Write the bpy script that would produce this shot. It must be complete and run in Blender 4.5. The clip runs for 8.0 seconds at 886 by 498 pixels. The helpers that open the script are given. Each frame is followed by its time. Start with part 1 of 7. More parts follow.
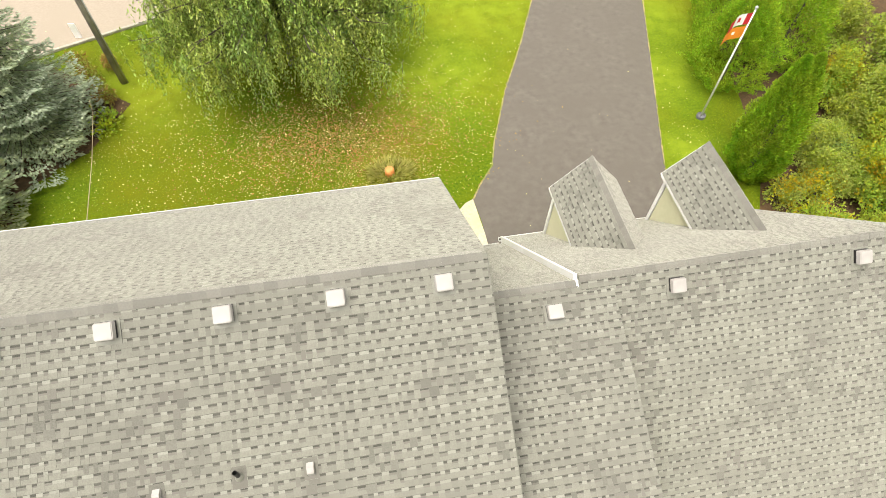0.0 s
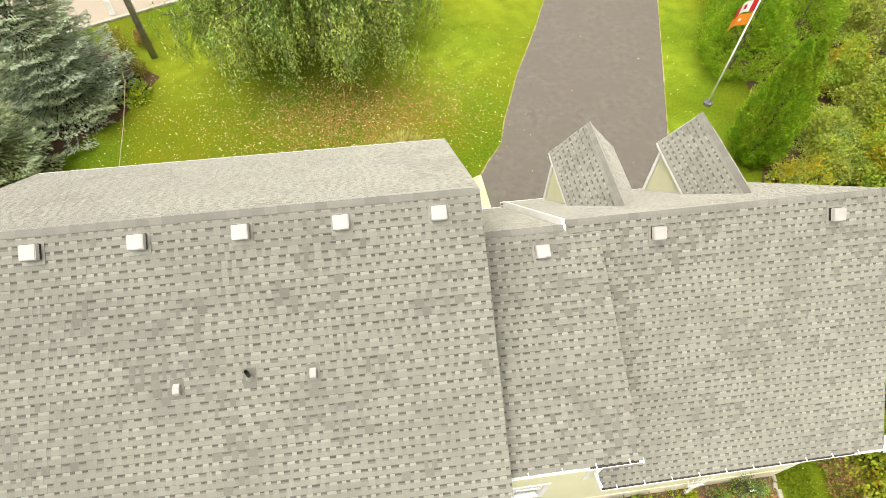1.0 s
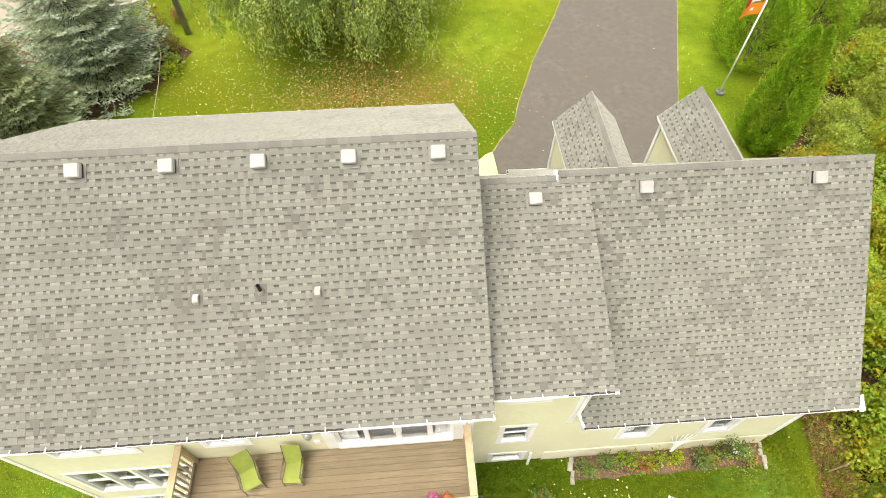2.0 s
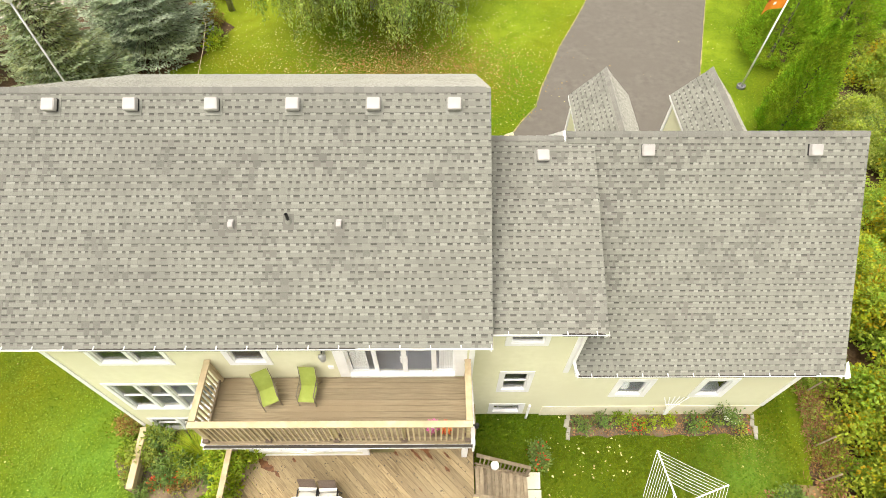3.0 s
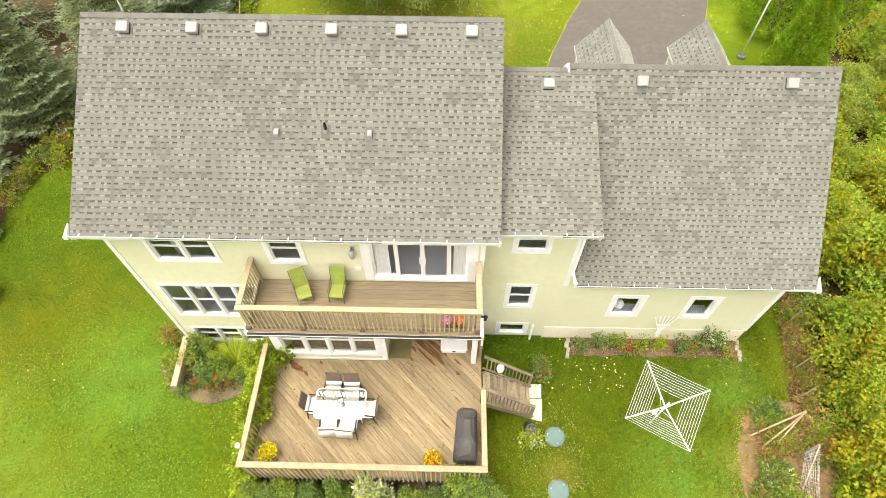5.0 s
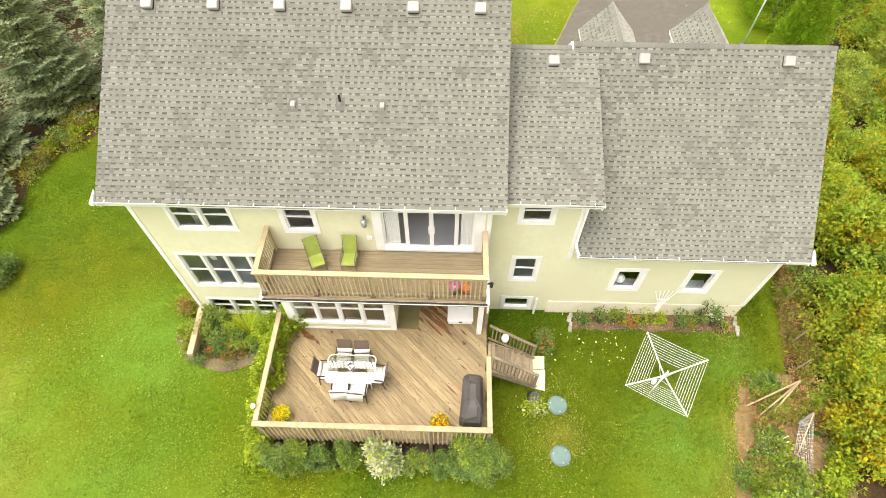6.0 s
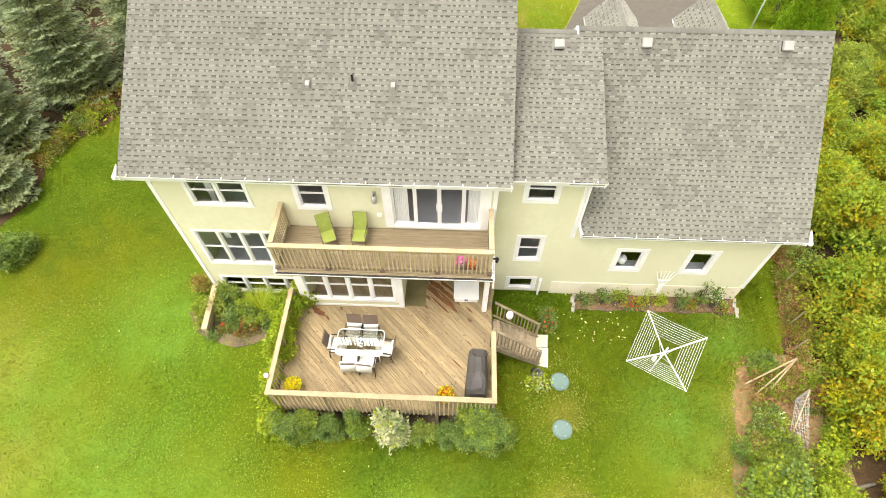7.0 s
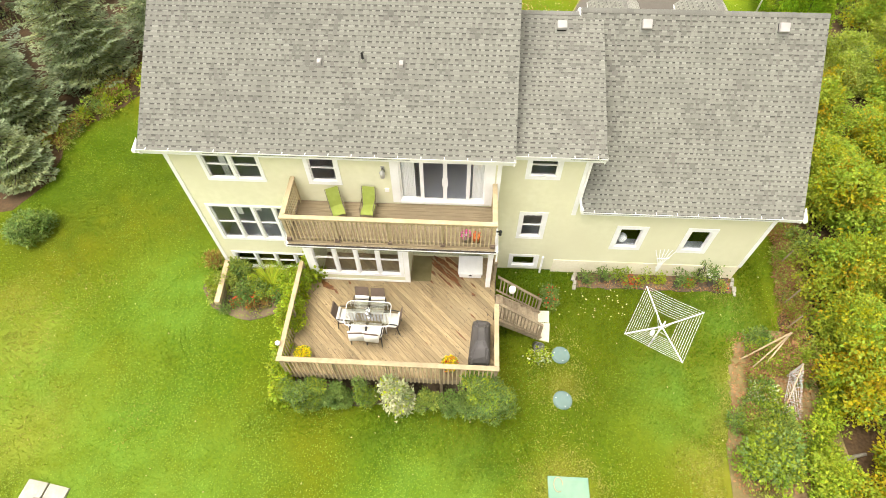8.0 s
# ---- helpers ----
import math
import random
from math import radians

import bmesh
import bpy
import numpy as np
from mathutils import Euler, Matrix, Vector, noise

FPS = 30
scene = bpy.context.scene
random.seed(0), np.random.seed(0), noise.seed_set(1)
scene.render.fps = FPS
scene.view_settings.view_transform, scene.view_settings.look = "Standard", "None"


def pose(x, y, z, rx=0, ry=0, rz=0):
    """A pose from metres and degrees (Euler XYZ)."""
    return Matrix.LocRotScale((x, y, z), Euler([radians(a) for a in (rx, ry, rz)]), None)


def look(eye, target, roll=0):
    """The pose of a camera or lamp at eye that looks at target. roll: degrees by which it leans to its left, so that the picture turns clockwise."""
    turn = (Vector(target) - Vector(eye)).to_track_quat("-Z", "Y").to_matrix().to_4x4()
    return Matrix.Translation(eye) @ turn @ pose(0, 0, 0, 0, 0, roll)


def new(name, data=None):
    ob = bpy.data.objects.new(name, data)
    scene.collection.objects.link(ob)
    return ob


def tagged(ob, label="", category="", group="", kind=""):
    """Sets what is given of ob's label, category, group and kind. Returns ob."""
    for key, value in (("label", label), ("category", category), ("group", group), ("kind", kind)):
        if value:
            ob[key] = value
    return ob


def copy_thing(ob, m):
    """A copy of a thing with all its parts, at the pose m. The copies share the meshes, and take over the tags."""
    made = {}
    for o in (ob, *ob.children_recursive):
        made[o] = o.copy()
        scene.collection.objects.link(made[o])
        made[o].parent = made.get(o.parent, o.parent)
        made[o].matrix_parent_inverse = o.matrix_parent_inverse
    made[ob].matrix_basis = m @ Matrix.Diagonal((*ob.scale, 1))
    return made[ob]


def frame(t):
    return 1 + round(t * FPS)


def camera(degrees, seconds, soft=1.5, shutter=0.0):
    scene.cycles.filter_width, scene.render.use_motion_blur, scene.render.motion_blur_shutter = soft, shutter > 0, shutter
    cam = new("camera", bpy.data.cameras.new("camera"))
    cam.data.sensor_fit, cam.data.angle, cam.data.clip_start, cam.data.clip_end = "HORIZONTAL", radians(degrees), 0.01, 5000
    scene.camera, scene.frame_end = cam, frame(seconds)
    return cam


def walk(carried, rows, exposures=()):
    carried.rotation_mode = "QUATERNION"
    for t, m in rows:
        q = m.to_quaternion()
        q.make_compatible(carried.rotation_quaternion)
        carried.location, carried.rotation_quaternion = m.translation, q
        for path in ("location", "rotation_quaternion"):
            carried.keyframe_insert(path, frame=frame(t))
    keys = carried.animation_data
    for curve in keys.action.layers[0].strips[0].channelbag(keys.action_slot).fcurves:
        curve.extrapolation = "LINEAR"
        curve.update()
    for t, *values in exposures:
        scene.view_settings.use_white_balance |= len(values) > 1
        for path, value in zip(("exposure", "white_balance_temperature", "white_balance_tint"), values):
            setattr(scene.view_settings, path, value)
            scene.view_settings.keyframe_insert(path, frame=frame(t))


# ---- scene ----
cam = camera(78.0, 8.0, 0.7)
PATH = [
    (0, (0.149, -0.137, 16.333), (0.371, 0.991, 14.697), 1.3),
    (0.5, (0.167, -0.914, 16.355), (0.375, 0.218, 14.72), 1.2),
    (1, (0.268, -1.617, 16.41), (0.433, -0.48, 14.774), 0.9),
    (1.5, (0.395, -2.346, 16.41), (0.534, -1.202, 14.776), 0.7),
    (2.8, (0.725, -4.454, 16.519), (0.742, -3.297, 14.887), 0.1),
    (3, (0.739, -4.729, 16.561), (0.748, -3.573, 14.929), 0.2),
    (3.5, (0.776, -5.513, 16.613), (0.76, -4.36, 14.979), 0.1),
    (4, (0.732, -6.215, 16.647), (0.715, -5.062, 15.013), 0.2),
    (4.5, (0.661, -6.864, 16.681), (0.641, -5.711, 15.047), 0.1),
    (6, (0.477, -8.415, 16.731), (0.443, -7.266, 15.094), -0.0),
    (6.5, (0.434, -8.821, 16.748), (0.392, -7.672, 15.112), -0.1),
    (7, (0.425, -9.233, 16.787), (0.375, -8.086, 15.15), -0.2),
    (7.5, (0.439, -9.645, 16.815), (0.381, -8.5, 15.176), -0.4),
    (8, (0.452, -10.132, 16.85), (0.385, -8.991, 15.208), -0.5),
]
EXPOSURES = [(0, 1.13, 7050, 10), (8, 1.22, 7050, 10)]
walk(cam, [(t, look(eye, target, roll)) for t, eye, target, roll in PATH], EXPOSURES)


# ---- light ----
world = bpy.data.worlds.new("overcast_sky")
scene.world = world
world.use_nodes = True
wn, wl = world.node_tree.nodes, world.node_tree.links
sky = wn.new("ShaderNodeTexSky")
sky.sky_type = "NISHITA"
sky.sun_disc = False
sky.sun_elevation, sky.sun_rotation = radians(68), radians(220)
sky.air_density, sky.dust_density, sky.ozone_density = 1.0, 5.0, 0.6
grey = wn.new("ShaderNodeHueSaturation")
grey.inputs["Saturation"].default_value = 0.12
wl.new(sky.outputs[0], grey.inputs["Color"])
wl.new(grey.outputs[0], wn["Background"].inputs["Color"])
wn["Background"].inputs["Strength"].default_value = 0.15
sun = new("sun", bpy.data.lights.new("sun", "SUN"))
sun.data.energy, sun.data.angle, sun.data.color = 1.0, radians(40), (1.0, 0.95, 0.86)
sun.matrix_world = look((-6, 2.5, 23), (0, 0, 0))


# ---- materials ----
def rgb(c):
    return (c[0], c[1], c[2], 1.0)


def material(name, a, b, scale=6.0, big=0.0, bigcol=None, rough=0.8, bump=0.0, bscale=60.0, metal=0.0, vary=0.0, hue=0.0,
             stretch=None, spec=0.4, trans=0.0):
    """Two-colour grain at one scale, stains at a larger one, value and hue shifts from piece to piece."""
    m = bpy.data.materials.new(name)
    m.use_nodes = True
    n, l = m.node_tree.nodes, m.node_tree.links
    p = n["Principled BSDF"]
    p.inputs["Roughness"].default_value = rough
    p.inputs["Metallic"].default_value = metal
    p.inputs["Specular IOR Level"].default_value = spec
    tc = n.new("ShaderNodeTexCoord")
    src = tc.outputs["Object"]
    if stretch:
        mp = n.new("ShaderNodeMapping")
        mp.vector_type = "TEXTURE"
        mp.inputs["Scale"].default_value = [1 / q for q in stretch[:3]]
        if len(stretch) > 3:
            mp.inputs["Rotation"].default_value = (0, 0, stretch[3])
        l.new(src, mp.inputs["Vector"])
        src = mp.outputs["Vector"]
    t = n.new("ShaderNodeTexNoise")
    t.inputs["Scale"].default_value, t.inputs["Detail"].default_value = scale, 6
    l.new(src, t.inputs["Vector"])
    r = n.new("ShaderNodeValToRGB")
    r.color_ramp.elements[0].position, r.color_ramp.elements[1].position = 0.3, 0.7
    r.color_ramp.elements[0].color, r.color_ramp.elements[1].color = rgb(a), rgb(b)
    l.new(t.outputs["Fac"], r.inputs["Fac"])
    col = r.outputs["Color"]
    if big:
        t2 = n.new("ShaderNodeTexNoise")
        t2.inputs["Scale"].default_value, t2.inputs["Detail"].default_value = big, 4
        l.new(tc.outputs["Object"], t2.inputs["Vector"])
        r2 = n.new("ShaderNodeValToRGB")
        r2.color_ramp.elements[0].position, r2.color_ramp.elements[1].position = 0.4, 0.68
        r2.color_ramp.elements[0].color, r2.color_ramp.elements[1].color = (0, 0, 0, 1), (1, 1, 1, 1)
        l.new(t2.outputs["Fac"], r2.inputs["Fac"])
        mx = n.new("ShaderNodeMix")
        mx.data_type = "RGBA"
        l.new(r2.outputs["Color"], mx.inputs["Factor"])
        l.new(col, mx.inputs[6])
        mx.inputs[7].default_value = rgb(bigcol)
        col = mx.outputs[2]
    if vary or hue:
        oi, ge = n.new("ShaderNodeObjectInfo"), n.new("ShaderNodeNewGeometry")
        ad = n.new("ShaderNodeMath")
        ad.operation = "ADD"
        l.new(oi.outputs["Random"], ad.inputs[0])
        l.new(ge.outputs["Random Per Island"], ad.inputs[1])
        fr = n.new("ShaderNodeMath")
        fr.operation = "FRACT"
        l.new(ad.outputs[0], fr.inputs[0])
        hs = n.new("ShaderNodeHueSaturation")
        mr = n.new("ShaderNodeMapRange")
        mr.inputs["To Min"].default_value, mr.inputs["To Max"].default_value = 1 - vary, 1 + vary
        l.new(fr.outputs[0], mr.inputs["Value"])
        l.new(mr.outputs[0], hs.inputs["Value"])
        if hue:
            m7 = n.new("ShaderNodeMath")
            m7.operation = "MULTIPLY"
            m7.inputs[1].default_value = 7.31
            l.new(fr.outputs[0], m7.inputs[0])
            f7 = n.new("ShaderNodeMath")
            f7.operation = "FRACT"
            l.new(m7.outputs[0], f7.inputs[0])
            mh = n.new("ShaderNodeMapRange")
            mh.inputs["To Min"].default_value, mh.inputs["To Max"].default_value = 0.5 - hue, 0.5 + hue
            l.new(f7.outputs[0], mh.inputs["Value"])
            l.new(mh.outputs[0], hs.inputs["Hue"])
        l.new(col, hs.inputs["Color"])
        col = hs.outputs["Color"]
    l.new(col, p.inputs["Base Color"])
    if trans:
        out = n["Material Output"]
        tr = n.new("ShaderNodeBsdfTranslucent")
        l.new(col, tr.inputs["Color"])
        ms = n.new("ShaderNodeMixShader")
        ms.inputs[0].default_value = trans
        l.new(p.outputs[0], ms.inputs[1])
        l.new(tr.outputs[0], ms.inputs[2])
        l.new(ms.outputs[0], out.inputs["Surface"])
    if bump:
        t3 = n.new("ShaderNodeTexNoise")
        t3.inputs["Scale"].default_value, t3.inputs["Detail"].default_value = bscale, 5
        l.new(src, t3.inputs["Vector"])
        bp = n.new("ShaderNodeBump")
        bp.inputs["Strength"].default_value, bp.inputs["Distance"].default_value = bump, 0.02
        l.new(t3.outputs["Fac"], bp.inputs["Height"])
        l.new(bp.outputs["Normal"], p.inputs["Normal"])
    return m


def glass_material(name, tint, clear):
    m = bpy.data.materials.new(name)
    m.use_nodes = True
    n, l = m.node_tree.nodes, m.node_tree.links
    out = n["Material Output"]
    tr, gl, mx, fr = (n.new("ShaderNodeBsdfTransparent"), n.new("ShaderNodeBsdfGlossy"), n.new("ShaderNodeMixShader"),
                      n.new("ShaderNodeLayerWeight"))
    tr.inputs["Color"].default_value = rgb(tint)
    gl.inputs["Roughness"].default_value = 0.03
    fr.inputs["Blend"].default_value = clear
    l.new(fr.outputs["Facing"], mx.inputs[0])
    l.new(tr.outputs[0], mx.inputs[1])
    l.new(gl.outputs[0], mx.inputs[2])
    l.new(mx.outputs[0], out.inputs["Surface"])
    return m


SHINGLE = material("shingle_tab", (.2, .2, .167), (.25, .251, .211), 40, 1.1, (.188, .187, .157), .8, .4, 260, vary=.05, spec=.7)
SHINGLE_BASE = material("shingle_base", (.193, .193, .161), (.242, .242, .203), 40, 1.1, (.182, .181, .151), .8, .4, 260, vary=.05, spec=.7)
SHINGLE_LIGHT = material("shingle_pale_granules", (0.253, 0.254, 0.215), (0.308, 0.31, 0.264), 40, 1.1, (0.237, 0.237, 0.199), .8, .4, 260, vary=.08, spec=.7)
SHINGLE_DARK = material("shingle_dark_band", (0.068, 0.068, 0.056), (0.099, 0.099, 0.083), 40, rough=.9, bump=.4, bscale=260, vary=.22, spec=.5)
SHINGLE_SHADOW = material("shingle_cut_edge", (.135, .135, .113), (.175, .175, .147), 40, rough=.9, vary=.2, spec=.5)
SHINGLE_MID = material("shingle_grey_blend", (.145, .143, .121), (.184, .181, .154), 40, 1.3, (.16, .152, .132), .8, .4, 260, vary=.12, spec=.6)
CAP = material("ridge_cap_shingle", (.178, .178, .155), (.235, .235, .207), 40, .7, (.18, .17, .148), .8, .5, 260, vary=.12, spec=.7)
for m in (SHINGLE, SHINGLE_BASE, SHINGLE_LIGHT, SHINGLE_MID, SHINGLE_DARK, SHINGLE_SHADOW, CAP):
    q = m.node_tree.nodes["Principled BSDF"].inputs
    q["Sheen Weight"].default_value, q["Sheen Roughness"].default_value = .33, .42
    q["Sheen Tint"].default_value = (1, .97, .88, 1)
    q["Diffuse Roughness"].default_value = 1
SIDING = material("siding_cream", (.68, .665, .46), (.73, .715, .515), 5, .5, (.66, .64, .445), .55, .15, 30)
WHITE = material("white_trim", (.86, .86, .85), (.92, .92, .91), 8, 1.4, (.82, .815, .79), .45)
CONCRETE = material("concrete", (.66, .615, .47), (.75, .70, .56), 14, 1.2, (.6, .55, .42), .9, .3, 80)
DARKROOM = material("interior_paint", (0.46, 0.483, 0.532), (0.523, 0.548, 0.6), 3, rough=.9)
CURTAIN = material("curtain", (.9, .89, .86), (.95, .94, .92), 9, rough=.9)
METAL_DARK = material("dark_metal", (.03, .03, .032), (.05, .05, .052), 20, rough=.5, metal=.6)
BRONZE = material("bronze_frame", (.16, .13, .095), (.24, .2, .15), 20, rough=.5, metal=.4)
METAL = material("galvanised_metal", (.5, .5, .5), (.62, .62, .62), 20, 3, (.42, .42, .42), .45, metal=.5)
VENT = material("grey_vent_plastic", (0.37, 0.352, 0.339), (0.422, 0.405, 0.387), 12, 3, (0.317, 0.304, 0.29), .6)
FLASH = material("vent_flashing", (.22, .22, .19), (.27, .27, .235), 18, 4, (.2, .2, .172), .7)
DECKWOOD = material("weathered_deck_wood", (0.2, 0.14, 0.072), (0.41, 0.31, 0.171), 5, .7, (0.304, 0.235, 0.135), .75, .35, 30, vary=.22, stretch=(.7, 7, 7, radians(-45)))
BALCWOOD = material("balcony_floor_wood", (0.206, 0.16, 0.098), (0.327, 0.26, 0.164), 5, .8, (0.232, 0.176, 0.107), .75, .3, 30, vary=.08, stretch=(0.43, 5.88, 5.74))
RAILWOOD = material("treated_rail_wood", (.40, .315, .18), (.53, .43, .27), 7, 1.5, (.36, .28, .17), .7, .25, 50, vary=.12)
RAILGREY = material("greyed_rail_wood", (.26, .20, .13), (.40, .325, .22), 9, 1.5, (.22, .17, .115), .8, .3, 50, vary=.18)
STAIN = material("wet_stain", (.1, .036, .012), (.23, .1, .036), 14, rough=.4, bump=.1)
ASPHALT = material("asphalt", (0.108, 0.096, 0.081), (0.143, 0.129, 0.11), 3.0, .7, (0.119, 0.106, 0.089), .9, .3, 130)
ROADMAT = material("pale_street", (.29, .245, .195), (.35, .3, .24), 8, .3, (.31, .265, .21), .9, .2, 60)
FOUNDATION = material("painted_foundation", (.8, .74, .56), (.88, .82, .66), 10, 1.2, (.74, .67, .5), .85, .3, 80)
WALKWAY = material("cream_walkway", (.5, .45, .31), (.6, .55, .4), 10, 1.2, (.46, .4, .26), .9, .3, 80)
SOIL = material("bed_soil", (.06, .045, .03), (.15, .115, .08), 9, 1.6, (.2, .14, .09), .95, .8, 24)
LITTER = material("needle_litter", (0.062, 0.035, 0.016), (0.143, 0.084, 0.039), 12, 1.1, (0.059, 0.039, 0.02), .95, .6, 40)
EARTH = material("dry_earth", (.2, .135, .07), (.3, .21, .11), 7, 1.2, (.16, .15, .04), .95, .6, 30)
MAT = material("green_rug", (.16, .135, .06), (.21, .18, .085), 120, 2, (.14, .12, .05), .95, .4, 300)
STONE = material("pale_stone", (.36, .34, .29), (.5, .47, .41), 9, 2, (.3, .28, .22), .85, .4, 40)
PLATE_GREEN = material("green_cover_plate", (.13, .27, .19), (.18, .33, .24), 5, 1.3, (.22, .33, .24), .7, .1, 30)
LID_BLUE = material("blue_grey_lid", (.12, .195, .18), (.16, .235, .22), 8, 2, (.11, .17, .155), .7, .1, 30)
CUSHION = material("white_cushion", (.80, .78, .72), (.86, .84, .79), 6, rough=.85, bump=.1, bscale=40)
BROWNWEAVE = material("brown_weave", (.10, .07, .05), (.16, .115, .085), 60, rough=.8, bump=.3, bscale=180)
GRILLCOVER = material("grey_grill_cover", (0.082, 0.076, 0.074), (0.119, 0.112, 0.108), 4, 2, (0.07, 0.064, 0.062), .6, .25, 9)
GREENFAB = material("green_sling", (.26, .32, .06), (.32, .38, .085), 5, 2, (.28, .33, .065), .8, .2, 220)
RED = material("red_flag", (.55, .02, .03), (.62, .03, .04), 5, rough=.7)
ORANGE = material("orange_flag", (.80, .24, .02), (.86, .30, .03), 5, rough=.7)
PINK = material("pink_petals", (.75, .08, .38), (.9, .2, .52), 12, rough=.7, vary=.2)
YELLOWFL = material("yellow_petals", (.85, .66, .0), (.95, .8, .02), 12, rough=.7, vary=.2)
REDFL = material("red_petals", (.62, .035, .02), (.8, .1, .03), 12, rough=.7, vary=.3)
WHITEFL = material("white_petals", (.8, .8, .72), (.88, .87, .8), 12, rough=.7)
REDPOT = material("red_glazed_pot", (.4, .03, .02), (.5, .05, .03), 6, rough=.35)
GREYPOT = material("grey_tub", (.13, .13, .14), (.2, .2, .21), 6, rough=.6)
TERRACOTTA = material("orange_pot", (.62, .22, .06), (.72, .3, .1), 6, rough=.7)
BARK = material("bark", (.07, .055, .042), (.15, .12, .095), 9, 2, (.05, .042, .035), .95, .8, 30, stretch=(3, 3, .6))
BIRCHBARK = material("birch_bark", (.35, .33, .30), (.6, .58, .54), 6, 2, (.1, .09, .08), .85, .4, 30, stretch=(.7, .7, 3))
POLEWOOD = material("grey_pole_wood", (.26, .235, .195), (.4, .37, .31), 7, 2, (.2, .18, .15), .9, .5, 30, stretch=(4, 4, .5))
BLUESPRUCE = material("blue_spruce_needles", (0.24, 0.324, 0.204), (0.432, 0.528, 0.36), 2.5, .6, (0.288, 0.348, 0.156), .7, vary=0.3, hue=.015, trans=0.3)
BLUETIP = material("blue_spruce_new_needles", (0.34, 0.413, 0.301), (0.486, 0.551, 0.419), 2.5, .6, (0.34, 0.405, 0.238), .7, vary=0.25, hue=.015, trans=0.3)
GREENSPRUCE = material("green_spruce_needles", (0.166, 0.239, 0.095), (0.334, 0.413, 0.189), 2.5, .6, (0.289, 0.305, 0.095), .7, vary=0.33, hue=.02, trans=0.3)
GREENTIP = material("green_spruce_new_needles", (0.246, 0.322, 0.167), (0.386, 0.45, 0.286), 2.5, .6, (0.282, 0.322, 0.143), .7, vary=0.28, hue=.02, trans=0.3)
BIRCHLEAF = material("birch_leaves", (0.138, 0.243, 0.041), (0.351, 0.473, 0.108), 2.0, .5, (0.403, 0.473, 0.099), .4, vary=0.5, hue=.02, trans=0.35, spec=.6)
CEDAR = material("cedar_foliage", (0.156, 0.326, 0.016), (0.332, 0.532, 0.03), 3.0, .8, (0.313, 0.414, 0.03), .65, vary=0.35, hue=.02, trans=0.35, spec=0.22)
HEDGEGREEN = material("hedge_leaves_green", (0.166, 0.286, 0.025), (0.333, 0.451, 0.05), 2.0, .45, (0.365, 0.376, 0.029), .5, vary=0.32, hue=.018, trans=0.35, spec=0.22)
HEDGEYELLOW = material("hedge_leaves_yellowing", (0.27, 0.323, 0.011), (0.492, 0.458, 0.021), 1.6, .55, (0.524, 0.27, 0.017), .5, vary=0.3, hue=.02, trans=0.35, spec=0.22)
HEDGEOLIVE = material("hedge_leaves_olive", (.225, .31, .045), (.42, .49, .1), 1.6, .55, (.38, .42, .08), .55, vary=0.32, hue=.02, trans=0.38, spec=0.22)
SHRUBDARK = material("shrub_leaves", (0.107, 0.196, 0.046), (0.256, 0.346, 0.099), 2.5, 1, (0.178, 0.264, 0.041), .5, vary=0.38, hue=.02, trans=0.32, spec=0.22)
RUSTLEAF = material("rusty_leaves", (.24, .125, .035), (.4, .23, .07), 4, 1.2, (.26, .22, .05), .7, vary=.3, hue=.02, trans=.25, spec=.2)
VARIEGATED = material("variegated_leaves", (.50, .50, .28), (.66, .64, .42), 5, 2, (.2, .3, .09), .6, vary=.3, hue=.02, trans=.2)
LIMELEAF = material("lime_leaves", (.30, .40, .025), (.5, .58, .05), 3, 1, (.3, .42, .03), .6, vary=0.35, hue=.03, trans=0.4, spec=0.22)
DRYLEAF = material("fallen_leaves", (.55, .47, .17), (.72, .65, .32), 9, rough=.8, vary=.3, hue=.03)
DRYEDGE = material("dry_edge", (0.272, 0.225, 0.085), (0.4, 0.33, 0.153), 18, 2, (0.16, 0.18, 0.034), .9, .5, 60)
DRYSTALK = material("dry_stalks", (0.234, 0.112, 0.046), (0.36, 0.195, 0.087), 6, rough=.9, vary=.3)
GRASSBLADE = material("grass_blades", (0.087, 0.171, 0.005), (0.205, 0.302, 0.013), 8, .17, (0.236, 0.261, 0.011), .7, vary=.26, hue=.02, trans=.25, spec=0.1)
GRASS = material("lawn", (0.053, 0.11, 0.005), (0.128, 0.188, 0.008), 9, .17, (0.159, 0.163, 0.008), .9, .9, 70, spec=0.1)
SHADEBLADE = material("shaded_grass_blades", (0.06, 0.136, 0.004), (0.137, 0.224, 0.008), 7, .25, (0.143, 0.191, 0.007), .7, vary=.3, hue=.02, trans=.25, spec=0.1)
DRYBLADE = material("dry_grass_blades", (.30, .30, .07), (.44, .41, .12), 5.0, .4, (.32, .34, .06), .7, vary=.15, hue=.01, trans=.25, spec=0.1)
CLOVER = material("clover_leaves", (0.155, 0.253, 0.022), (0.265, 0.367, 0.054), 4, .3, (0.244, 0.316, 0.037), .7, vary=.16, hue=.02, trans=.25, spec=0.1)
DEBRIS = material("gutter_debris", (.025, .022, .018), (.05, .042, .032), 20, rough=.7)


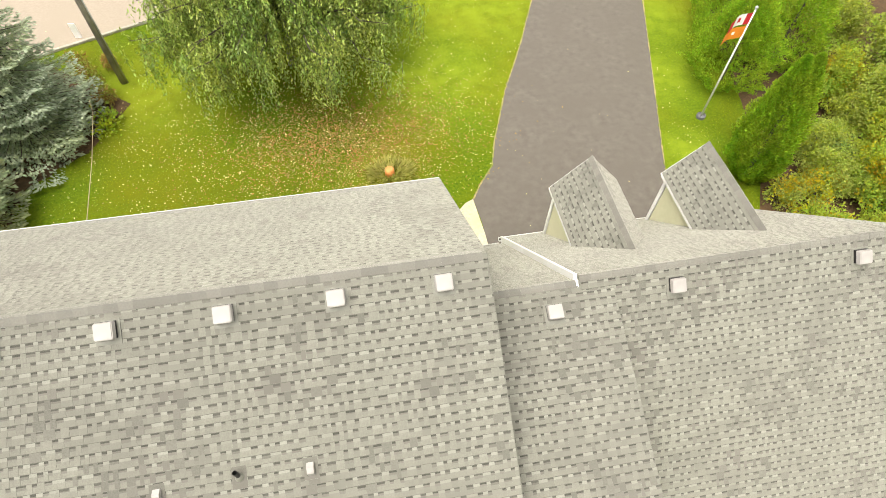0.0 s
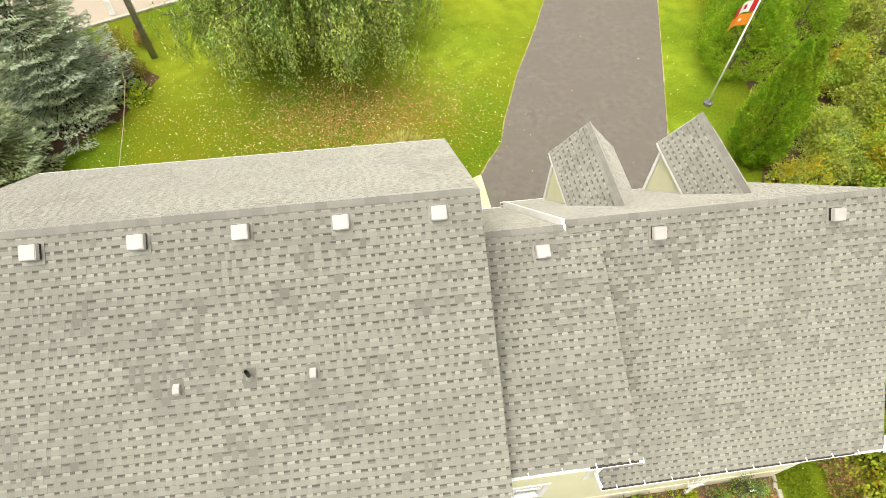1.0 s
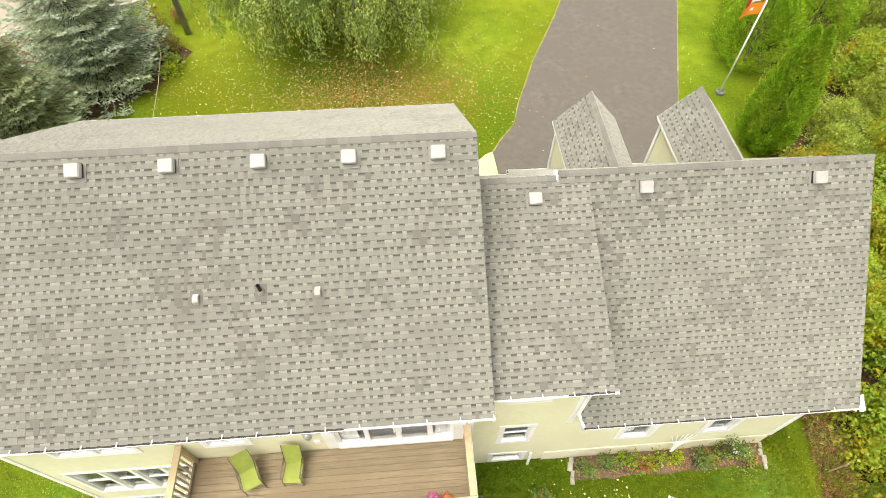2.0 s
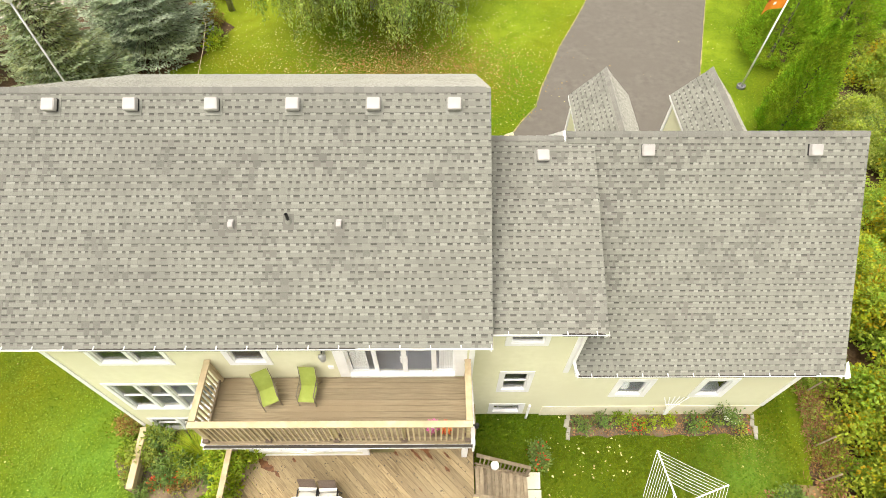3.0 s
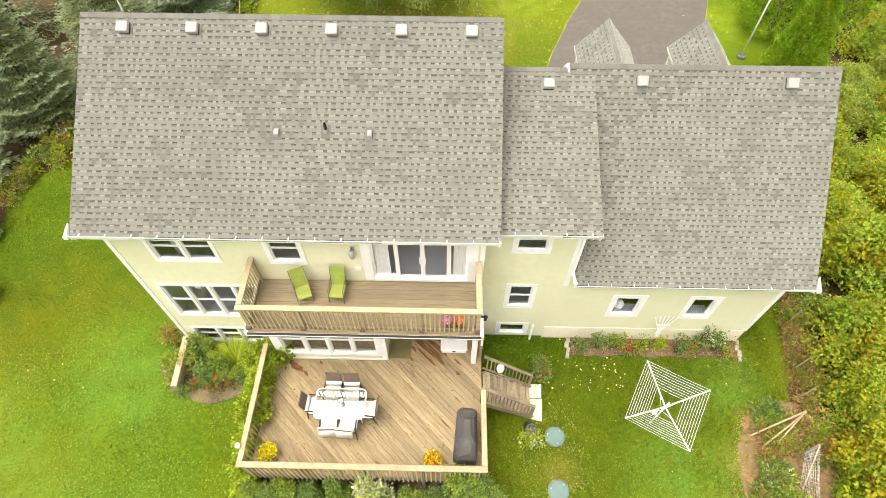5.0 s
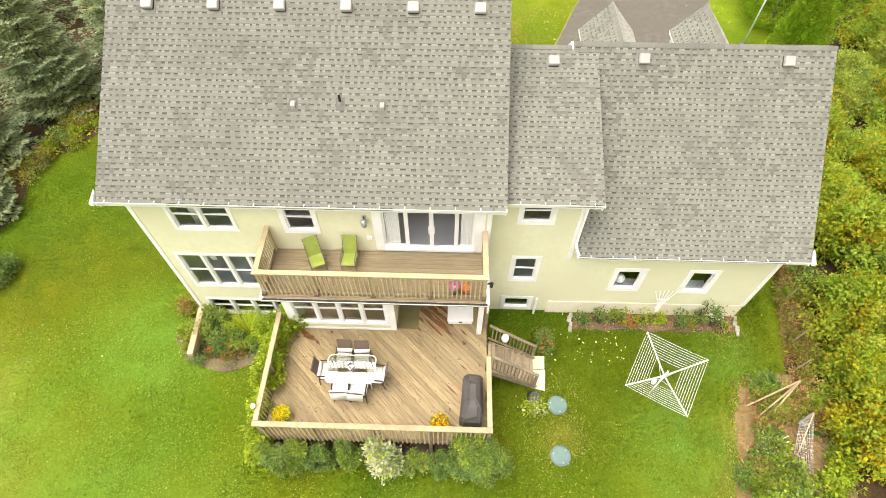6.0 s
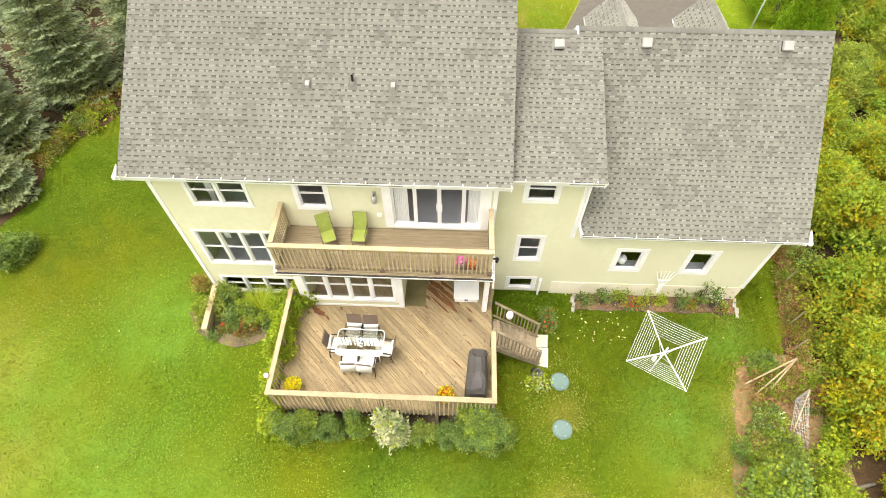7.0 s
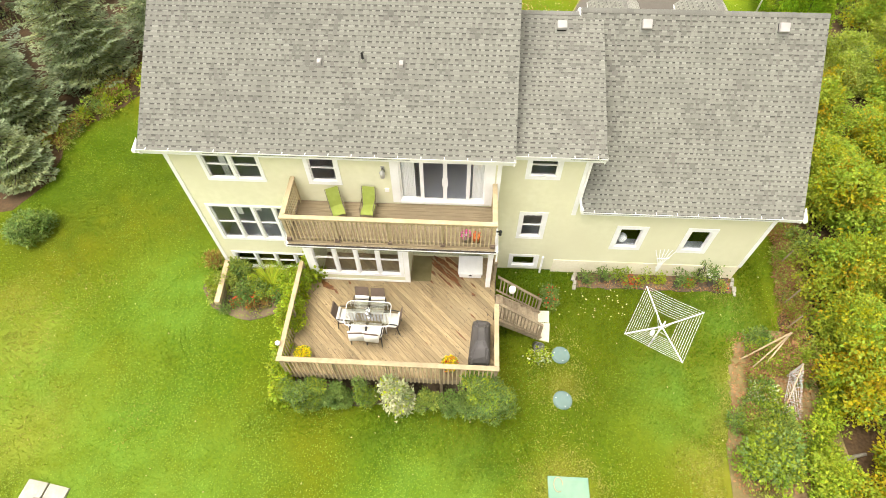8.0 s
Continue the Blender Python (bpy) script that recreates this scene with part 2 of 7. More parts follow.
def turf(m, spots, colour, most):
    """Blends a turf colour in round each spot (x, y, radius), with a soft, broken edge."""
    n, l = m.node_tree.nodes, m.node_tree.links
    p = n["Principled BSDF"]
    old = p.inputs["Base Color"].links[0].from_socket
    tc = n.new("ShaderNodeTexCoord")
    ns = n.new("ShaderNodeTexNoise")
    ns.inputs["Scale"].default_value, ns.inputs["Detail"].default_value = 1.3, 6
    l.new(tc.outputs["Object"], ns.inputs["Vector"])
    total = None
    for x, y, r in spots:
        d = n.new("ShaderNodeVectorMath")
        d.operation = "DISTANCE"
        d.inputs[1].default_value = (x, y, 0)
        l.new(tc.outputs["Object"], d.inputs[0])
        f = n.new("ShaderNodeMapRange")
        f.interpolation_type = "SMOOTHSTEP"
        f.inputs["From Min"].default_value, f.inputs["From Max"].default_value = 0, r * 1.5
        f.inputs["To Min"].default_value, f.inputs["To Max"].default_value = 1, 0
        l.new(d.outputs["Value"], f.inputs["Value"])
        if total is None:
            total = f.outputs["Result"]
        else:
            a = n.new("ShaderNodeMath")
            a.operation = "MAXIMUM"
            l.new(total, a.inputs[0])
            l.new(f.outputs["Result"], a.inputs[1])
            total = a.outputs[0]
    a = n.new("ShaderNodeMath")
    a.operation = "MULTIPLY"
    l.new(total, a.inputs[0])
    b = n.new("ShaderNodeMapRange")
    b.inputs["From Min"].default_value, b.inputs["From Max"].default_value = .3, .62
    b.inputs["To Min"].default_value, b.inputs["To Max"].default_value = most * .35, most
    l.new(ns.outputs["Fac"], b.inputs["Value"])
    l.new(b.outputs["Result"], a.inputs[1])
    mx = n.new("ShaderNodeMix")
    mx.data_type = "RGBA"
    l.new(a.outputs[0], mx.inputs["Factor"])
    l.new(old, mx.inputs[6])
    mx.inputs[7].default_value = rgb(colour)
    l.new(mx.outputs[2], p.inputs["Base Color"])


# Darker lawn near house, hedge, shrubs and spruces: shade put into turf colour
SHADED_TURF = [(5.5, -1.2, 3.2), (8.2, -.6, 2.6), (2.4, -1.0, 1.6), (4.5, -3.6, 2.4), (7.2, -3.2, 2.4), (1.4, -5.9, 1.3), (-2.0, -5.2, 1.0), (-6, 11.5, 4.5), (-11, 4, 3.0), (-14.5, 2.5, 3.2), (-12.5, 6.5, 3.0), (-10, 8, 2.5)]
WORN = [(3.7, -6.6, 1.0), (3.85, -3.5, .6), (-12.6, -5.8, 1.5), (-14.2, -3.0, 1.3), (-15.2, -1.4, 1.0), (8.75, -4.6, .8), (9.15, -3.1, .6), (8.2, -6.2, 1.0), (7.6, -5.8, .8), (.6, 15.4, 1.5)]
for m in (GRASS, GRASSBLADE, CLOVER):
    turf(m, SHADED_TURF, (.07, .118, .007), .8)
    turf(m, WORN, (.32, .29, .045), .55)
# Yellower front turf, with its sunlit brightness put into the colour
FRONT_LIT = [(12.2, 17.5, 1.5), (3.2, 21.5, 4.5), (6.8, 27, 5.5), (-1, 28, 6), (14.0, 19.5, 2.6), (13.3, 14.5, 1.6), (15.5, 24.5, 3.2), (-9, 22, 3)]
BACK = [(-10, -6.5, 3.5), (-13.5, -4, 3), (-7.5, -7.5, 3), (9.6, -.9, 1.3), (7.6, -3.8, 2), (-9.5, -1, 2.5), (0, -7.5, 2.5)]
for m in (GRASS, GRASSBLADE, CLOVER, SHADEBLADE):
    turf(m, FRONT_LIT, (.25, .33, .022), .8)
for m, most in ((GRASS, .5), (GRASSBLADE, .65), (CLOVER, .65), (SHADEBLADE, .65)):
    turf(m, BACK, (.18, .34, .045), most)
turf(SHADEBLADE, SHADED_TURF[7:], (.075, .125, .007), .75)
turf(SHADEBLADE, WORN, (.32, .28, .045), .7)
GLASS = glass_material("window_glass", (.95, .96, .97), .055)
TABLEGLASS = glass_material("table_glass", (.96, .98, .97), .86)


# ---- mesh helpers ----
class Shape:
    """Vertices and faces gathered for one mesh."""

    def __init__(self):
        self.v, self.f = [], []

    def add(self, verts, faces):
        k = len(self.v)
        self.v += [tuple(p) for p in verts]
        self.f += [tuple(i + k for i in f) for f in faces]
        return self

    def box(self, x0, x1, y0, y1, z0, z1):
        return self.add([(x0, y0, z0), (x1, y0, z0), (x1, y1, z0), (x0, y1, z0), (x0, y0, z1), (x1, y0, z1), (x1, y1, z1), (x0, y1, z1)],
                        [(0, 3, 2, 1), (4, 5, 6, 7), (0, 1, 5, 4), (1, 2, 6, 5), (2, 3, 7, 6), (3, 0, 4, 7)])

    def beam(self, p, q, w, h, up=(0, 0, 1), c=0.0):
        """A squared timber from p to q, w wide and h high; c: chamfer along its length."""
        p, q = Vector(p), Vector(q)
        d = (q - p).normalized()
        s = d.cross(Vector(up))
        s = s.normalized() if s.length > 1e-6 else Vector((1, 0, 0))
        u = s.cross(d).normalized()
        a, b = w / 2, h / 2
        if c:
            prof = [(-a + c, -b), (a - c, -b), (a, -b + c), (a, b - c), (a - c, b), (-a + c, b), (-a, b - c), (-a, -b + c)]
        else:
            prof = [(-a, -b), (a, -b), (a, b), (-a, b)]
        n = len(prof)
        vs = [e + s * i + u * j for e in (p, q) for i, j in prof]
        fs = [(i, (i + 1) % n, n + (i + 1) % n, n + i) for i in range(n)] + [tuple(range(n))[::-1], tuple(range(n, 2 * n))]
        return self.add(vs, fs)

    def tube(self, pts, radii, n=8, cap=True):
        pts = [Vector(p) for p in pts]
        if isinstance(radii, (int, float)):
            radii = [radii] * len(pts)
        vs, fs = [], []
        ref = Vector((0.13, 0.27, 0.95))
        for i, p in enumerate(pts):
            d = (pts[min(i + 1, len(pts) - 1)] - pts[max(i - 1, 0)]).normalized()
            s = d.cross(ref if abs(d.dot(ref)) < .95 else Vector((1, 0, 0))).normalized()
            u = s.cross(d)
            vs += [p + (s * math.cos(a) + u * math.sin(a)) * radii[i] for a in [2 * math.pi * k / n for k in range(n)]]
        for i in range(len(pts) - 1):
            fs += [(i * n + k, i * n + (k + 1) % n, (i + 1) * n + (k + 1) % n, (i + 1) * n + k) for k in range(n)]
        if cap:
            fs += [tuple(range(n))[::-1], tuple(range((len(pts) - 1) * n, len(pts) * n))]
        return self.add(vs, fs)

    def lathe(self, x, y, prof, n=20):
        """Rings of (radius, z) round an upright axis."""
        vs = [(x + r * math.cos(2 * math.pi * k / n), y + r * math.sin(2 * math.pi * k / n), z) for r, z in prof for k in range(n)]
        fs = [(i * n + k, i * n + (k + 1) % n, (i + 1) * n + (k + 1) % n, (i + 1) * n + k) for i in range(len(prof) - 1) for k in range(n)]
        fs += [tuple(range(n))[::-1], tuple(range((len(prof) - 1) * n, len(prof) * n))]
        return self.add(vs, fs)

    def prism(self, poly, lift):
        """A polygon of points pushed along the vector lift."""
        n, lift = len(poly), Vector(lift)
        vs = [Vector(p) for p in poly] + [Vector(p) + lift for p in poly]
        fs = [tuple(range(n)), tuple(range(n, 2 * n))[::-1]] + [(i, n + i, n + (i + 1) % n, (i + 1) % n) for i in range(n)]
        return self.add(vs, fs)

    def mesh(self, name, mat, smooth=False, clean=True):
        me = bpy.data.meshes.new(name)
        me.from_pydata(self.v, [], self.f)
        me.materials.append(mat)
        if clean:
            bm = bmesh.new()
            bm.from_mesh(me)
            bmesh.ops.recalc_face_normals(bm, faces=bm.faces)
            bm.to_mesh(me)
            bm.free()
        if smooth:
            me.polygons.foreach_set("use_smooth", [True] * len(me.polygons))
        return me


def part(name, shape, mat, parent=None, label="", smooth=False, clean=True):
    ob = new(name, shape.mesh(name, mat, smooth, clean) if isinstance(shape, Shape) else shape)
    ob.parent = parent
    if label:
        tagged(ob, label)
    return ob


def empty(name, x, y, z, label, category, group="", kind=""):
    ob = new(name)
    ob.location = (x, y, z)
    ob.empty_display_size = 0.2
    return tagged(ob, label, category, group, kind)


def unit(a):
    return a / np.maximum(np.linalg.norm(a, axis=1, keepdims=True), 1e-9)


def leaf_mesh(name, pos, along, size, width, mat, rng, tilt=1.0, facing=None):
    """Many small folded leaves: a place, a direction, a length and a width-to-length ratio for each."""
    n = len(pos)
    along = unit(along)
    side = rng.normal(size=(n, 3)) * tilt
    if facing is not None:
        side = np.cross(along, facing + rng.normal(size=(n, 3)) * .45 * tilt)
    side = unit(side - along * np.sum(side * along, axis=1, keepdims=True))
    up = np.cross(along, side)
    size = np.broadcast_to(np.asarray(size, float), (n,))[:, None]
    half = size * width * .5
    co = np.empty((n, 4, 3))
    co[:, 0] = pos
    co[:, 1] = pos + along * size * .5 + side * half + up * half * .35
    co[:, 2] = pos + along * size
    co[:, 3] = pos + along * size * .5 - side * half + up * half * .35
    me = bpy.data.meshes.new(name)
    me.vertices.add(4 * n)
    me.vertices.foreach_set("co", co.reshape(-1))
    me.loops.add(4 * n)
    me.loops.foreach_set("vertex_index", np.arange(4 * n, dtype=np.int32))
    me.polygons.add(n)
    me.polygons.foreach_set("loop_start", np.arange(0, 4 * n, 4, dtype=np.int32))
    me.polygons.foreach_set("loop_total", np.full(n, 4, dtype=np.int32))
    me.materials.append(mat)
    me.update(calc_edges=True)
    return me


# ---- ground, drive and street ----
def sheet(name, pts, z, mat, label, category, thick=0.0):
    s = Shape()
    if thick:
        s.prism([(x, y, z - thick) for x, y in pts], (0, 0, thick))
    else:
        s.add([(x, y, z) for x, y in pts], [tuple(range(len(pts)))])
    return tagged(part(name, s, mat), label, category, kind="structure")


def ragged(a, b, n, amp, rng):
    """Points from a to b with a slightly wavering line between."""
    a, b = Vector(a), Vector(b)
    d = (b - a).normalized()
    s = Vector((-d.y, d.x))
    return [tuple(a.lerp(b, i / n) + s * rng.uniform(-amp, amp)) for i in range(n)]


rng = np.random.default_rng(7)
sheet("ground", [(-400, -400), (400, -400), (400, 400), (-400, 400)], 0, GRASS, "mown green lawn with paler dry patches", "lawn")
LEFT = [(4.05, 8.4), (4.04, 11.5), (3.95, 13.25), (4.3, 13.85), (5.08, 14.9), (5.5, 16.3), (6.1, 17.8), (6.72, 19.4), (7.6, 21.2), (8.45, 23.0), (9.95, 26.5), (14.8, 39.5)]
RIGHT = [(22.2, 39.5), (15.9, 25.55), (13.58, 18.35), (12.33, 14.5), (11.4, 11.4), (11.0, 8.4)]
edge = []
for a, b in zip(LEFT[:-1], LEFT[1:]):
    edge += ragged(a, b, 8, .05, rng)
edge.append(LEFT[-1])
for a, b in zip(RIGHT[:-1], RIGHT[1:]):
    edge += ragged(a, b, 10, .05, rng)
edge.append(RIGHT[-1])
sheet("driveway", edge, .02, ASPHALT, "grey-brown asphalt driveway with ragged grass edges", "driveway", .02)
for side in (LEFT[2:], RIGHT[:-1]):
    s = Shape()
    for a, b in zip(side[:-1], side[1:]):
        n = 10
        for i in range(n):
            p, q = Vector(a).lerp(Vector(b), i / n), Vector(a).lerp(Vector(b), (i + 1) / n)
            w = .012 + .026 * rng.random()
            d = (q - p).normalized()
            k = Vector((-d.y, d.x)) * w
            z = .026
            s.add([(p.x - k.x, p.y - k.y, z), (q.x - k.x, q.y - k.y, z), (q.x + k.x, q.y + k.y, z), (p.x + k.x, p.y + k.y, z)], [(0, 1, 2, 3)])
    tagged(part("drive_edge", s, DRYEDGE, clean=False), "dry straw-coloured grass edge along the driveway", "grass edge", kind="structure")
sheet("street", [(-120, -22), (-13.6, 25.9), (-8.7, 28.1), (40, 50), (40, 62), (-120, -8)], .03, ROADMAT, "pale concrete street with a white kerb", "street", .02)
kerb = part("kerb", Shape().beam((-60, 4.6, .06), (-13.6, 25.85, .06), .16, .14, c=.02).beam((-13.6, 25.85, .06), (12, 37.4, .06), .16, .14, c=.02), STONE)
tagged(kerb, "weathered white kerb along the street", "kerb", kind="structure")
sheet("walkway", [(2.0, 9.0), (4.03, 9.0), (4.03, 11.5), (3.93, 13.25), (3.6, 13.1), (3.1, 12.6), (2.7, 11.6), (2.0, 11.5)], .03, WALKWAY, "cream concrete walkway beside the driveway", "walkway", .03)


def blob(cx, cy, rx, ry, n, amp, rng):
    k = rng.uniform(0, 6.28, 3)
    return [(cx + rx * (1 + amp * math.sin(3 * a + k[0]) + amp * .6 * math.sin(7 * a + k[1])) * math.cos(a),
             cy + ry * (1 + amp * math.sin(3 * a + k[0]) + amp * .6 * math.sin(7 * a + k[1])) * math.sin(a)) for a in [2 * math.pi * i / n for i in range(n)]]


sheet("flower_bed", ragged((4.58, .78), (4.6, .12), 4, .05, rng) + ragged((4.6, .12), (10.08, .16), 20, .06, rng) + ragged((10.08, .16), (10.1, .78), 4, .05, rng) + [(10.1, .79)],
      .035, SOIL, "dark soil flower bed along the garage wall", "flower bed", .03)
sheet("spruce_bed", ragged((-10.0, 21.2), (-11.2, 18.3), 8, .12, rng) + ragged((-11.2, 18.3), (-13.2, 16.6), 8, .12, rng) + ragged((-13.2, 16.6), (-13.7, 11.5), 10, .15, rng)
      + ragged((-13.7, 11.5), (-15.3, 8.8), 8, .12, rng) + ragged((-15.3, 8.8), (-17.0, 7.0), 8, .12, rng) + ragged((-17.0, 7.0), (-16.5, 4.1), 8, .12, rng) + [(-17.4, 2.6), (-30, 0), (-30, 24), (-14, 24.5)],
      .012, LITTER, "brown needle litter under the spruces", "plant bed", .01)
sheet("corner_bed", blob(-6.95, -.55, 1.7, 1.12, 26, .05, rng), .03, SOIL, "soil bed with rusty mulch at the house corner", "plant bed", .03)
sheet("deck_bed", ragged((-4.75, -4.5), (1.9, -4.45), 16, .08, rng) + [(1.75, .3), (-4.7, .3)], .018, SOIL, "dark soil under the deck", "plant bed", .015)
sheet("vegetable_bed", ragged((10.3, -1.5), (9.65, -1.85), 5, .05, rng) + ragged((9.65, -1.85), (9.25, -2.75), 7, .07, rng) + ragged((9.25, -2.75), (9.1, -3.8), 8, .08, rng)
      + ragged((9.1, -3.8), (8.5, -5.3), 8, .1, rng) + [(8.2, -9), (12.2, -9), (12.1, -3), (11.5, -1.3), (10.8, -1.25)], .02, EARTH, "dry brown earth of a vegetable bed", "vegetable bed", .02)
sheet("hedge_ground", ragged((12.75, 3.2), (11.3, -1.3), 10, .12, rng) + ragged((11.3, -1.3), (11.8, -9), 10, .15, rng) + [(40, -12), (40, 32), (19.2, 26), (17.2, 17), (16.0, 13), (14.0, 9.5), (13.1, 5.5)], .014, LITTER,
      "brown leaf litter under the hedge", "hedge ground", .01)

# ---- house ----
house = empty("house", -2, 5, 0, "cream-sided house with grey shingle roofs and an attached garage", "house")
house.location = (0, 0, 0)
WALL_Y, SIDE_Y = .38, .80
EAVE_M, RIDGE_M = (.06, 6.32), (4.604, 9.19)
EAVE_F = 8.92
EAVE_C, RIDGE_C = (.44, 6.16), (4.64, 7.78)
EAVE_G, RIDGE_G = (.44, 3.89), (4.66, 7.9)
GF, GFZ = 8.64, 3.75


def lap_wall(name, x0, x1, z0, z1, y, openings, mat, label="", depth=.16, pitch=.105):
    """A wall facing -y: overlapping boards over a core, with openings (x0, x1, z0, z1) cut through."""
    s = Shape()
    xs = sorted({x0, x1, *[o[0] for o in openings], *[o[1] for o in openings]})
    for a, b in zip(xs[:-1], xs[1:]):
        cuts = sorted([(o[2], o[3]) for o in openings if o[0] < (a + b) / 2 < o[1]])
        spans, lo = [], z0
        for c, d in cuts:
            spans.append((lo, c))
            lo = d
        spans.append((lo, z1))
        for c, d in spans:
            if d - c < .01:
                continue
            s.box(a, b, y, y + depth, c, d)
            k = math.floor(c / pitch)
            while k * pitch < d:
                e, f = max(c, k * pitch), min(d, (k + 1) * pitch)
                if f - e > .01:
                    s.add([(a, y - .016, e), (b, y - .016, e), (b, y - .002, f), (a, y - .002, f), (a, y, e), (b, y, e)], [(0, 1, 2, 3), (0, 4, 5, 1)])
                k += 1
    return part(name, s, mat, house, label, clean=False)


def window(name, x0, x1, z0, z1, y, lights, hung=True, trim=.1, label="", sill=False, blind=0.0):
    """A window unit in a wall facing -y: white casing, a sash and a pane for each light."""
    w = new(name)
    w.parent = house
    tagged(w, label or "white-trimmed window with dark panes")
    f = Shape()
    f.box(x0, x0 + trim, y - .035, y + .05, z0, z1).box(x1 - trim, x1, y - .035, y + .05, z0, z1)
    f.box(x0 + trim, x1 - trim, y - .035, y + .05, z1 - trim, z1).box(x0 + trim, x1 - trim, y - .035, y + .05, z0, z0 + trim)
    n = lights
    step = (x1 - x0 - 2 * trim) / n
    for i in range(1, n):
        c = x0 + trim + i * step
        f.box(c - .045, c + .045, y - .03, y + .06, z0 + trim, z1 - trim)
    part("window_frame", f, WHITE, w)
    if sill:
        part("window_sill", Shape().beam((x0 - .02, y - .05, z0 - .012), (x1 + .02, y - .05, z0 - .012), .09, .03, c=.006), WHITE, w)
    for i in range(n):
        a = x0 + trim + i * step + (.045 if i else 0)
        b = x0 + trim + (i + 1) * step - (.045 if i < n - 1 else 0)
        lo, hi = z0 + trim, z1 - trim
        s = Shape()
        t = .028
        s.box(a, a + t, y + .01, y + .07, lo, hi).box(b - t, b, y + .01, y + .07, lo, hi).box(a + t, b - t, y + .01, y + .07, hi - t, hi).box(a + t, b - t, y + .01, y + .07, lo, lo + t)
        if hung:
            m = lo + (hi - lo) * .5
            s.box(a + t, b - t, y + .015, y + .06, m - .016, m + .016)
        part("sash", s, WHITE, w)
        pane = part("pane", Shape().box(a + t, b - t, y + .05, y + .056, lo + t, hi - t), GLASS, w)
        pane.visible_shadow = False
    if blind:
        part("blind", Shape().box(x0 + trim + .03, x1 - trim - .03, y + .14, y + .15, z1 - trim - blind * (z1 - z0 - 2 * trim), z1 - trim), CURTAIN, w, "pale half-drawn blind")
    return w


WIN_TOP = (-7.04, -5.3, 4.84, 6.13)
WIN_TOP_SMALL = (-4.06, -3.08, 4.83, 6.13)
PATIO = (-1.64, 1.32, 4.14, 6.13)
WIN_MID = (-7.6, -4.7, 1.86, 3.72)
WIN_LOW = (-7.6, -4.58, .06, 1.15)
lap_wall("wall", -7.96, 1.46, .3, 6.3, WALL_Y, [WIN_TOP, WIN_TOP_SMALL, PATIO, WIN_MID, (-7.6, -4.58, .3, 1.15), (-1.05, 1.1, 1.3, 3.4)], SIDING, "cream clapboard wall")
part("foundation", Shape().box(-7.94, -7.6, WALL_Y + .02, WALL_Y + .2, 0, .3), CONCRETE, house, "bare concrete foundation")
part("foundation", Shape().box(-4.58, 1.44, WALL_Y + .02, WALL_Y + .2, 0, .3), CONCRETE, house, "bare concrete foundation")
WINC = [(2.22, 3.24, 4.9, 6.02), (2.25, 3.15, 1.97, 3.37), (2.14, 3.19, .2, 1.02)]
WING = [(5.44, 6.46, 1.55, 2.84), (7.7, 8.67, 1.5, 2.85)]
lap_wall("wall", 1.46, 3.96, .1, 6.2, SIDE_Y, WINC, SIDING, "cream clapboard wall of the link")
lap_wall("wall", 3.96, 10.2, .72, 4.0, SIDE_Y, WING, SIDING, "cream clapboard wall of the garage")
part("foundation", Shape().box(3.72, 10.18, SIDE_Y - .03, SIDE_Y + .2, 0, .76), FOUNDATION, house, "cream concrete garage foundation")
window("window", *WIN_TOP, WALL_Y, 2, label="white double window, dark panes, under the eave")
window("window", *WIN_TOP_SMALL, WALL_Y, 1, trim=.13)
window("window", *WIN_MID, WALL_Y, 4, label="row of four white-framed sash windows")
window("window", *WIN_LOW, WALL_Y, 4, label="row of four low basement windows", sill=False)
window("window", *WINC[0], SIDE_Y, 1, trim=.13)
window("window", *WINC[1], SIDE_Y, 1, trim=.13)
window("window", *WINC[2], SIDE_Y, 1, hung=False, trim=.13, label="small white basement window near the ground")
for o in WING:
    window("window", *o, SIDE_Y, 1, hung=False, trim=.16, label="white-trimmed fixed garage window")

part("window_ornament", Shape().lathe(5.85, SIDE_Y + .22, [(.05, 1.72), (.13, 1.8), (.16, 1.95), (.1, 2.05), (.03, 2.1)], 12), WHITE, house, "white ornament behind the garage window", smooth=True)
part("window_ledge", Shape().box(5.5, 8.7, SIDE_Y + .16, SIDE_Y + .45, 1.5, 1.54), DARKROOM, house)
# other walls of the shell
s, s2 = Shape(), Shape()
s.prism([(-7.96, WALL_Y, 0), (-7.96, 8.8, 0), (-7.96, 8.8, 6.2), (-7.96, RIDGE_M[0], 9.0), (-7.96, WALL_Y, 6.35)], (.16, 0, 0))
s2.prism([(1.3, WALL_Y, 0), (1.3, 8.8, 0), (1.3, 8.8, 6.2), (1.3, RIDGE_M[0], 9.0), (1.3, WALL_Y, 6.35)], (.16, 0, 0))
part("wall", s, SIDING, house, "cream gable wall of the main house")
part("wall", s2, SIDING, house, "cream gable wall above the link")
part("wall", Shape().box(-7.96, 1.46, 8.65, 8.8, 0, 6.25), SIDING, house, "cream front wall")
s, s2 = Shape(), Shape()
s.prism([(3.8, SIDE_Y, 0), (3.8, 8.2, 0), (3.8, 8.2, 3.8), (3.8, 4.64, 7.5), (3.8, SIDE_Y, 6.1)], (.16, 0, 0))
s2.prism([(10.04, SIDE_Y, 0), (10.04, 8.3, 0), (10.04, 8.3, 3.85), (10.04, 4.66, 7.7), (10.04, SIDE_Y, 4.05)], (.16, 0, 0))
part("wall", s, SIDING, house, "cream wall between link and garage")
part("wall", s2, SIDING, house, "cream gable wall of the garage")
part("wall", Shape().box(1.46, 10.2, 8.15, 8.3, 0, 3.7), SIDING, house, "cream garage front wall")
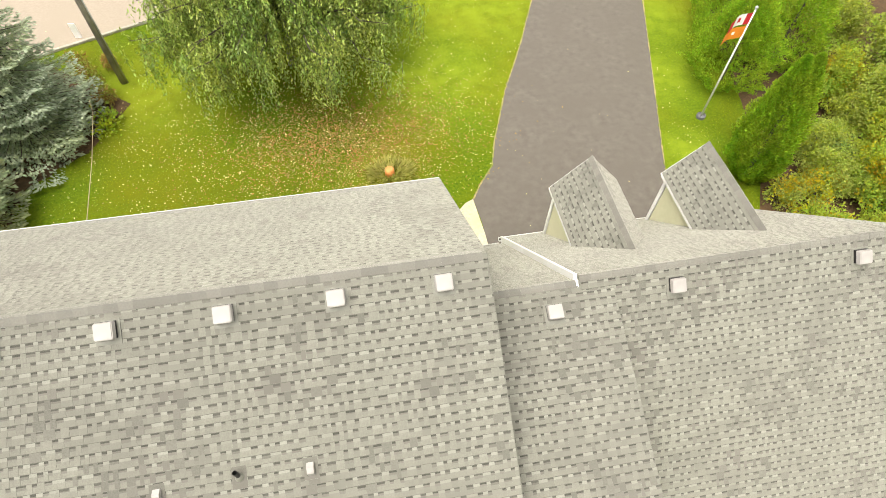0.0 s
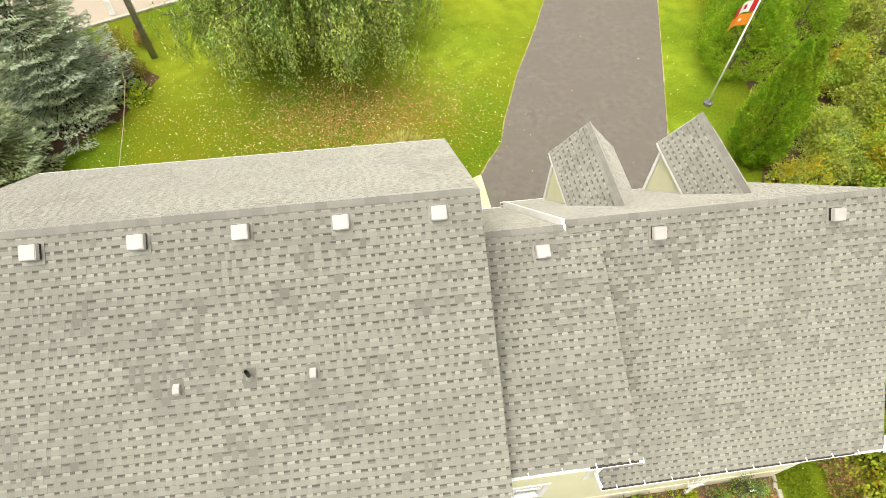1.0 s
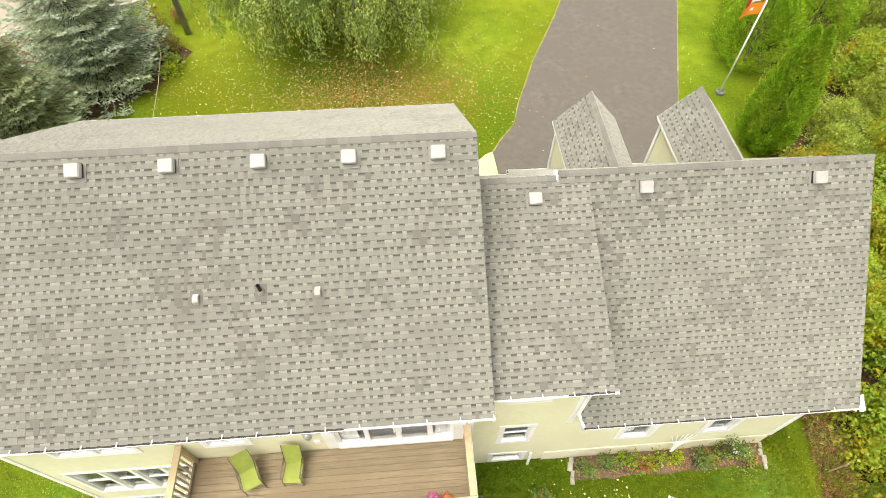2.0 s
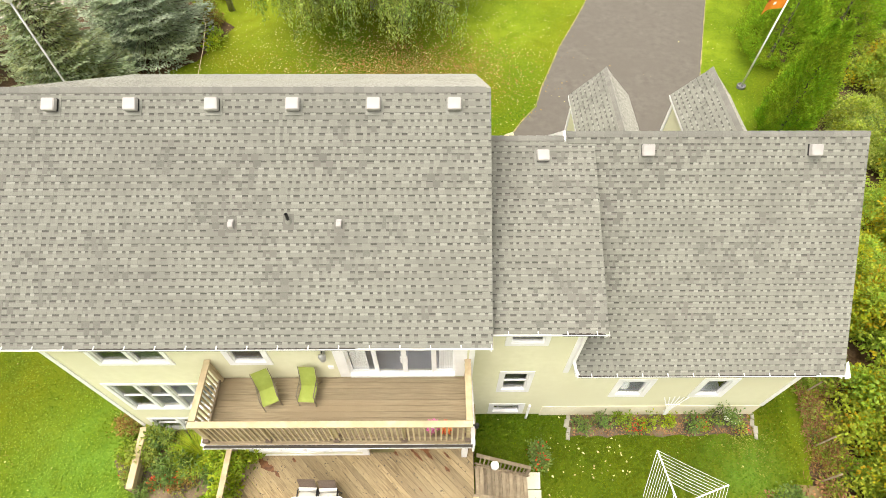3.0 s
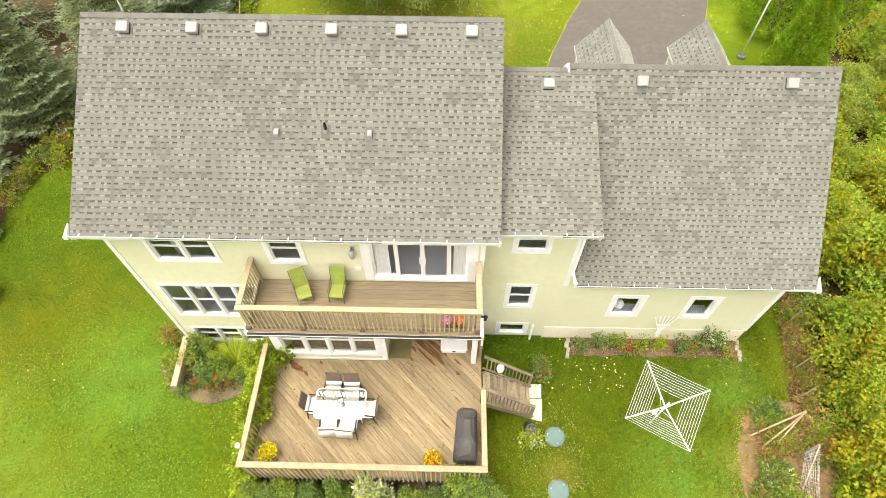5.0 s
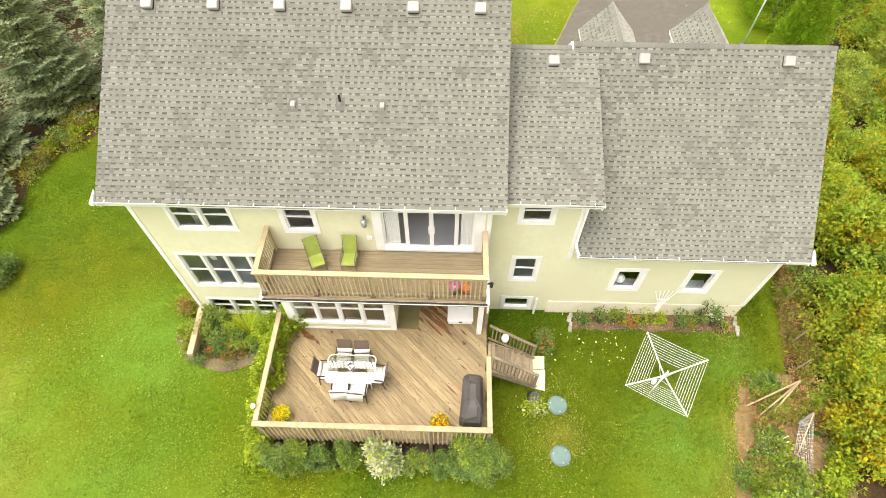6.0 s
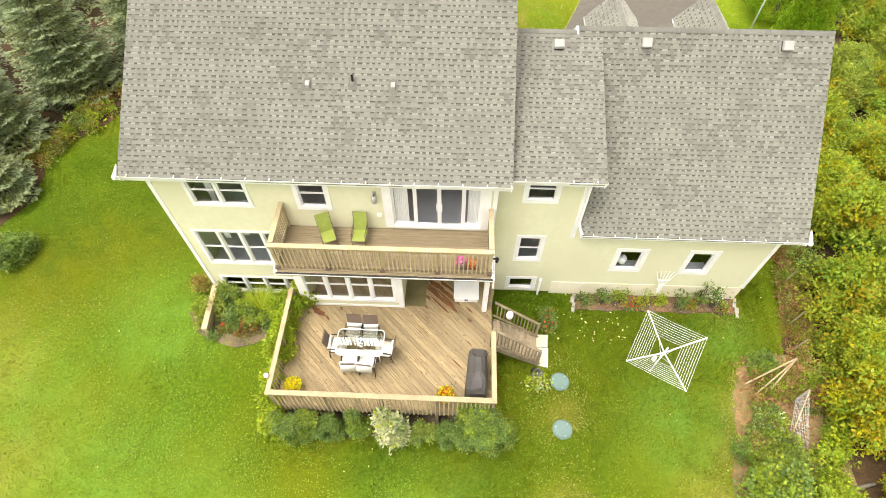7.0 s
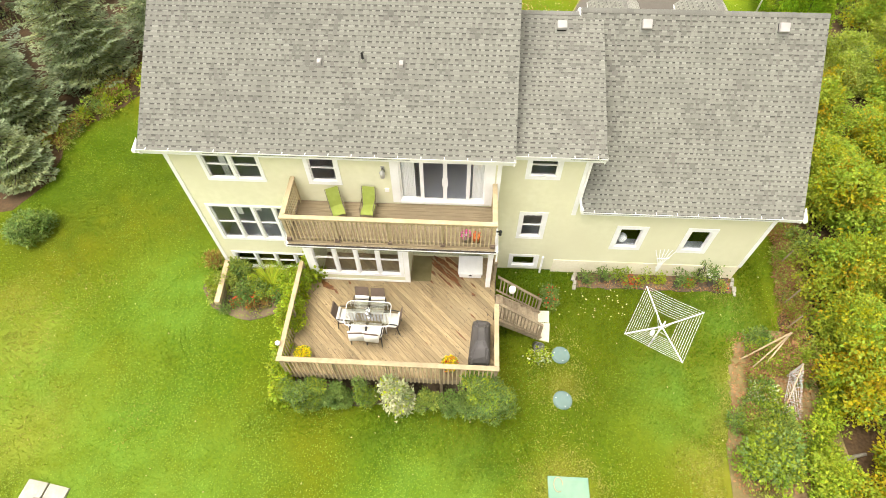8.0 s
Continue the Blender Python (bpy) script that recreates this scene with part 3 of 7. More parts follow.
for x0, x1, y0, zs in ((-7.8, 1.3, WALL_Y + .16, (1.27, 4.0, 6.24)), (1.46, 3.8, SIDE_Y + .16, (1.27, 4.0))):
    for z in zs:
        part("interior_floor", Shape().box(x0, x1, y0, 8.15, z - .2, z), DARKROOM, house)
for x0, x1, y, z in ((-7.8, 1.3, 3.6, 6.04), (1.46, 3.8, 3.6, 6.0), (3.96, 10.04, 4.2, 4.1)):
    part("partition", Shape().box(x0, x1, y, y + .1, 0, z), DARKROOM, house)
part("corner_board", Shape().box(-7.99, -7.87, WALL_Y - .03, WALL_Y + .1, .3, 6.25), WHITE, house)
part("corner_board", Shape().box(1.37, 1.49, WALL_Y - .03, WALL_Y + .1, .3, 6.25), WHITE, house)
part("corner_board", Shape().box(3.86, 4.0, SIDE_Y - .03, SIDE_Y + .1, 3.3, 6.12), WHITE, house)
part("corner_board", Shape().box(10.1, 10.23, SIDE_Y - .03, SIDE_Y + .1, .72, 3.95), WHITE, house)


# patio door on the balcony
door = new("patio_door")
door.parent = house
tagged(door, "white four-panel sliding patio door with pale curtains")
x0, x1, z0, z1 = PATIO
part("door_frame", Shape().box(x0, x0 + .24, WALL_Y - .035, WALL_Y + .05, z0, z1).box(x1 - .25, x1, WALL_Y - .035, WALL_Y + .05, z0, z1)
     .box(x0 + .24, x1 - .25, WALL_Y - .035, WALL_Y + .05, z1 - .1, z1).box(x0 + .24, x1 - .25, WALL_Y - .06, WALL_Y + .08, z0, z0 + .09), WHITE, door)
lim = [x0 + .24, -.76, -.09, .58, x1 - .25]
for i in range(4):
    a, b = lim[i], lim[i + 1]
    yy = WALL_Y + (.05 if i in (0, 3) else .015)
    t = .055
    lo, hi = z0 + .09, z1 - .1
    part("sash", Shape().box(a, a + t, yy, yy + .045, lo, hi).box(b - t, b, yy, yy + .045, lo, hi).box(a + t, b - t, yy, yy + .045, lo, lo + .08)
         .box(a + t, b - t, yy, yy + .045, hi - t, hi), WHITE, door)
    pane = part("pane", Shape().box(a + t, b - t, yy + .02, yy + .026, lo + .08, hi - t), GLASS, door)
    pane.visible_shadow = False
part("door_handle", Shape().beam((-.16, WALL_Y - .03, 4.95), (-.16, WALL_Y - .03, 5.25), .03, .04, c=.006).beam((-.02, WALL_Y - .03, 4.95), (-.02, WALL_Y - .03, 5.25), .03, .04, c=.006), WHITE, door, "white pull handles")
for a, b in ((x0 + .3, x0 + .68), (x1 - .62, x1 - .3)):
    s = Shape()
    n = 26
    pts = [(a + (b - a) * i / n, WALL_Y + .125 + .018 * math.sin(i * 1.9), 0) for i in range(n + 1)]
    s.add([(p[0], p[1], 4.1) for p in pts] + [(p[0], p[1], 6.0) for p in pts], [(i, i + 1, n + 2 + i, n + 1 + i) for i in range(n)])
    part("curtain", s, CURTAIN, door, "pale pleated curtain", smooth=True, clean=False)

# pale curtains and blinds behind the back windows
for nm, x0, x1, z0, z1 in (("curtain", -6.8, -6.6, 4.4, 6.02), ("blind", -7.0, -6.8, 2.6, 3.5), ("blind", -6.35, -6.15, 2.8, 3.5), ("blind", 2.4, 3.0, 2.7, 3.24)):
    s = Shape()
    n = 12
    pts = [(x0 + (x1 - x0) * i / n, WALL_Y + (.8 if x0 > 2 else .5) + .016 * math.sin(i * 1.9)) for i in range(n + 1)]
    s.add([(p[0], p[1], z0) for p in pts] + [(p[0], p[1], z1) for p in pts], [(i, i + 1, n + 2 + i, n + 1 + i) for i in range(n)])
    part(nm, s, CURTAIN, house, "pale window %s" % nm, smooth=True, clean=False)

# sunroom below the balcony
SUN_Y = -.7
lap_wall("sunroom_wall", -4.4, -1.2, 1.3, 3.72, SUN_Y, [(-4.3, -1.36, 1.62, 3.42)], SIDING, "cream sunroom wall under the balcony")
window("window", -4.3, -1.36, 1.62, 3.42, SUN_Y, 4, trim=.12, label="row of four white sunroom windows")
part("corner_board", Shape().box(-1.35, -1.18, SUN_Y - .03, SUN_Y + .02, 1.3, 3.72), WHITE, house)
part("corner_board", Shape().box(-4.44, -4.28, SUN_Y - .03, SUN_Y + .02, 1.3, 3.72), WHITE, house)
part("base_board", Shape().box(-4.2, -1.35, SUN_Y - .03, SUN_Y + .0, 1.3, 1.4), WHITE, house)
part("sunroom_side", Shape().box(-4.28, -4.16, SUN_Y + .16, WALL_Y, .2, 3.72), SIDING, house)
part("sunroom_side", Shape().box(-1.32, -1.2, SUN_Y + .16, WALL_Y, 1.3, 3.72), SIDING, house)
part("entry_door", Shape().box(-1.04, -.05, WALL_Y + .05, WALL_Y + .1, 1.32, 3.38).box(.0, 1.09, WALL_Y + .05, WALL_Y + .1, 1.32, 3.38), GLASS, house, "dark glazed entry door in the recess")


# ---- roofs ----
EXPO = .143


def slope(name, origin, u, v, n, length, lo, hi, label, seed, near=None, thick=.07):
    """A shingled slope: u along the eave, v up the slope; lo(v), hi(v) bound it along u. near: (u0, u1, v0, v1), where shingles stand singly."""
    o, u, v, n = Vector(origin), Vector(u), Vector(v), Vector(n)
    rg = random.Random(seed)

    def at(a, b, c):
        return o + u * a + v * b + n * c
    roof = part(name, Shape().prism([at(lo(0), 0, -.004), at(hi(0), 0, -.004), at(hi(length), length, -.004), at(lo(length), length, -.004)], -n * thick), SHINGLE_BASE, house, label)
    base, tabs, dark, lines, mid, pale, singles = Shape(), Shape(), Shape(), Shape(), Shape(), Shape(), []
    k, b = 0, 0.0
    while b < length - .02:
        top = min(b + EXPO, length)
        x, end, end1 = lo(b), hi(b), hi(top)
        run = min(top + .03, length)
        base.add([at(lo(b), b, 0), at(end, b, 0), at(end, b, .010), at(lo(b), b, .010), at(hi(run), run, .002), at(lo(run), run, .002)], [(0, 1, 2, 3), (3, 2, 4, 5)])
        x += rg.uniform(-.2, 0)
        while x < min(end, end1):
            w = rg.choice((.065, .08, .1, .12, .16)) * rg.uniform(.9, 1.1)
            g = rg.choice((.065, .08, .1, .13)) * rg.uniform(.9, 1.1)
            a0, a1 = max(x, lo(b), lo(top)), min(x + w, end, end1)
            if a1 - a0 > .03:
                if near and near[0] < a0 and a1 < near[1] and near[2] <= b < near[3] and len(singles) < 300:
                    singles.append((a0, b, a1 - a0))
                else:
                    d = rg.uniform(-.006, .004)
                    tabs.add([at(a0, b + d, .010), at(a1, b + d, .010), at(a1, b + d, .0145), at(a0, b + d, .0145), at(a1, run, .0055), at(a0, run, .0055),
                              at(a0, run, .002), at(a1, run, .002)], [(0, 1, 2, 3), (3, 2, 4, 5), (0, 3, 5, 6), (1, 7, 4, 2)])
                q0 = noise.noise(Vector((a0 * .8, b * .8, seed * 3.7))) + .5 * noise.noise(Vector((a0 * 2.3, b * 2.3, seed * 1.9)))
                if q0 > .16 and rg.random() < .4:
                    mid.add([at(a0, b + .003, .0152), at(a1, b + .003, .0152), at(a1, top - .011, .0086), at(a0, top - .011, .0086)], [(0, 1, 2, 3)])
                elif top < length and rg.random() < .75:
                    q0 = top - rg.uniform(.046, .062)
                    pale.add([at(a0, q0, .0106), at(a1, q0, .0106), at(a1, top - .011, .0084), at(a0, top - .011, .0084)], [(0, 1, 2, 3)])
            g0, g1 = max(x + w, lo(b), lo(top)), min(x + w + g, end, end1)
            if g1 - g0 > .02 and top < length:
                t0, t1 = top - rg.uniform(.055, .082), top - rg.uniform(.03, .046)
                mid.add([at(g0, t0, .0080), at(g1, t0, .0080), at(g1, t1, .0070), at(g0, t1, .0070)], [(0, 1, 2, 3)])
                dark.add([at(g0, t1, .0074), at(g1, t1, .0074), at(g1, top + .01, .0056), at(g0, top + .01, .0056)], [(0, 1, 2, 3)])
            x += w + g
        # thin dark strip below the next course's butt, painted as its shadow
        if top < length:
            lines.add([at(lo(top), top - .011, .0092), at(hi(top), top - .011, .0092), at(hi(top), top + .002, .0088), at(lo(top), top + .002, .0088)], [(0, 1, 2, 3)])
        b += EXPO
        k += 1
    for nm, sh, mt in (("shingle_course", base, SHINGLE_BASE), ("shingle_tab", tabs, SHINGLE), ("shingle_dark_band", dark, SHINGLE_DARK), ("shingle_cut_edge", lines, SHINGLE_SHADOW), ("shingle_blend_patch", mid, SHINGLE_MID), ("shingle_pale_patch", pale, SHINGLE_LIGHT)):
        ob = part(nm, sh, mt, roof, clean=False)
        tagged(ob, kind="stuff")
    if singles:
        meshes = {}
        for a0, b, w in singles:
            q = round(w / .02)
            if q not in meshes:
                ww = q * .02
                r = EXPO + .03
                sh = Shape().add([(0, 0, .010), (ww, 0, .010), (ww, 0, .0145), (0, 0, .0145), (ww, r, .0055), (0, r, .0055), (0, r, .002), (ww, r, .002)],
                                 [(0, 1, 2, 3), (3, 2, 4, 5), (0, 3, 5, 6), (1, 7, 4, 2)])
                meshes[q] = sh.mesh("shingle", SHINGLE, clean=False)
            ob = new("shingle", meshes[q])
            ob.parent = roof
            p = at(a0, b, 0)
            ob.matrix_basis = Matrix(((u.x, v.x, n.x, p.x), (u.y, v.y, n.y, p.y), (u.z, v.z, n.z, p.z), (0, 0, 0, 1)))
    return roof


def ridge_caps(roof, a, b, left, right, step=.21, width=.12, lift=.022):
    """Overlapping bent caps from a to b; left and right point down the two slopes."""
    a, b, left, right = Vector(a), Vector(b), Vector(left).normalized(), Vector(right).normalized()
    d = (b - a).normalized()
    up = -(left + right).normalized()
    t = step + .03
    vs = []
    for e, h in ((0, lift + .014), (t, lift)):
        vs += [d * e + left * width + up * (h), d * e + up * (h + .012), d * e + right * width + up * h]
    vs += [p - up * .016 for p in vs]
    me = Shape().add(vs, [(0, 1, 4, 3), (1, 2, 5, 4), (0, 6, 7, 1), (1, 7, 8, 2), (0, 3, 9, 6), (2, 8, 11, 5)]).mesh("ridge_cap", CAP)
    k = 0
    while (k + 1) * step < (b - a).length + .06:
        ob = new("ridge_cap", me)
        ob.parent = roof
        ob.location = a + d * k * step
        k += 1


def pitched(x0, x1, eave, ridge, label, seed, front=False, near=None):
    dy, dz = ridge[0] - eave[0], ridge[1] - eave[1]
    L = math.hypot(dy, dz)
    sg = -1 if front else 1
    oy = eave[0] if not front else 2 * ridge[0] - eave[0]
    return slope("roof", (x0, oy, eave[1]), (1, 0, 0), (0, sg * dy / L, dz / L), (0, -sg * dz / L, dy / L), L, lambda b: 0, lambda b: x1 - x0, label, seed, near)


XL, XR = -8.4, 1.8
rm = pitched(XL, XR, EAVE_M, RIDGE_M, "grey laminated shingle roof slope over the back", 1, near=(5.6, 9.4, 2.4, 5.1))
L = math.hypot(EAVE_F - RIDGE_M[0], RIDGE_M[1] - 6.28)
vy, vz = (EAVE_F - RIDGE_M[0]) / L, (RIDGE_M[1] - 6.28) / L
rf = slope("roof", (XL, EAVE_F, 6.28), (1, 0, 0), (0, -vy, vz), (0, vz, vy), L, lambda b: 0, lambda b: XR - XL, "grey laminated shingle roof slope over the front", 2)
ridge_caps(rm, (XL, RIDGE_M[0], RIDGE_M[1]), (XR, RIDGE_M[0], RIDGE_M[1]), (0, -4.6, -2.85), (0, 4.6, -2.85))
rc = pitched(1.46, 4.28, EAVE_C, RIDGE_C, "low-pitched grey shingle roof of the link", 3)
L = math.hypot(8.38 - RIDGE_C[0], RIDGE_C[1] - 3.84)
vy3, vz3 = (8.38 - RIDGE_C[0]) / L, (RIDGE_C[1] - 3.84) / L
rc2 = slope("roof", (1.46, 8.38, 3.84), (1, 0, 0), (0, -vy3, vz3), (0, vz3, vy3), L, lambda b: 0, lambda b: 2.2, "grey shingle front slope of the link", 4)
ridge_caps(rc, (1.48, RIDGE_C[0], RIDGE_C[1]), (3.62, RIDGE_C[0], RIDGE_C[1]), (0, -4.2, -1.6), (0, 4.2, -3.9))
L = math.hypot(RIDGE_G[0] - EAVE_G[0], RIDGE_G[1] - EAVE_G[1])
vy, vz = (RIDGE_G[0] - EAVE_G[0]) / L, (RIDGE_G[1] - EAVE_G[1]) / L
rg1 = slope("roof", (3.64, EAVE_G[0], EAVE_G[1]), (1, 0, 0), (0, vy, vz), (0, -vz, vy), L, lambda b: .42 * (1 - b / L), lambda b: 6.96, "grey laminated shingle garage roof slope over the back", 5)
L = math.hypot(GF - RIDGE_G[0], RIDGE_G[1] - GFZ)
vy2, vz2 = (GF - RIDGE_G[0]) / L, (RIDGE_G[1] - GFZ) / L
rg2 = slope("roof", (3.64, GF, GFZ), (1, 0, 0), (0, -vy2, vz2), (0, vz2, vy2), L, lambda b: 0, lambda b: 6.96, "grey laminated shingle garage roof slope over the front", 6)
ridge_caps(rg1, (3.64, RIDGE_G[0], RIDGE_G[1]), (10.6, RIDGE_G[0], RIDGE_G[1]), (0, -4.27, -4.02), (0, 4.27, -4.02))

# rake boards, fascia and gutters


def rake(x, eave, ridge, front=True, back=True, name="rake_board", w=.03, h=.16):
    s = Shape()
    ends = ([(eave[0], eave[1])] if back else []) + ([(2 * ridge[0] - eave[0], eave[1])] if front else [])
    for y, z in ends:
        s.beam((x, y, z - .16), (x, ridge[0], ridge[1] - .16), w, h)
    part(name, s, WHITE, house)


rake(XL + .03, EAVE_M, RIDGE_M, front=False)
rake(XR - .03, EAVE_M, RIDGE_M, front=False)
rake(XL + .03, (2 * RIDGE_M[0] - EAVE_F, 6.28), RIDGE_M, back=False)
rake(XR - .03, (2 * RIDGE_M[0] - EAVE_F, 6.28), RIDGE_M, back=False)
rake(10.57, EAVE_G, RIDGE_G, front=False)
rake(10.57, (2 * RIDGE_G[0] - GF, GFZ), RIDGE_G, back=False)
rake(4.25, EAVE_C, RIDGE_C, front=False)
s = Shape()
s.beam((3.59, GF, GFZ - .08), (3.59, RIDGE_G[0], RIDGE_G[1] - .08), .06, .2)
s.beam((3.6, 4.2, RIDGE_G[1] - .6), (3.6, RIDGE_G[0], RIDGE_G[1] - .1), .04, .12)
part("rake_board", s, WHITE, house, "white rake board on the garage gable")


def gutter(x0, x1, y, z, sign=-1, hangers=True, fill=-.03, dirt=None, full=None):
    """An open white trough along an eave, with hangers across it."""
    g = new("gutter")
    g.parent = house
    prof = [(0, -.03), (0, -.08), (.02 * sign, -.09), (.075 * sign, -.09), (.09 * sign, -.045), (.1 * sign, .0), (.088 * sign, .0), (.08 * sign, -.045), (.065 * sign, -.082), (.008 * sign, -.082), (.008 * sign, -.03)]
    s = Shape()
    n = len(prof)
    s.add([(x, y + a, z + b) for x in (x0, x1) for a, b in prof], [(i, (i + 1) % n, n + (i + 1) % n, n + i) for i in range(n)])
    s.box(x0 - .004, x0, y + min(0, .1 * sign), y + max(0, .1 * sign), z - .09, z - .01).box(x1, x1 + .004, y + min(0, .1 * sign), y + max(0, .1 * sign), z - .09, z - .01)
    part("trough", s, WHITE, g)
    d0, d1 = full or (x0 + .01, x1 - .01)
    part("debris", Shape().box(d0, d1, y + min(.01 * sign, .084 * sign), y + max(.01 * sign, .084 * sign), z - .08, z + fill), dirt or DEBRIS, g, "leaf debris in the trough")
    if hangers:
        k, x = 0, x0 + .35
        while x < x1:
            part("hanger", Shape().box(x - .009, x + .009, y + min(0, .1 * sign), y + max(0, .1 * sign), z - .012, z + .004), WHITE, g)
            x += .62
    return g


def fascia(x0, x1, y, z, wall_y):
    part("fascia", Shape().box(x0, x1, min(y, y + .02), max(y, y + .02), z - .19, z - .02), WHITE, house)
    part("soffit", Shape().box(x0, x1, min(y + .02, wall_y), max(y + .02, wall_y), z - .19, z - .17), WHITE, house)


for x0, x1, e, wy, full in ((XL - .1, XR, EAVE_M, WALL_Y, (-6.6, -1.0)), (1.81, 4.28, EAVE_C, SIDE_Y, (3.3, 4.2)), (4.06, 10.68, EAVE_G, SIDE_Y, (4.1, 9.9))):
    fascia(x0, x1, e[0] + .045, e[1] - .005, wy)
    gutter(x0, x1, e[0] + .042, e[1] + .045, full=full)
fascia(XL, XR, EAVE_F - .065, 6.28, 8.8)
gutter(XL, XR, EAVE_F - .04, 6.25, 1, False)
fascia(3.62, 10.6, GF - .065, GFZ, 8.45)
gutter(3.5, 10.6, GF - .04, GFZ - .03, 1, False)
gutter(1.5, 3.45, 8.36, 3.8, 1, False)
# boxed eave returns at the gable corners
def eave_return(x, side, eave, rise):
    """A white flared box at the foot of a rake: widest at the gutter, running out up the slope."""
    y0, z0 = eave[0] - .085, eave[1] + .035
    lo = [(x, y0, z0), (x + side * .1, y0, z0), (x + side * .012, y0 + .3, z0 + .3 * rise), (x, y0 + .3, z0 + .3 * rise)]
    lo = lo if side > 0 else lo[::-1]
    part("eave_return", Shape().prism(lo, (0, 0, -.09)), WHITE, house, "white boxed eave return")


eave_return(XL, -1, EAVE_M, .63)
eave_return(10.6, 1, EAVE_G, .95)
part("downspout", Shape().beam((4.1, .5, 6.0), (3.98, .7, 5.8), .07, .07, c=.01).beam((3.98, .72, 5.8), (3.98, .72, 4.1), .07, .07, c=.01).beam((3.98, .72, 4.1), (4.08, .46, 3.9), .07, .07, c=.01), WHITE, house)
part("downspout", Shape().beam((3.32, .74, .95), (3.3, .66, .1), .07, .07, c=.01), WHITE, house)


def dormer(cx, label):
    """A gabled dormer on the garage's front slope."""
    d = new("dormer")
    d.parent = house
    tagged(d, label)
    fy, hw, ez, rz = 8.56, .9, 5.77, 6.75
    slope_y = lambda z: RIDGE_G[0] + (RIDGE_G[1] - z) * (GF - RIDGE_G[0]) / (RIDGE_G[1] - GFZ)
    iw = hw - .13
    wall = Shape()
    fz = RIDGE_G[1] - (fy - .12 - RIDGE_G[0]) * (RIDGE_G[1] - GFZ) / (GF - RIDGE_G[0])
    for sx in (-1, 1):
        x = cx + sx * iw
        wall.prism([(x, fy - .12, fz - .05), (x, fy - .12, ez + .1), (x, slope_y(ez + .1), ez + .1)], (-sx * .08, 0, 0))
    wall.prism([(cx - iw, fy - .2, fz - .05), (cx + iw, fy - .2, fz - .05), (cx + iw, fy - .2, ez + .1), (cx, fy - .2, rz - .05), (cx - iw, fy - .2, ez + .1)], (0, .08, 0))
    part("dormer_wall", wall, SIDING, d, "cream dormer cheeks and front")
    tr = Shape()
    for sx in (-1, 1):
        x = cx + sx * (iw + .01)
        tr.beam((x, fy - .13, fz), (x, fy - .13, ez + .02), .05, .11, up=(0, 1, 0))
        tr.beam((x, fy - .1, ez - .02), (x, slope_y(ez) - .05, ez - .02), .05, .09)
        e = (cx + sx * hw, ez)
        tr.beam((e[0], fy, e[1] - .05), (cx, fy, rz - .05), .03, .12, up=(0, 1, 0))
        tr.beam((cx + sx * (hw - .01), fy, ez - .05), (cx + sx * (hw - .01), slope_y(ez) + .02, ez - .05), .025, .09)
    part("dormer_trim", tr, WHITE, d)
    L = math.hypot(hw, rz - ez)
    for sx in (-1, 1):
        vx, vz = -sx * hw / L, (rz - ez) / L
        back_lo, back_hi = fy - slope_y(ez) + .1, fy - slope_y(rz) + .1
        if sx < 0:
            u, org = Vector((0, -1, 0)), Vector((cx - hw, fy + .03, ez))
            r = slope("dormer_roof", org, u, (vx, 0, vz), (-vz, 0, vx), L, lambda b: 0, lambda b: back_lo + (back_hi - back_lo) * b / L, "grey shingle dormer slope", 11 + int(cx), thick=.05)
        else:
            u, org = Vector((0, 1, 0)), Vector((cx + hw, fy + .03, ez))
            r = slope("dormer_roof", org, u, (vx, 0, vz), (vz, 0, -vx), L, lambda b: -(back_lo + (back_hi - back_lo) * b / L), lambda b: 0, "grey shingle dormer slope", 21 + int(cx), thick=.05)
        r.parent = d
        for c in list(r.children):
            c.parent = d
    ridge_caps(d, (cx, fy + .03, rz), (cx, slope_y(rz) - .1, rz), (-hw, 0, -(rz - ez)), (hw, 0, -(rz - ez)), .2, .13)
    part("valley_flashing", Shape().beam((cx + .12, slope_y(rz) + .25, rz - .22), (cx + .36, slope_y(rz) + .42, rz - .42), .14, .02, c=.004), METAL_DARK, d, "dark metal flashing at the ridge end")


dormer(5.52, "gabled dormer with cream cheeks and grey shingles")
dormer(8.59, "gabled dormer with cream cheeks and grey shingles")


def roof_vent(x, eave, ridge, v):
    """A square box vent near the ridge."""
    dy, dz = ridge[0] - eave[0], ridge[1] - eave[1]
    L = math.hypot(dy, dz)
    vy, vz = dy / L, dz / L
    p = Vector((x, ridge[0] - vy * v, ridge[1] - vz * v))
    m = Matrix(((1, 0, 0, p.x), (0, vy, -vz, p.y), (0, vz, vy, p.z), (0, 0, 0, 1)))
    g = new("roof_vent")
    g.parent = house
    g.matrix_basis = m
    tagged(g, "pale grey square roof vent below the ridge")
    part("flashing", Shape().box(-.18, .18, -.215, .16, .012, .024), FLASH, g)
    part("neck", Shape().box(-.13, .13, -.13, .13, .02, .1), METAL_DARK, g)
    bm = bmesh.new()
    bmesh.ops.create_cube(bm, size=1)
    bmesh.ops.scale(bm, vec=(.29, .275, .1), verts=bm.verts)
    bmesh.ops.translate(bm, vec=(0, -.01, .135), verts=bm.verts)
    for q in bm.verts:
        if q.co.z > .13:
            q.co.x *= .9
            q.co.y = (q.co.y + .01) * .9 - .01
    bmesh.ops.bevel(bm, geom=bm.edges[:], offset=.012, segments=2, affect="EDGES")
    me = bpy.data.meshes.new("hood")
    bm.to_mesh(me)
    bm.free()
    me.materials.append(VENT)
    part("hood", me, VENT, g)


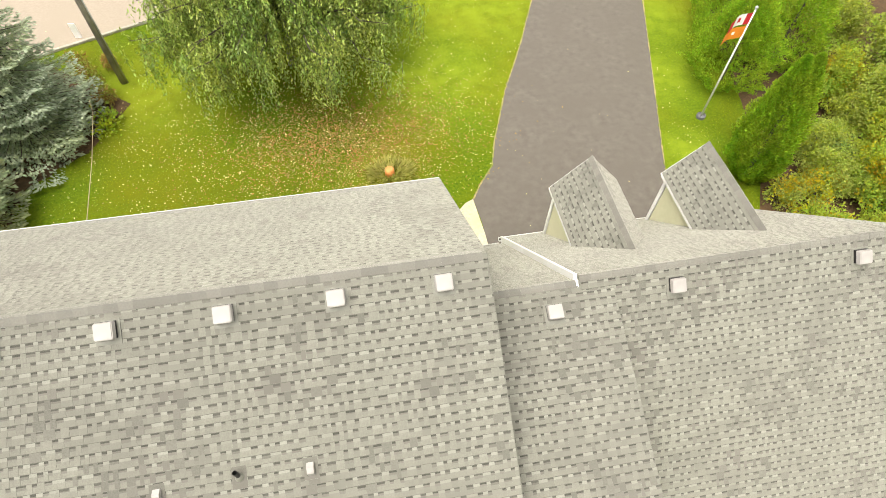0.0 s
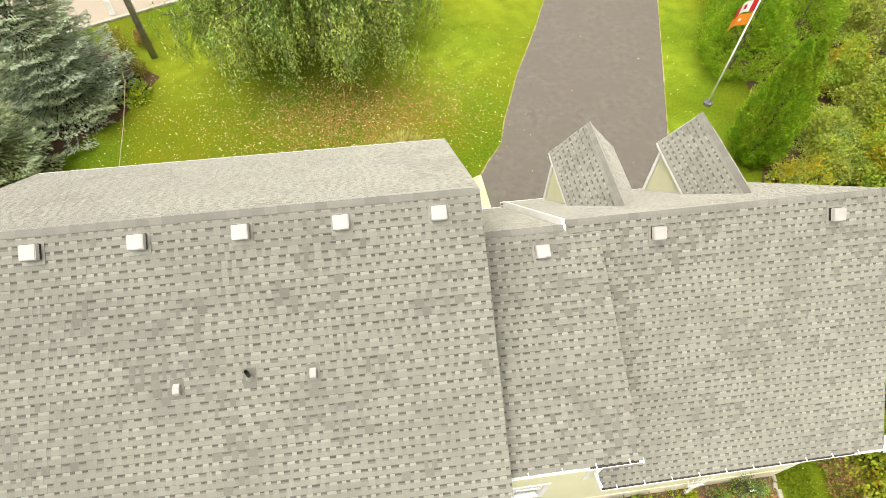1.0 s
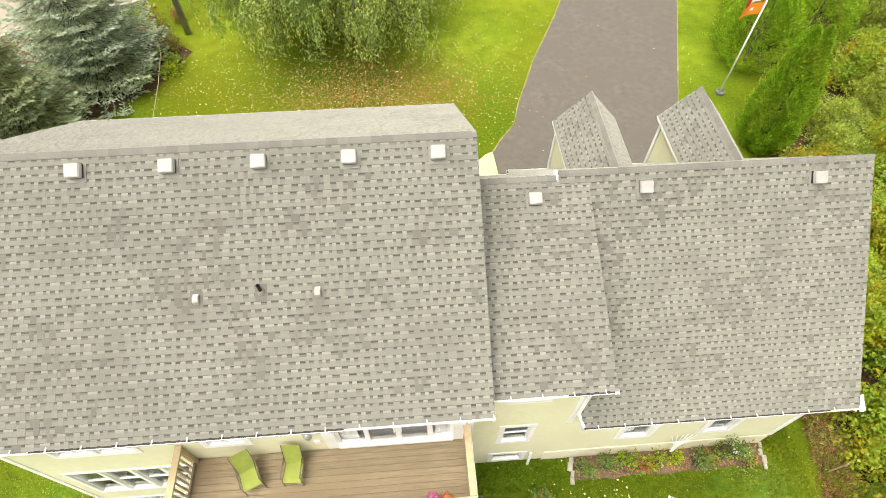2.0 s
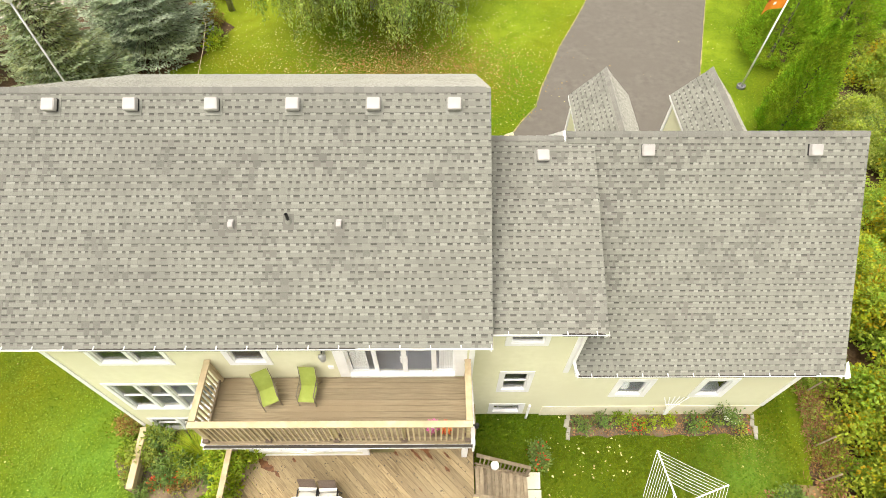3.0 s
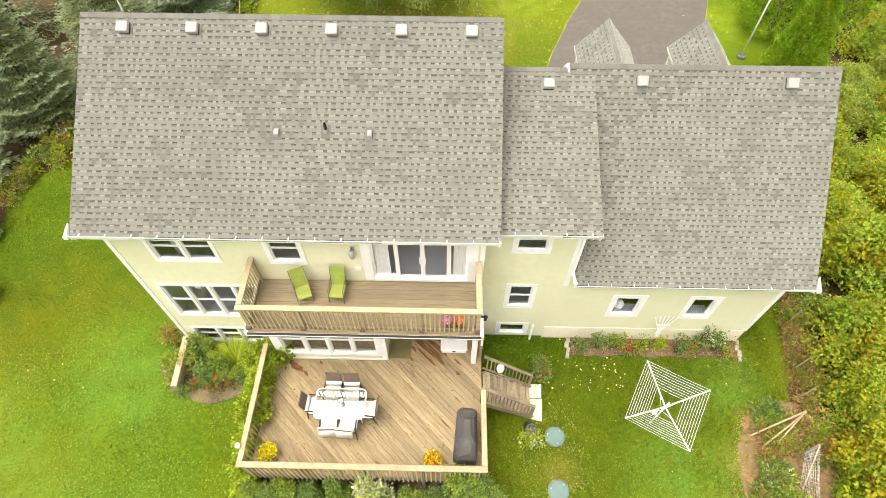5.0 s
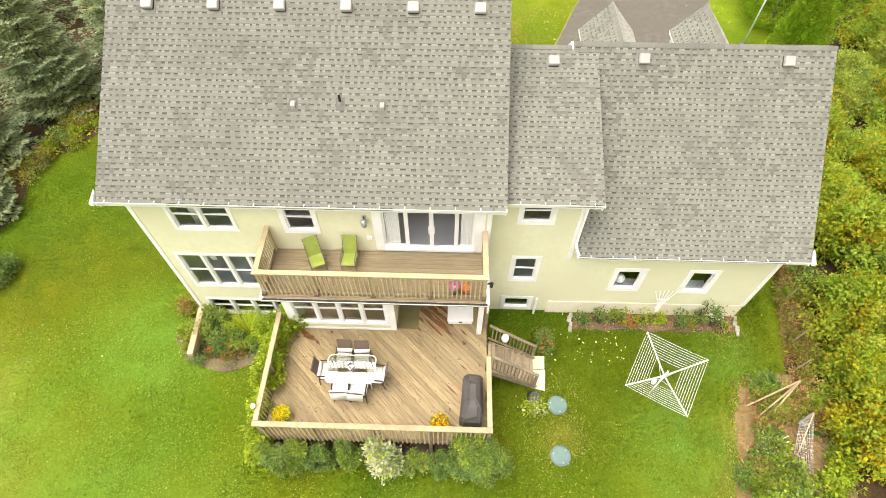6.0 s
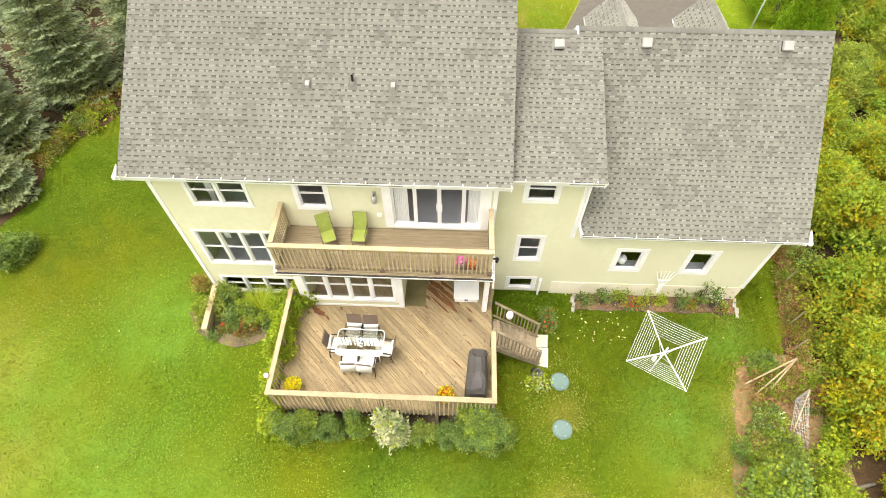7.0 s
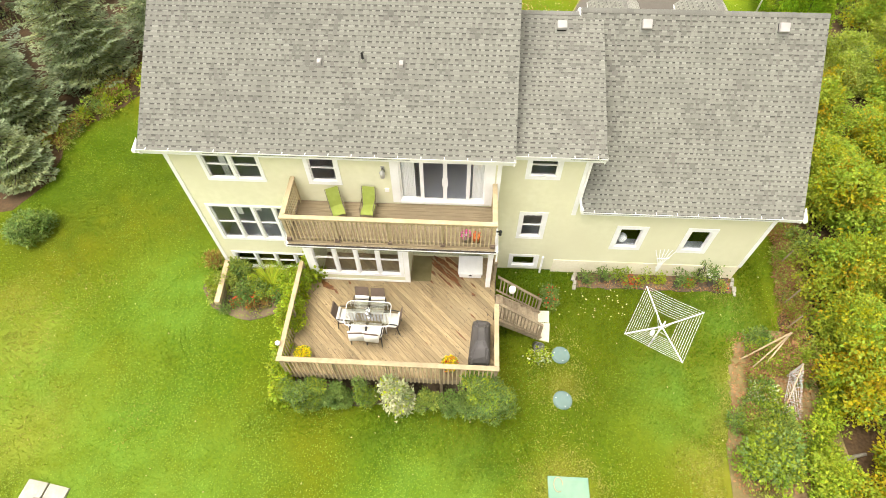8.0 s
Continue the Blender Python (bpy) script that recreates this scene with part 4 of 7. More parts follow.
for i in range(6):
    roof_vent(-7.295 + i * (8.33 / 5), EAVE_M, RIDGE_M, .36)
roof_vent(3.06, EAVE_C, RIDGE_C, .5)
roof_vent(5.48, EAVE_G, RIDGE_G, .4)
roof_vent(9.31, EAVE_G, RIDGE_G, .4)


def pipe_vent(x, y, h, r, mat, label, box=False):
    z = RIDGE_M[1] - (RIDGE_M[0] - y) * (RIDGE_M[1] - EAVE_M[1]) / (RIDGE_M[0] - EAVE_M[0])
    g = new("vent_pipe")
    g.parent = house
    g.location = (x, y, z)
    tagged(g, label)
    part("flashing", Shape().add([(-.11, -.15, -.072), (.11, -.15, -.072), (.11, .13, .105), (-.11, .13, .105), (-.11, -.15, -.1), (.11, -.15, -.1)], [(0, 1, 2, 3), (0, 4, 5, 1)]), SHINGLE_MID, g)
    if box:
        part("hood", Shape().prism([(-.052, -.1, -.05), (-.052, .06, .06), (-.052, .06, .09), (-.052, -.03, .11), (-.052, -.1, .06)], (.104, 0, 0)), VENT, g)
    else:
        part("pipe", Shape().tube([(0, 0, -.05), (0, 0, h)], r, 14, False).tube([(0, 0, h), (0, 0, .05)], r * .8, 14, False), mat, g, smooth=True)
        part("collar", Shape().lathe(0, 0, [(r * 2, .0), (r * 1.6, .05), (r * 1.1, .09)], 14), FLASH, g)


pipe_vent(-2.38, 2.24, .26, .036, METAL_DARK, "black plumbing vent pipe on the roof")
pipe_vent(-3.55, 2.2, 0, 0, VENT, "small grey hooded roof exhaust", True)
pipe_vent(-1.34, 2.2, 0, 0, VENT, "small grey hooded roof exhaust", True)


# ---- balcony ----
balcony = empty("balcony", -1.35, -.4, 4.05, "weathered wooden balcony with baluster railing", "balcony")
balcony.location = (0, 0, 0)
BZ, BX0, BX1, BY = 4.07, -4.5, 1.34, -1.1


def joined(parent, name, mat, p, q, w, h, up=(0, 0, 1), c=.006, label=""):
    return part(name, Shape().beam(p, q, w, h, up, c), mat, parent, label)


y, k = -1.18, 0
while y < WALL_Y - .02:
    w = min(.138, WALL_Y - .02 - y)
    joined(balcony, "plank", BALCWOOD, (BX0 - .05, y + w / 2, BZ - .019), (BX1 + .05, y + w / 2, BZ - .019), w - .002, .038, c=.003)
    y += .14
for x in np.linspace(BX0, BX1, 9):
    joined(balcony, "joist", RAILGREY, (x, BY + .02, BZ - .16), (x, WALL_Y - .02, BZ - .16), .04, .23)
joined(balcony, "rim_board", RAILWOOD, (BX0 - .05, BY - .06, BZ - .15), (BX1 + .05, BY - .06, BZ - .15), .04, .24)
joined(balcony, "rim_board", RAILWOOD, (BX0 - .04, BY - .04, BZ - .15), (BX0 - .04, WALL_Y - .02, BZ - .15), .04, .24)
joined(balcony, "rim_board", RAILWOOD, (BX1 + .04, BY - .04, BZ - .15), (BX1 + .04, WALL_Y - .02, BZ - .15), .04, .24)
joined(balcony, "soffit", WHITE, (BX0, (BY + WALL_Y) / 2, BZ - .3), (BX1, (BY + WALL_Y) / 2, BZ - .3), WALL_Y - BY - .06, .02)
for a, b in (((BX0 - .07, BY, 5.1), (BX1 + .07, BY, 5.1)), ((BX0, BY + .08, 5.1), (BX0, WALL_Y - .02, 5.1)), ((BX1, BY + .08, 5.1), (BX1, WALL_Y - .02, 5.1))):
    joined(balcony, "top_rail", RAILWOOD, a, b, .14, .038)
    d = Vector((0, 0, -.11))
    joined(balcony, "upper_rail", RAILWOOD, Vector(a) + d, Vector(b) + d, .038, .088)
    joined(balcony, "lower_rail", RAILGREY, Vector(a) + Vector((0, 0, -.95)), Vector(b) + Vector((0, 0, -.95)), .038, .088)
pick = Shape().beam((0, 0, BZ + .03), (0, 0, BZ + 1.0), .038, .038, up=(0, 1, 0), c=.004).mesh("baluster", RAILWOOD)


def balusters(parent, mesh, a, b, step, z=0.0):
    a, b = Vector(a), Vector(b)
    n = max(1, round((b - a).length / step))
    for i in range(1, n):
        ob = new("baluster", mesh)
        ob.parent = parent
        p = a.lerp(b, i / n)
        ob.matrix_basis = pose(p.x, p.y, z, 0, 0, ((i * 7919) % 13 - 6) * .4)


balusters(balcony, pick, (BX0, BY - .035, 0), (BX1, BY - .035, 0), .118)
balusters(balcony, pick, (BX0 - .035, BY, 0), (BX0 - .035, WALL_Y, 0), .118)
balusters(balcony, pick, (BX1 + .035, BY, 0), (BX1 + .035, WALL_Y, 0), .118)
for x in (BX0, -3.1, -1.59, -.08, BX1):
    joined(balcony, "post", RAILWOOD, (x, BY + .03, BZ), (x, BY + .03, 5.1), .088, .088, up=(0, 1, 0))
    part("post_base", Shape().box(x - .065, x + .065, BY - .09, BY + .1, BZ - .0, BZ + .09), BROWNWEAVE, balcony, "dark brown post bracket")
for x in (BX0, BX1):
    joined(balcony, "post", RAILWOOD, (x, WALL_Y - .08, BZ), (x, WALL_Y - .08, 5.1), .088, .088, up=(0, 1, 0))
joined(balcony, "support_post", WHITE, (1.36, -.72, 1.3), (1.36, -.72, 3.74), .15, .15, up=(0, 1, 0), c=.012, label="white boxed support post")
joined(balcony, "beam", WHITE, (-4.3, -.72, 3.66), (1.43, -.72, 3.66), .12, .2, label="white boxed beam")
g = gutter(BX0 - .1, BX1 + .12, BY - .085, BZ - .1, fill=-.02, dirt=DEBRIS, hangers=False)
g.parent = balcony
tagged(g, "white gutter along the balcony edge")
for x, sg in ((BX0 - .07, -1), (BX1 + .07, 1)):
    t = Shape().box(min(x, x + .012 * sg), max(x, x + .012 * sg), BY - .1, WALL_Y - .06, BZ - .18, BZ - .1)
    t.box(min(x, x + .1 * sg), max(x, x + .1 * sg), BY - .1, WALL_Y - .06, BZ - .19, BZ - .18)
    t.box(min(x + .09 * sg, x + .1 * sg), max(x + .09 * sg, x + .1 * sg), BY - .1, WALL_Y - .06, BZ - .18, BZ - .09)
    for k in range(3):
        t.box(min(x, x + .1 * sg), max(x, x + .1 * sg), BY + .1 + k * .55, BY + .12 + k * .55, BZ - .1, BZ - .085)
    part("side_gutter", t, WHITE, balcony, "white gutter along the balcony side")
joined(balcony, "downspout", WHITE, (BX1 + .14, BY - .1, BZ - .1), (BX1 + .14, BY - .1, BZ - .6), .05, .05, up=(0, 1, 0))

pl = empty("post_light", BX1 + .1, BY + .12, BZ + .5, "small dark metal lantern on the balcony corner post", "lantern")
part("bracket", Shape().box(-.03, .06, -.02, .02, .04, .07), METAL_DARK, pl)
part("lantern_body", Shape().lathe(.08, 0, [(.03, -.1), (.045, -.08), (.04, .05), (.055, .06), (.02, .12)], 10), METAL_DARK, pl)

# ---- lower deck ----
deck = empty("deck", 0, 0, 0, "weathered wooden deck with diagonal boards and railing", "deck")
DZ, DX0, DX1, DY = 1.3, -4.62, 1.58, -4.05


def clip(poly, f):
    out = []
    for i in range(len(poly)):
        a, b = poly[i], poly[(i + 1) % len(poly)]
        fa, fb = f(a), f(b)
        if fa >= 0:
            out.append(a)
        if (fa >= 0) != (fb >= 0):
            t = fa / (fa - fb)
            out.append((a[0] + (b[0] - a[0]) * t, a[1] + (b[1] - a[1]) * t))
    return out


r2 = math.sqrt(.5)
k = -60
while k < 60:
    c0, c1 = k * .142, k * .142 + .136
    quad = [((c0 * r2) - 12 * r2, (c0 * r2) + 12 * r2), ((c0 * r2) + 12 * r2, (c0 * r2) - 12 * r2), ((c1 * r2) + 12 * r2, (c1 * r2) - 12 * r2), ((c1 * r2) - 12 * r2, (c1 * r2) + 12 * r2)]
    for f in (lambda p: p[0] - DX0 - .02, lambda p: DX1 + .02 - p[0], lambda p: p[1] - DY - .02, lambda p: WALL_Y - .02 - p[1]):
        quad = clip(quad, f) if len(quad) > 2 else []
    if len(quad) > 2:
        part("plank", Shape().prism([(x, y, DZ - .038) for x, y in quad], (0, 0, .038 + .002 * (k % 3 - 1))), DECKWOOD, deck)
    k += 1
for x in np.linspace(DX0 + .1, DX1 - .1, 8):
    joined(deck, "joist", RAILGREY, (x, DY + .05, DZ - .15), (x, WALL_Y - .05, DZ - .15), .04, .2)
for a, b in (((DX0, DY, 0), (DX1, DY, 0)), ((DX0, DY, 0), (DX0, -.75, 0)), ((DX1, DY, 0), (DX1, .3, 0))):
    joined(deck, "rim_board", RAILGREY, Vector(a) + Vector((0, 0, DZ - .13)), Vector(b) + Vector((0, 0, DZ - .13)), .04, .24)
RZ = 2.31
for a, b, w in (((DX0 - .07, DY, RZ), (DX1 + .07, DY, RZ), .15), ((DX0, DY + .08, RZ), (DX0, -.75, RZ), .14), ((DX1, DY + .08, RZ), (DX1, -1.98, RZ), .14), ((DX1, -.5, RZ), (DX1, .3, RZ), .12)):
    joined(deck, "top_rail", RAILWOOD, a, b, w, .038)
    joined(deck, "upper_rail", RAILGREY, Vector(a) + Vector((0, 0, -.1)), Vector(b) + Vector((0, 0, -.1)), .038, .088)
pick2 = Shape().beam((0, 0, DZ - .22), (0, 0, RZ - .03), .038, .038, up=(0, 1, 0), c=.004).mesh("baluster", RAILWOOD)
balusters(deck, pick2, (DX0, DY - .04, 0), (DX1, DY - .04, 0), .125)
balusters(deck, pick2, (DX0 - .04, DY, 0), (DX0 - .04, -.75, 0), .125)
balusters(deck, pick2, (DX1 + .04, DY, 0), (DX1 + .04, -1.98, 0), .125)
balusters(deck, pick2, (DX1 + .04, -.5, 0), (DX1 + .04, .3, 0), .125)
for x, y in [(DX0, DY), (-3.1, DY), (-1.55, DY), (0, DY), (DX1, DY), (DX1, -2.9), (DX1, -1.98), (DX1, -.5), (DX0, -2.4), (DX0, -.78)]:
    joined(deck, "post", RAILGREY, (x, y + .03, 0), (x, y + .03, RZ - .02), .088, .088, up=(0, 1, 0))
rg = random.Random(5)
lift = 0.0
for x, y, l, w in ((-.4, -.05, .9, .05), (.32, -.3, .8, .08), (.45, -.15, .5, .05), (-.25, -.1, .6, .1), (.15, -.35, .9, .04), (-.48, -.3, .35, .06), (.05, .2, .4, .08), (.42, -.75, .3, .05), (-.05, -.6, .3, .04), (-3.6, -1.2, .25, .05), (.9, -.75, .3, .04), (-.15, -.25, 1.1, .06), (.1, -.15, .8, .05), (-.08, .1, .5, .07), (-.55, -.62, .4, .05), (.25, -.55, .7, .07), (.1, -.75, .45, .05), (-.3, .2, .5, .09), (-.35, .05, .7, .05), (0, -.05, .9, .06), (.3, 0, .6, .06), (-.2, -.45, .5, .04), (-4.0, -.95, .5, .12), (-3.8, -1.05, .3, .09), (-3.2, -.85, .15, .05), (.9, -1.1, .2, .06), (.55, -2.6, .5, .035), (-.9, -1.9, .12, .02), (.2, -1.6, .15, .02), (-.5, -2.9, .12, .02), (.9, -1.9, .3, .025)):
    lift += .0006
    d = Vector((r2, -r2))
    s2 = Vector((r2, r2))
    n = 9
    pts = [Vector((x, y)) + d * (l * (i / n - .5)) + s2 * w * (.5 + .5 * rg.random()) * math.sin(math.pi * (i + .3) / (n + .6)) for i in range(n + 1)]
    pts += [Vector((x, y)) + d * (l * (i / n - .5)) - s2 * w * (.5 + .5 * rg.random()) * math.sin(math.pi * (i + .3) / (n + .6)) for i in range(n, -1, -1)]
    part("stain", Shape().add([(p.x, p.y, DZ + .005 + lift) for p in pts], [tuple(range(len(pts)))]), STAIN, deck, "dark wet stain on the boards")

# ---- deck stairs ----
stairs = empty("deck_stairs", 0, 0, 0, "weathered wooden stairs with railings down from the deck", "stairs")
SX0, SX1, SY0, SY1 = 1.64, 3.14, -1.95, -1.0
n = 7
for i in range(n):
    z = DZ - (i + 1) * DZ / (n + 1)
    x = SX0 + i * (SX1 - SX0) / n
    for j in range(2):
        joined(stairs, "tread", RAILGREY, (x + .06 + j * .115, SY0, z), (x + .06 + j * .115, SY1, z), .11, .036)
    part("riser", Shape().box(x + .0, x + .015, SY0, SY1, z - .15, z - .02), RAILGREY, stairs)
for y in (SY0, SY1):
    joined(stairs, "stringer", RAILGREY, (SX0, y, DZ - .16), (SX1 + .05, y, .04), .04, .22)
    joined(stairs, "top_rail", RAILGREY, (SX0, y, 2.3), (SX1, y, 1.0), .09, .038)
    joined(stairs, "lower_rail", RAILGREY, (SX0, y, 1.5), (SX1, y, .25), .038, .06)
    joined(stairs, "post", RAILGREY, (SX1, y, 0), (SX1, y, 1.02), .088, .088, up=(0, 1, 0))
    for i in range(1, 13):
        x = SX0 + (SX1 - SX0) * i / 13
        z = 2.3 - 1.3 * i / 13
        joined(stairs, "baluster", RAILGREY, (x, y, z - .85), (x, y, z - .02), .034, .034, up=(0, 1, 0), c=.003)


def slab(name, pts, z, h, mat, label, category, group=""):
    s = Shape().prism([(x, y, z) for x, y in pts], (0, 0, h))
    return tagged(part(name, s, mat), label, category, group)


slab("paving_slab", [(3.06, -1.35), (3.54, -1.34), (3.57, -.9), (3.12, -.9)], 0, .06, CONCRETE, "pale concrete slab at the foot of the stairs", "paving slab", "slabs by the stairs")
slab("paving_slab", [(2.97, -1.95), (3.5, -2.07), (3.56, -1.37), (3.06, -1.38)], 0, .06, CONCRETE, "pale concrete slab on the lawn below the stairs", "paving slab", "slabs by the stairs")
b = tagged(part("hanging_bag", Shape().lathe(2.13, -1.12, [(.06, 1.6), (.1, 1.66), (.115, 1.76), (.1, 1.86), (.05, 1.9)], 18), WHITE, None, smooth=True), "round white bag hung on the stair railing", "bag")

# ---- deck furniture ----
def patio_chair(m, drape, label):
    """A woven chair facing +y, with a white cushion; drape: cushion hung over the back."""
    c = empty("patio_chair", 0, 0, 0, label, "chair", "chairs round the patio table")
    for x in (-.24, .24):
        part("leg", Shape().tube([(x, .24, 0), (x, .23, .62)], .014, 8), METAL_DARK, c, smooth=True)
        part("leg", Shape().tube([(x, -.27, 0), (x, -.21, .45)], .014, 8), METAL_DARK, c, smooth=True)
        part("armrest", Shape().tube([(x, .23, .62), (x, 0, .66), (x, -.24, .63)], .018, 8), METAL_DARK, c, smooth=True)
    part("seat", Shape().beam((0, -.23, .41), (0, .24, .43), .5, .035, c=.01), BROWNWEAVE, c)
    part("backrest", Shape().beam((0, -.23, .42), (0, -.36, 1.0), .43, .03, up=(0, 1, 0), c=.012), BROWNWEAVE, c, "brown woven backrest")
    def pad(p, q, w, h, up=(0, 0, 1)):
        bm = bmesh.new()
        bmesh.ops.create_cube(bm, size=1)
        p, q = Vector(p), Vector(q)
        d = (q - p)
        zz = Vector(up)
        xx = d.normalized().cross(zz).normalized()
        zz = xx.cross(d.normalized())
        mm = Matrix.Translation((p + q) / 2) @ Matrix((xx, d.normalized(), zz)).transposed().to_4x4() @ Matrix.Diagonal((w, d.length, h, 1))
        bmesh.ops.transform(bm, matrix=mm, verts=bm.verts)
        bmesh.ops.bevel(bm, geom=bm.edges[:], offset=h * .4, segments=3, affect="EDGES")
        me = bpy.data.meshes.new("cushion")
        bm.to_mesh(me)
        bm.free()
        me.materials.append(CUSHION)
        me.polygons.foreach_set("use_smooth", [True] * len(me.polygons))
        return me
    part("cushion", pad((0, -.2, .47), (0, .27, .48), .48, .07), CUSHION, c, "white seat cushion")
    if drape:
        part("cushion", pad((0, -.2, .5), (0, -.33, 1.02), .48, .07, (0, 1, 0)), CUSHION, c, "white back cushion")
        part("cushion", pad((0, -.3, 1.02), (0, -.42, .6), .46, .05, (0, -1, 0)), CUSHION, c, "white cover hung over the back")
    else:
        part("cushion", pad((0, -.2, .52), (0, -.25, .66), .48, .05, (0, 1, 0)), CUSHION, c, "white back cushion")
    c.matrix_basis = m
    return c


TX, TY = -2.33, -2.33
table = empty("patio_table", TX, TY, DZ, "white-framed glass patio table with rounded corners", "table")
n = 32


def rounded(a, b, r, k=6):
    pts = []
    for cx, cy, st in ((a - r, b - r, 0), (-a + r, b - r, 90), (-a + r, -b + r, 180), (a - r, -b + r, 270)):
        pts += [(cx + r * math.cos(radians(st + 90 * i / k)), cy + r * math.sin(radians(st + 90 * i / k))) for i in range(k + 1)]
    return pts


pts = rounded(.69, .42, .14)
part("tabletop", Shape().prism([(x, y, .705) for x, y in pts], (0, 0, .008)), TABLEGLASS, table, "clear glass tabletop")
part("table_frame", Shape().tube([(x, y, .705) for x, y in pts + pts[:1]], .015, 8), WHITE, table, "white tubular rim", smooth=True)
for x, y in ((-.56, -.31), (.56, -.31), (-.56, .31), (.56, .31)):
    part("leg", Shape().tube([(x, y, 0), (x * 1.03, y * 1.03, .69)], .02, 8), WHITE, table, smooth=True)
v = tagged(part("vase", Shape().lathe(TX + .02, TY + .02, [(.05, DZ + .714), (.09, DZ + .76), (.07, DZ + .86), (.09, DZ + .9), (.08, DZ + .9), (.05, DZ + .78)], 18), TABLEGLASS, None, smooth=True),
           "clear glass bowl on the patio table", "vase")
for x, y, a, dr in ((-2.6, -1.93, 179, False), (-2.08, -1.95, 182, False), (-2.58, -2.78, 3, True), (-2.08, -2.8, -4, True), (-3.02, -2.32, -92, False), (-1.62, -2.4, 88, False)):
    patio_chair(pose(x, y, DZ, 0, 0, a), dr, "woven patio chair with white cushions, drawn up to the table" if not dr else "patio chair with a white cushion over its back")


def grill(cx, cy):
    g = empty("barbecue_grill", cx, cy, DZ, "barbecue grill under a grey fabric cover", "barbecue")
    prof = [(.04, .31, .66), (.2, .315, .67), (.4, .32, .675), (.6, .325, .675), (.76, .32, .66), (.86, .3, .62), (.93, .26, .54), (.97, .2, .42), (.985, .1, .24)]
    bm = bmesh.new()
    rings = []
    rr = random.Random(3)
    fold = [rr.uniform(0, 6.28) for _ in range(3)]
    for z, a, b in prof:
        ring = []
        for x, y in rounded(a, b, min(a, b) * .45, 9):
            q = math.atan2(y / b, x / a)
            f = 1 + (.06 * math.sin(6 * q + fold[0]) + .05 * math.sin(11 * q + fold[1] + 3 * z)) * (1 - z * .6) + rr.uniform(-.03, .03)
            hood = .8 + .3 / (1 + math.exp((abs(y + .08) - .36) * 14))
            taper = 1 - .22 * max(0, y / .66) ** 2
            ring.append(bm.verts.new((x * f * taper, y * f, z * (1 + (hood - 1) * min(1, z / .7)) + .012 * math.sin(5 * y + fold[2]) + rr.uniform(-.018, .018))))
        rings.append(ring)
    k = len(rings[0])
    for i in range(len(rings) - 1):
        for j in range(k):
            bm.faces.new((rings[i][j], rings[i][(j + 1) % k], rings[i + 1][(j + 1) % k], rings[i + 1][j]))
    bm.faces.new(rings[-1])
    me = bpy.data.meshes.new("cover")
    bm.to_mesh(me)
    bm.free()
    me.materials.append(GRILLCOVER)
    part("cover", me, GRILLCOVER, g)
    for x in (-.24, .24):
        for y in (-.55, .55):
            part("leg", Shape().tube([(x, y, 0), (x, y, .3)], .02, 8), METAL_DARK, g)
    g.rotation_euler = (0, 0, radians(-3))


grill(1.13, -3.02)


def flower_pot(x, y, z, r, h, mats, potmat, label, n=260, seed=1):
    g = empty("flower_pot", x, y, z, label, "potted flowers")
    part("pot", Shape().lathe(0, 0, [(r * .62, 0), (r * .85, h * .9), (r * .92, h * .9), (r * .92, h), (r * .8, h), (r * .75, h * .85)], 22), potmat, g, smooth=True)
    rg = np.random.default_rng(seed)
    d = unit(rg.normal(size=(n, 3)) + (0, 0, .5))
    d[:, 2] = np.abs(d[:, 2])
    p = d * r * np.array((1.25, 1.25, .9)) * rg.uniform(.8, 1.05, (n, 1)) + (0, 0, h)
    part("foliage", leaf_mesh("foliage", p * (1, 1, .97), d + rg.normal(size=(n, 3)) * .8, r * .3, .5, SHRUBDARK, rg), SHRUBDARK, g)
    for i, mt in enumerate(mats):
        sel = rg.uniform(size=n) < .75
        q = p[sel][i::len(mats)]
        q = np.repeat(q, 4, axis=0)
        part("blossom", leaf_mesh("blossom", q, rg.normal(size=(len(q), 3)) + (0, 0, .25), r * .22, .75, mt, rg), mt, g)
    return g


flower_pot(.25, -3.68, DZ, .2, .3, [YELLOWFL, YELLOWFL, REDFL], REDPOT, "red pot of yellow and red chrysanthemums on the deck", 420, 2)
flower_pot(-4.2, -3.55, DZ, .2, .25, [YELLOWFL], TERRACOTTA, "pot of bright yellow chrysanthemums on the deck", 420, 3)
flower_pot(.56, -.9, BZ, .13, .24, [PINK], WHITE, "small pot of pink flowers on the balcony", 200, 4)
flower_pot(.86, -.92, BZ, .13, .22, [REDFL], TERRACOTTA, "terracotta pot with orange flowers on the balcony", 80, 5)
rug = tagged(part("rug", Shape().box(-1.16, -.52, -.66, .32, DZ + .003, DZ + .015), MAT), "olive green outdoor rug on the deck", "rug")
box = empty("storage_box", .78, -.12, DZ, "white plastic deck storage box", "storage box")
part("body", Shape().box(-.37, .37, -.33, .33, 0, .24), WHITE, box)
part("lid", Shape().beam((-.4, 0, .26), (.4, 0, .26), .76, .06, c=.025), WHITE, box)
part("latch", Shape().box(-.05, .05, -.395, -.37, .2, .25), METAL_DARK, box)
for i in range(7):
    part("rib", Shape().beam((-.34 + i * .113, -.333, .03), (-.34 + i * .113, -.333, .22), .03, .012, up=(0, 1, 0)), WHITE, box)
hose = tagged(part("garden_hose", Shape().tube([(-3.4, -.745, 1.8), (-3.2, -.75, 1.71), (-2.85, -.75, 1.68), (-2.55, -.75, 1.73), (-2.35, -.745, 1.71)], .014, 8), WHITE, None, smooth=True),
              "white cable looped under the sunroom windows", "cable")


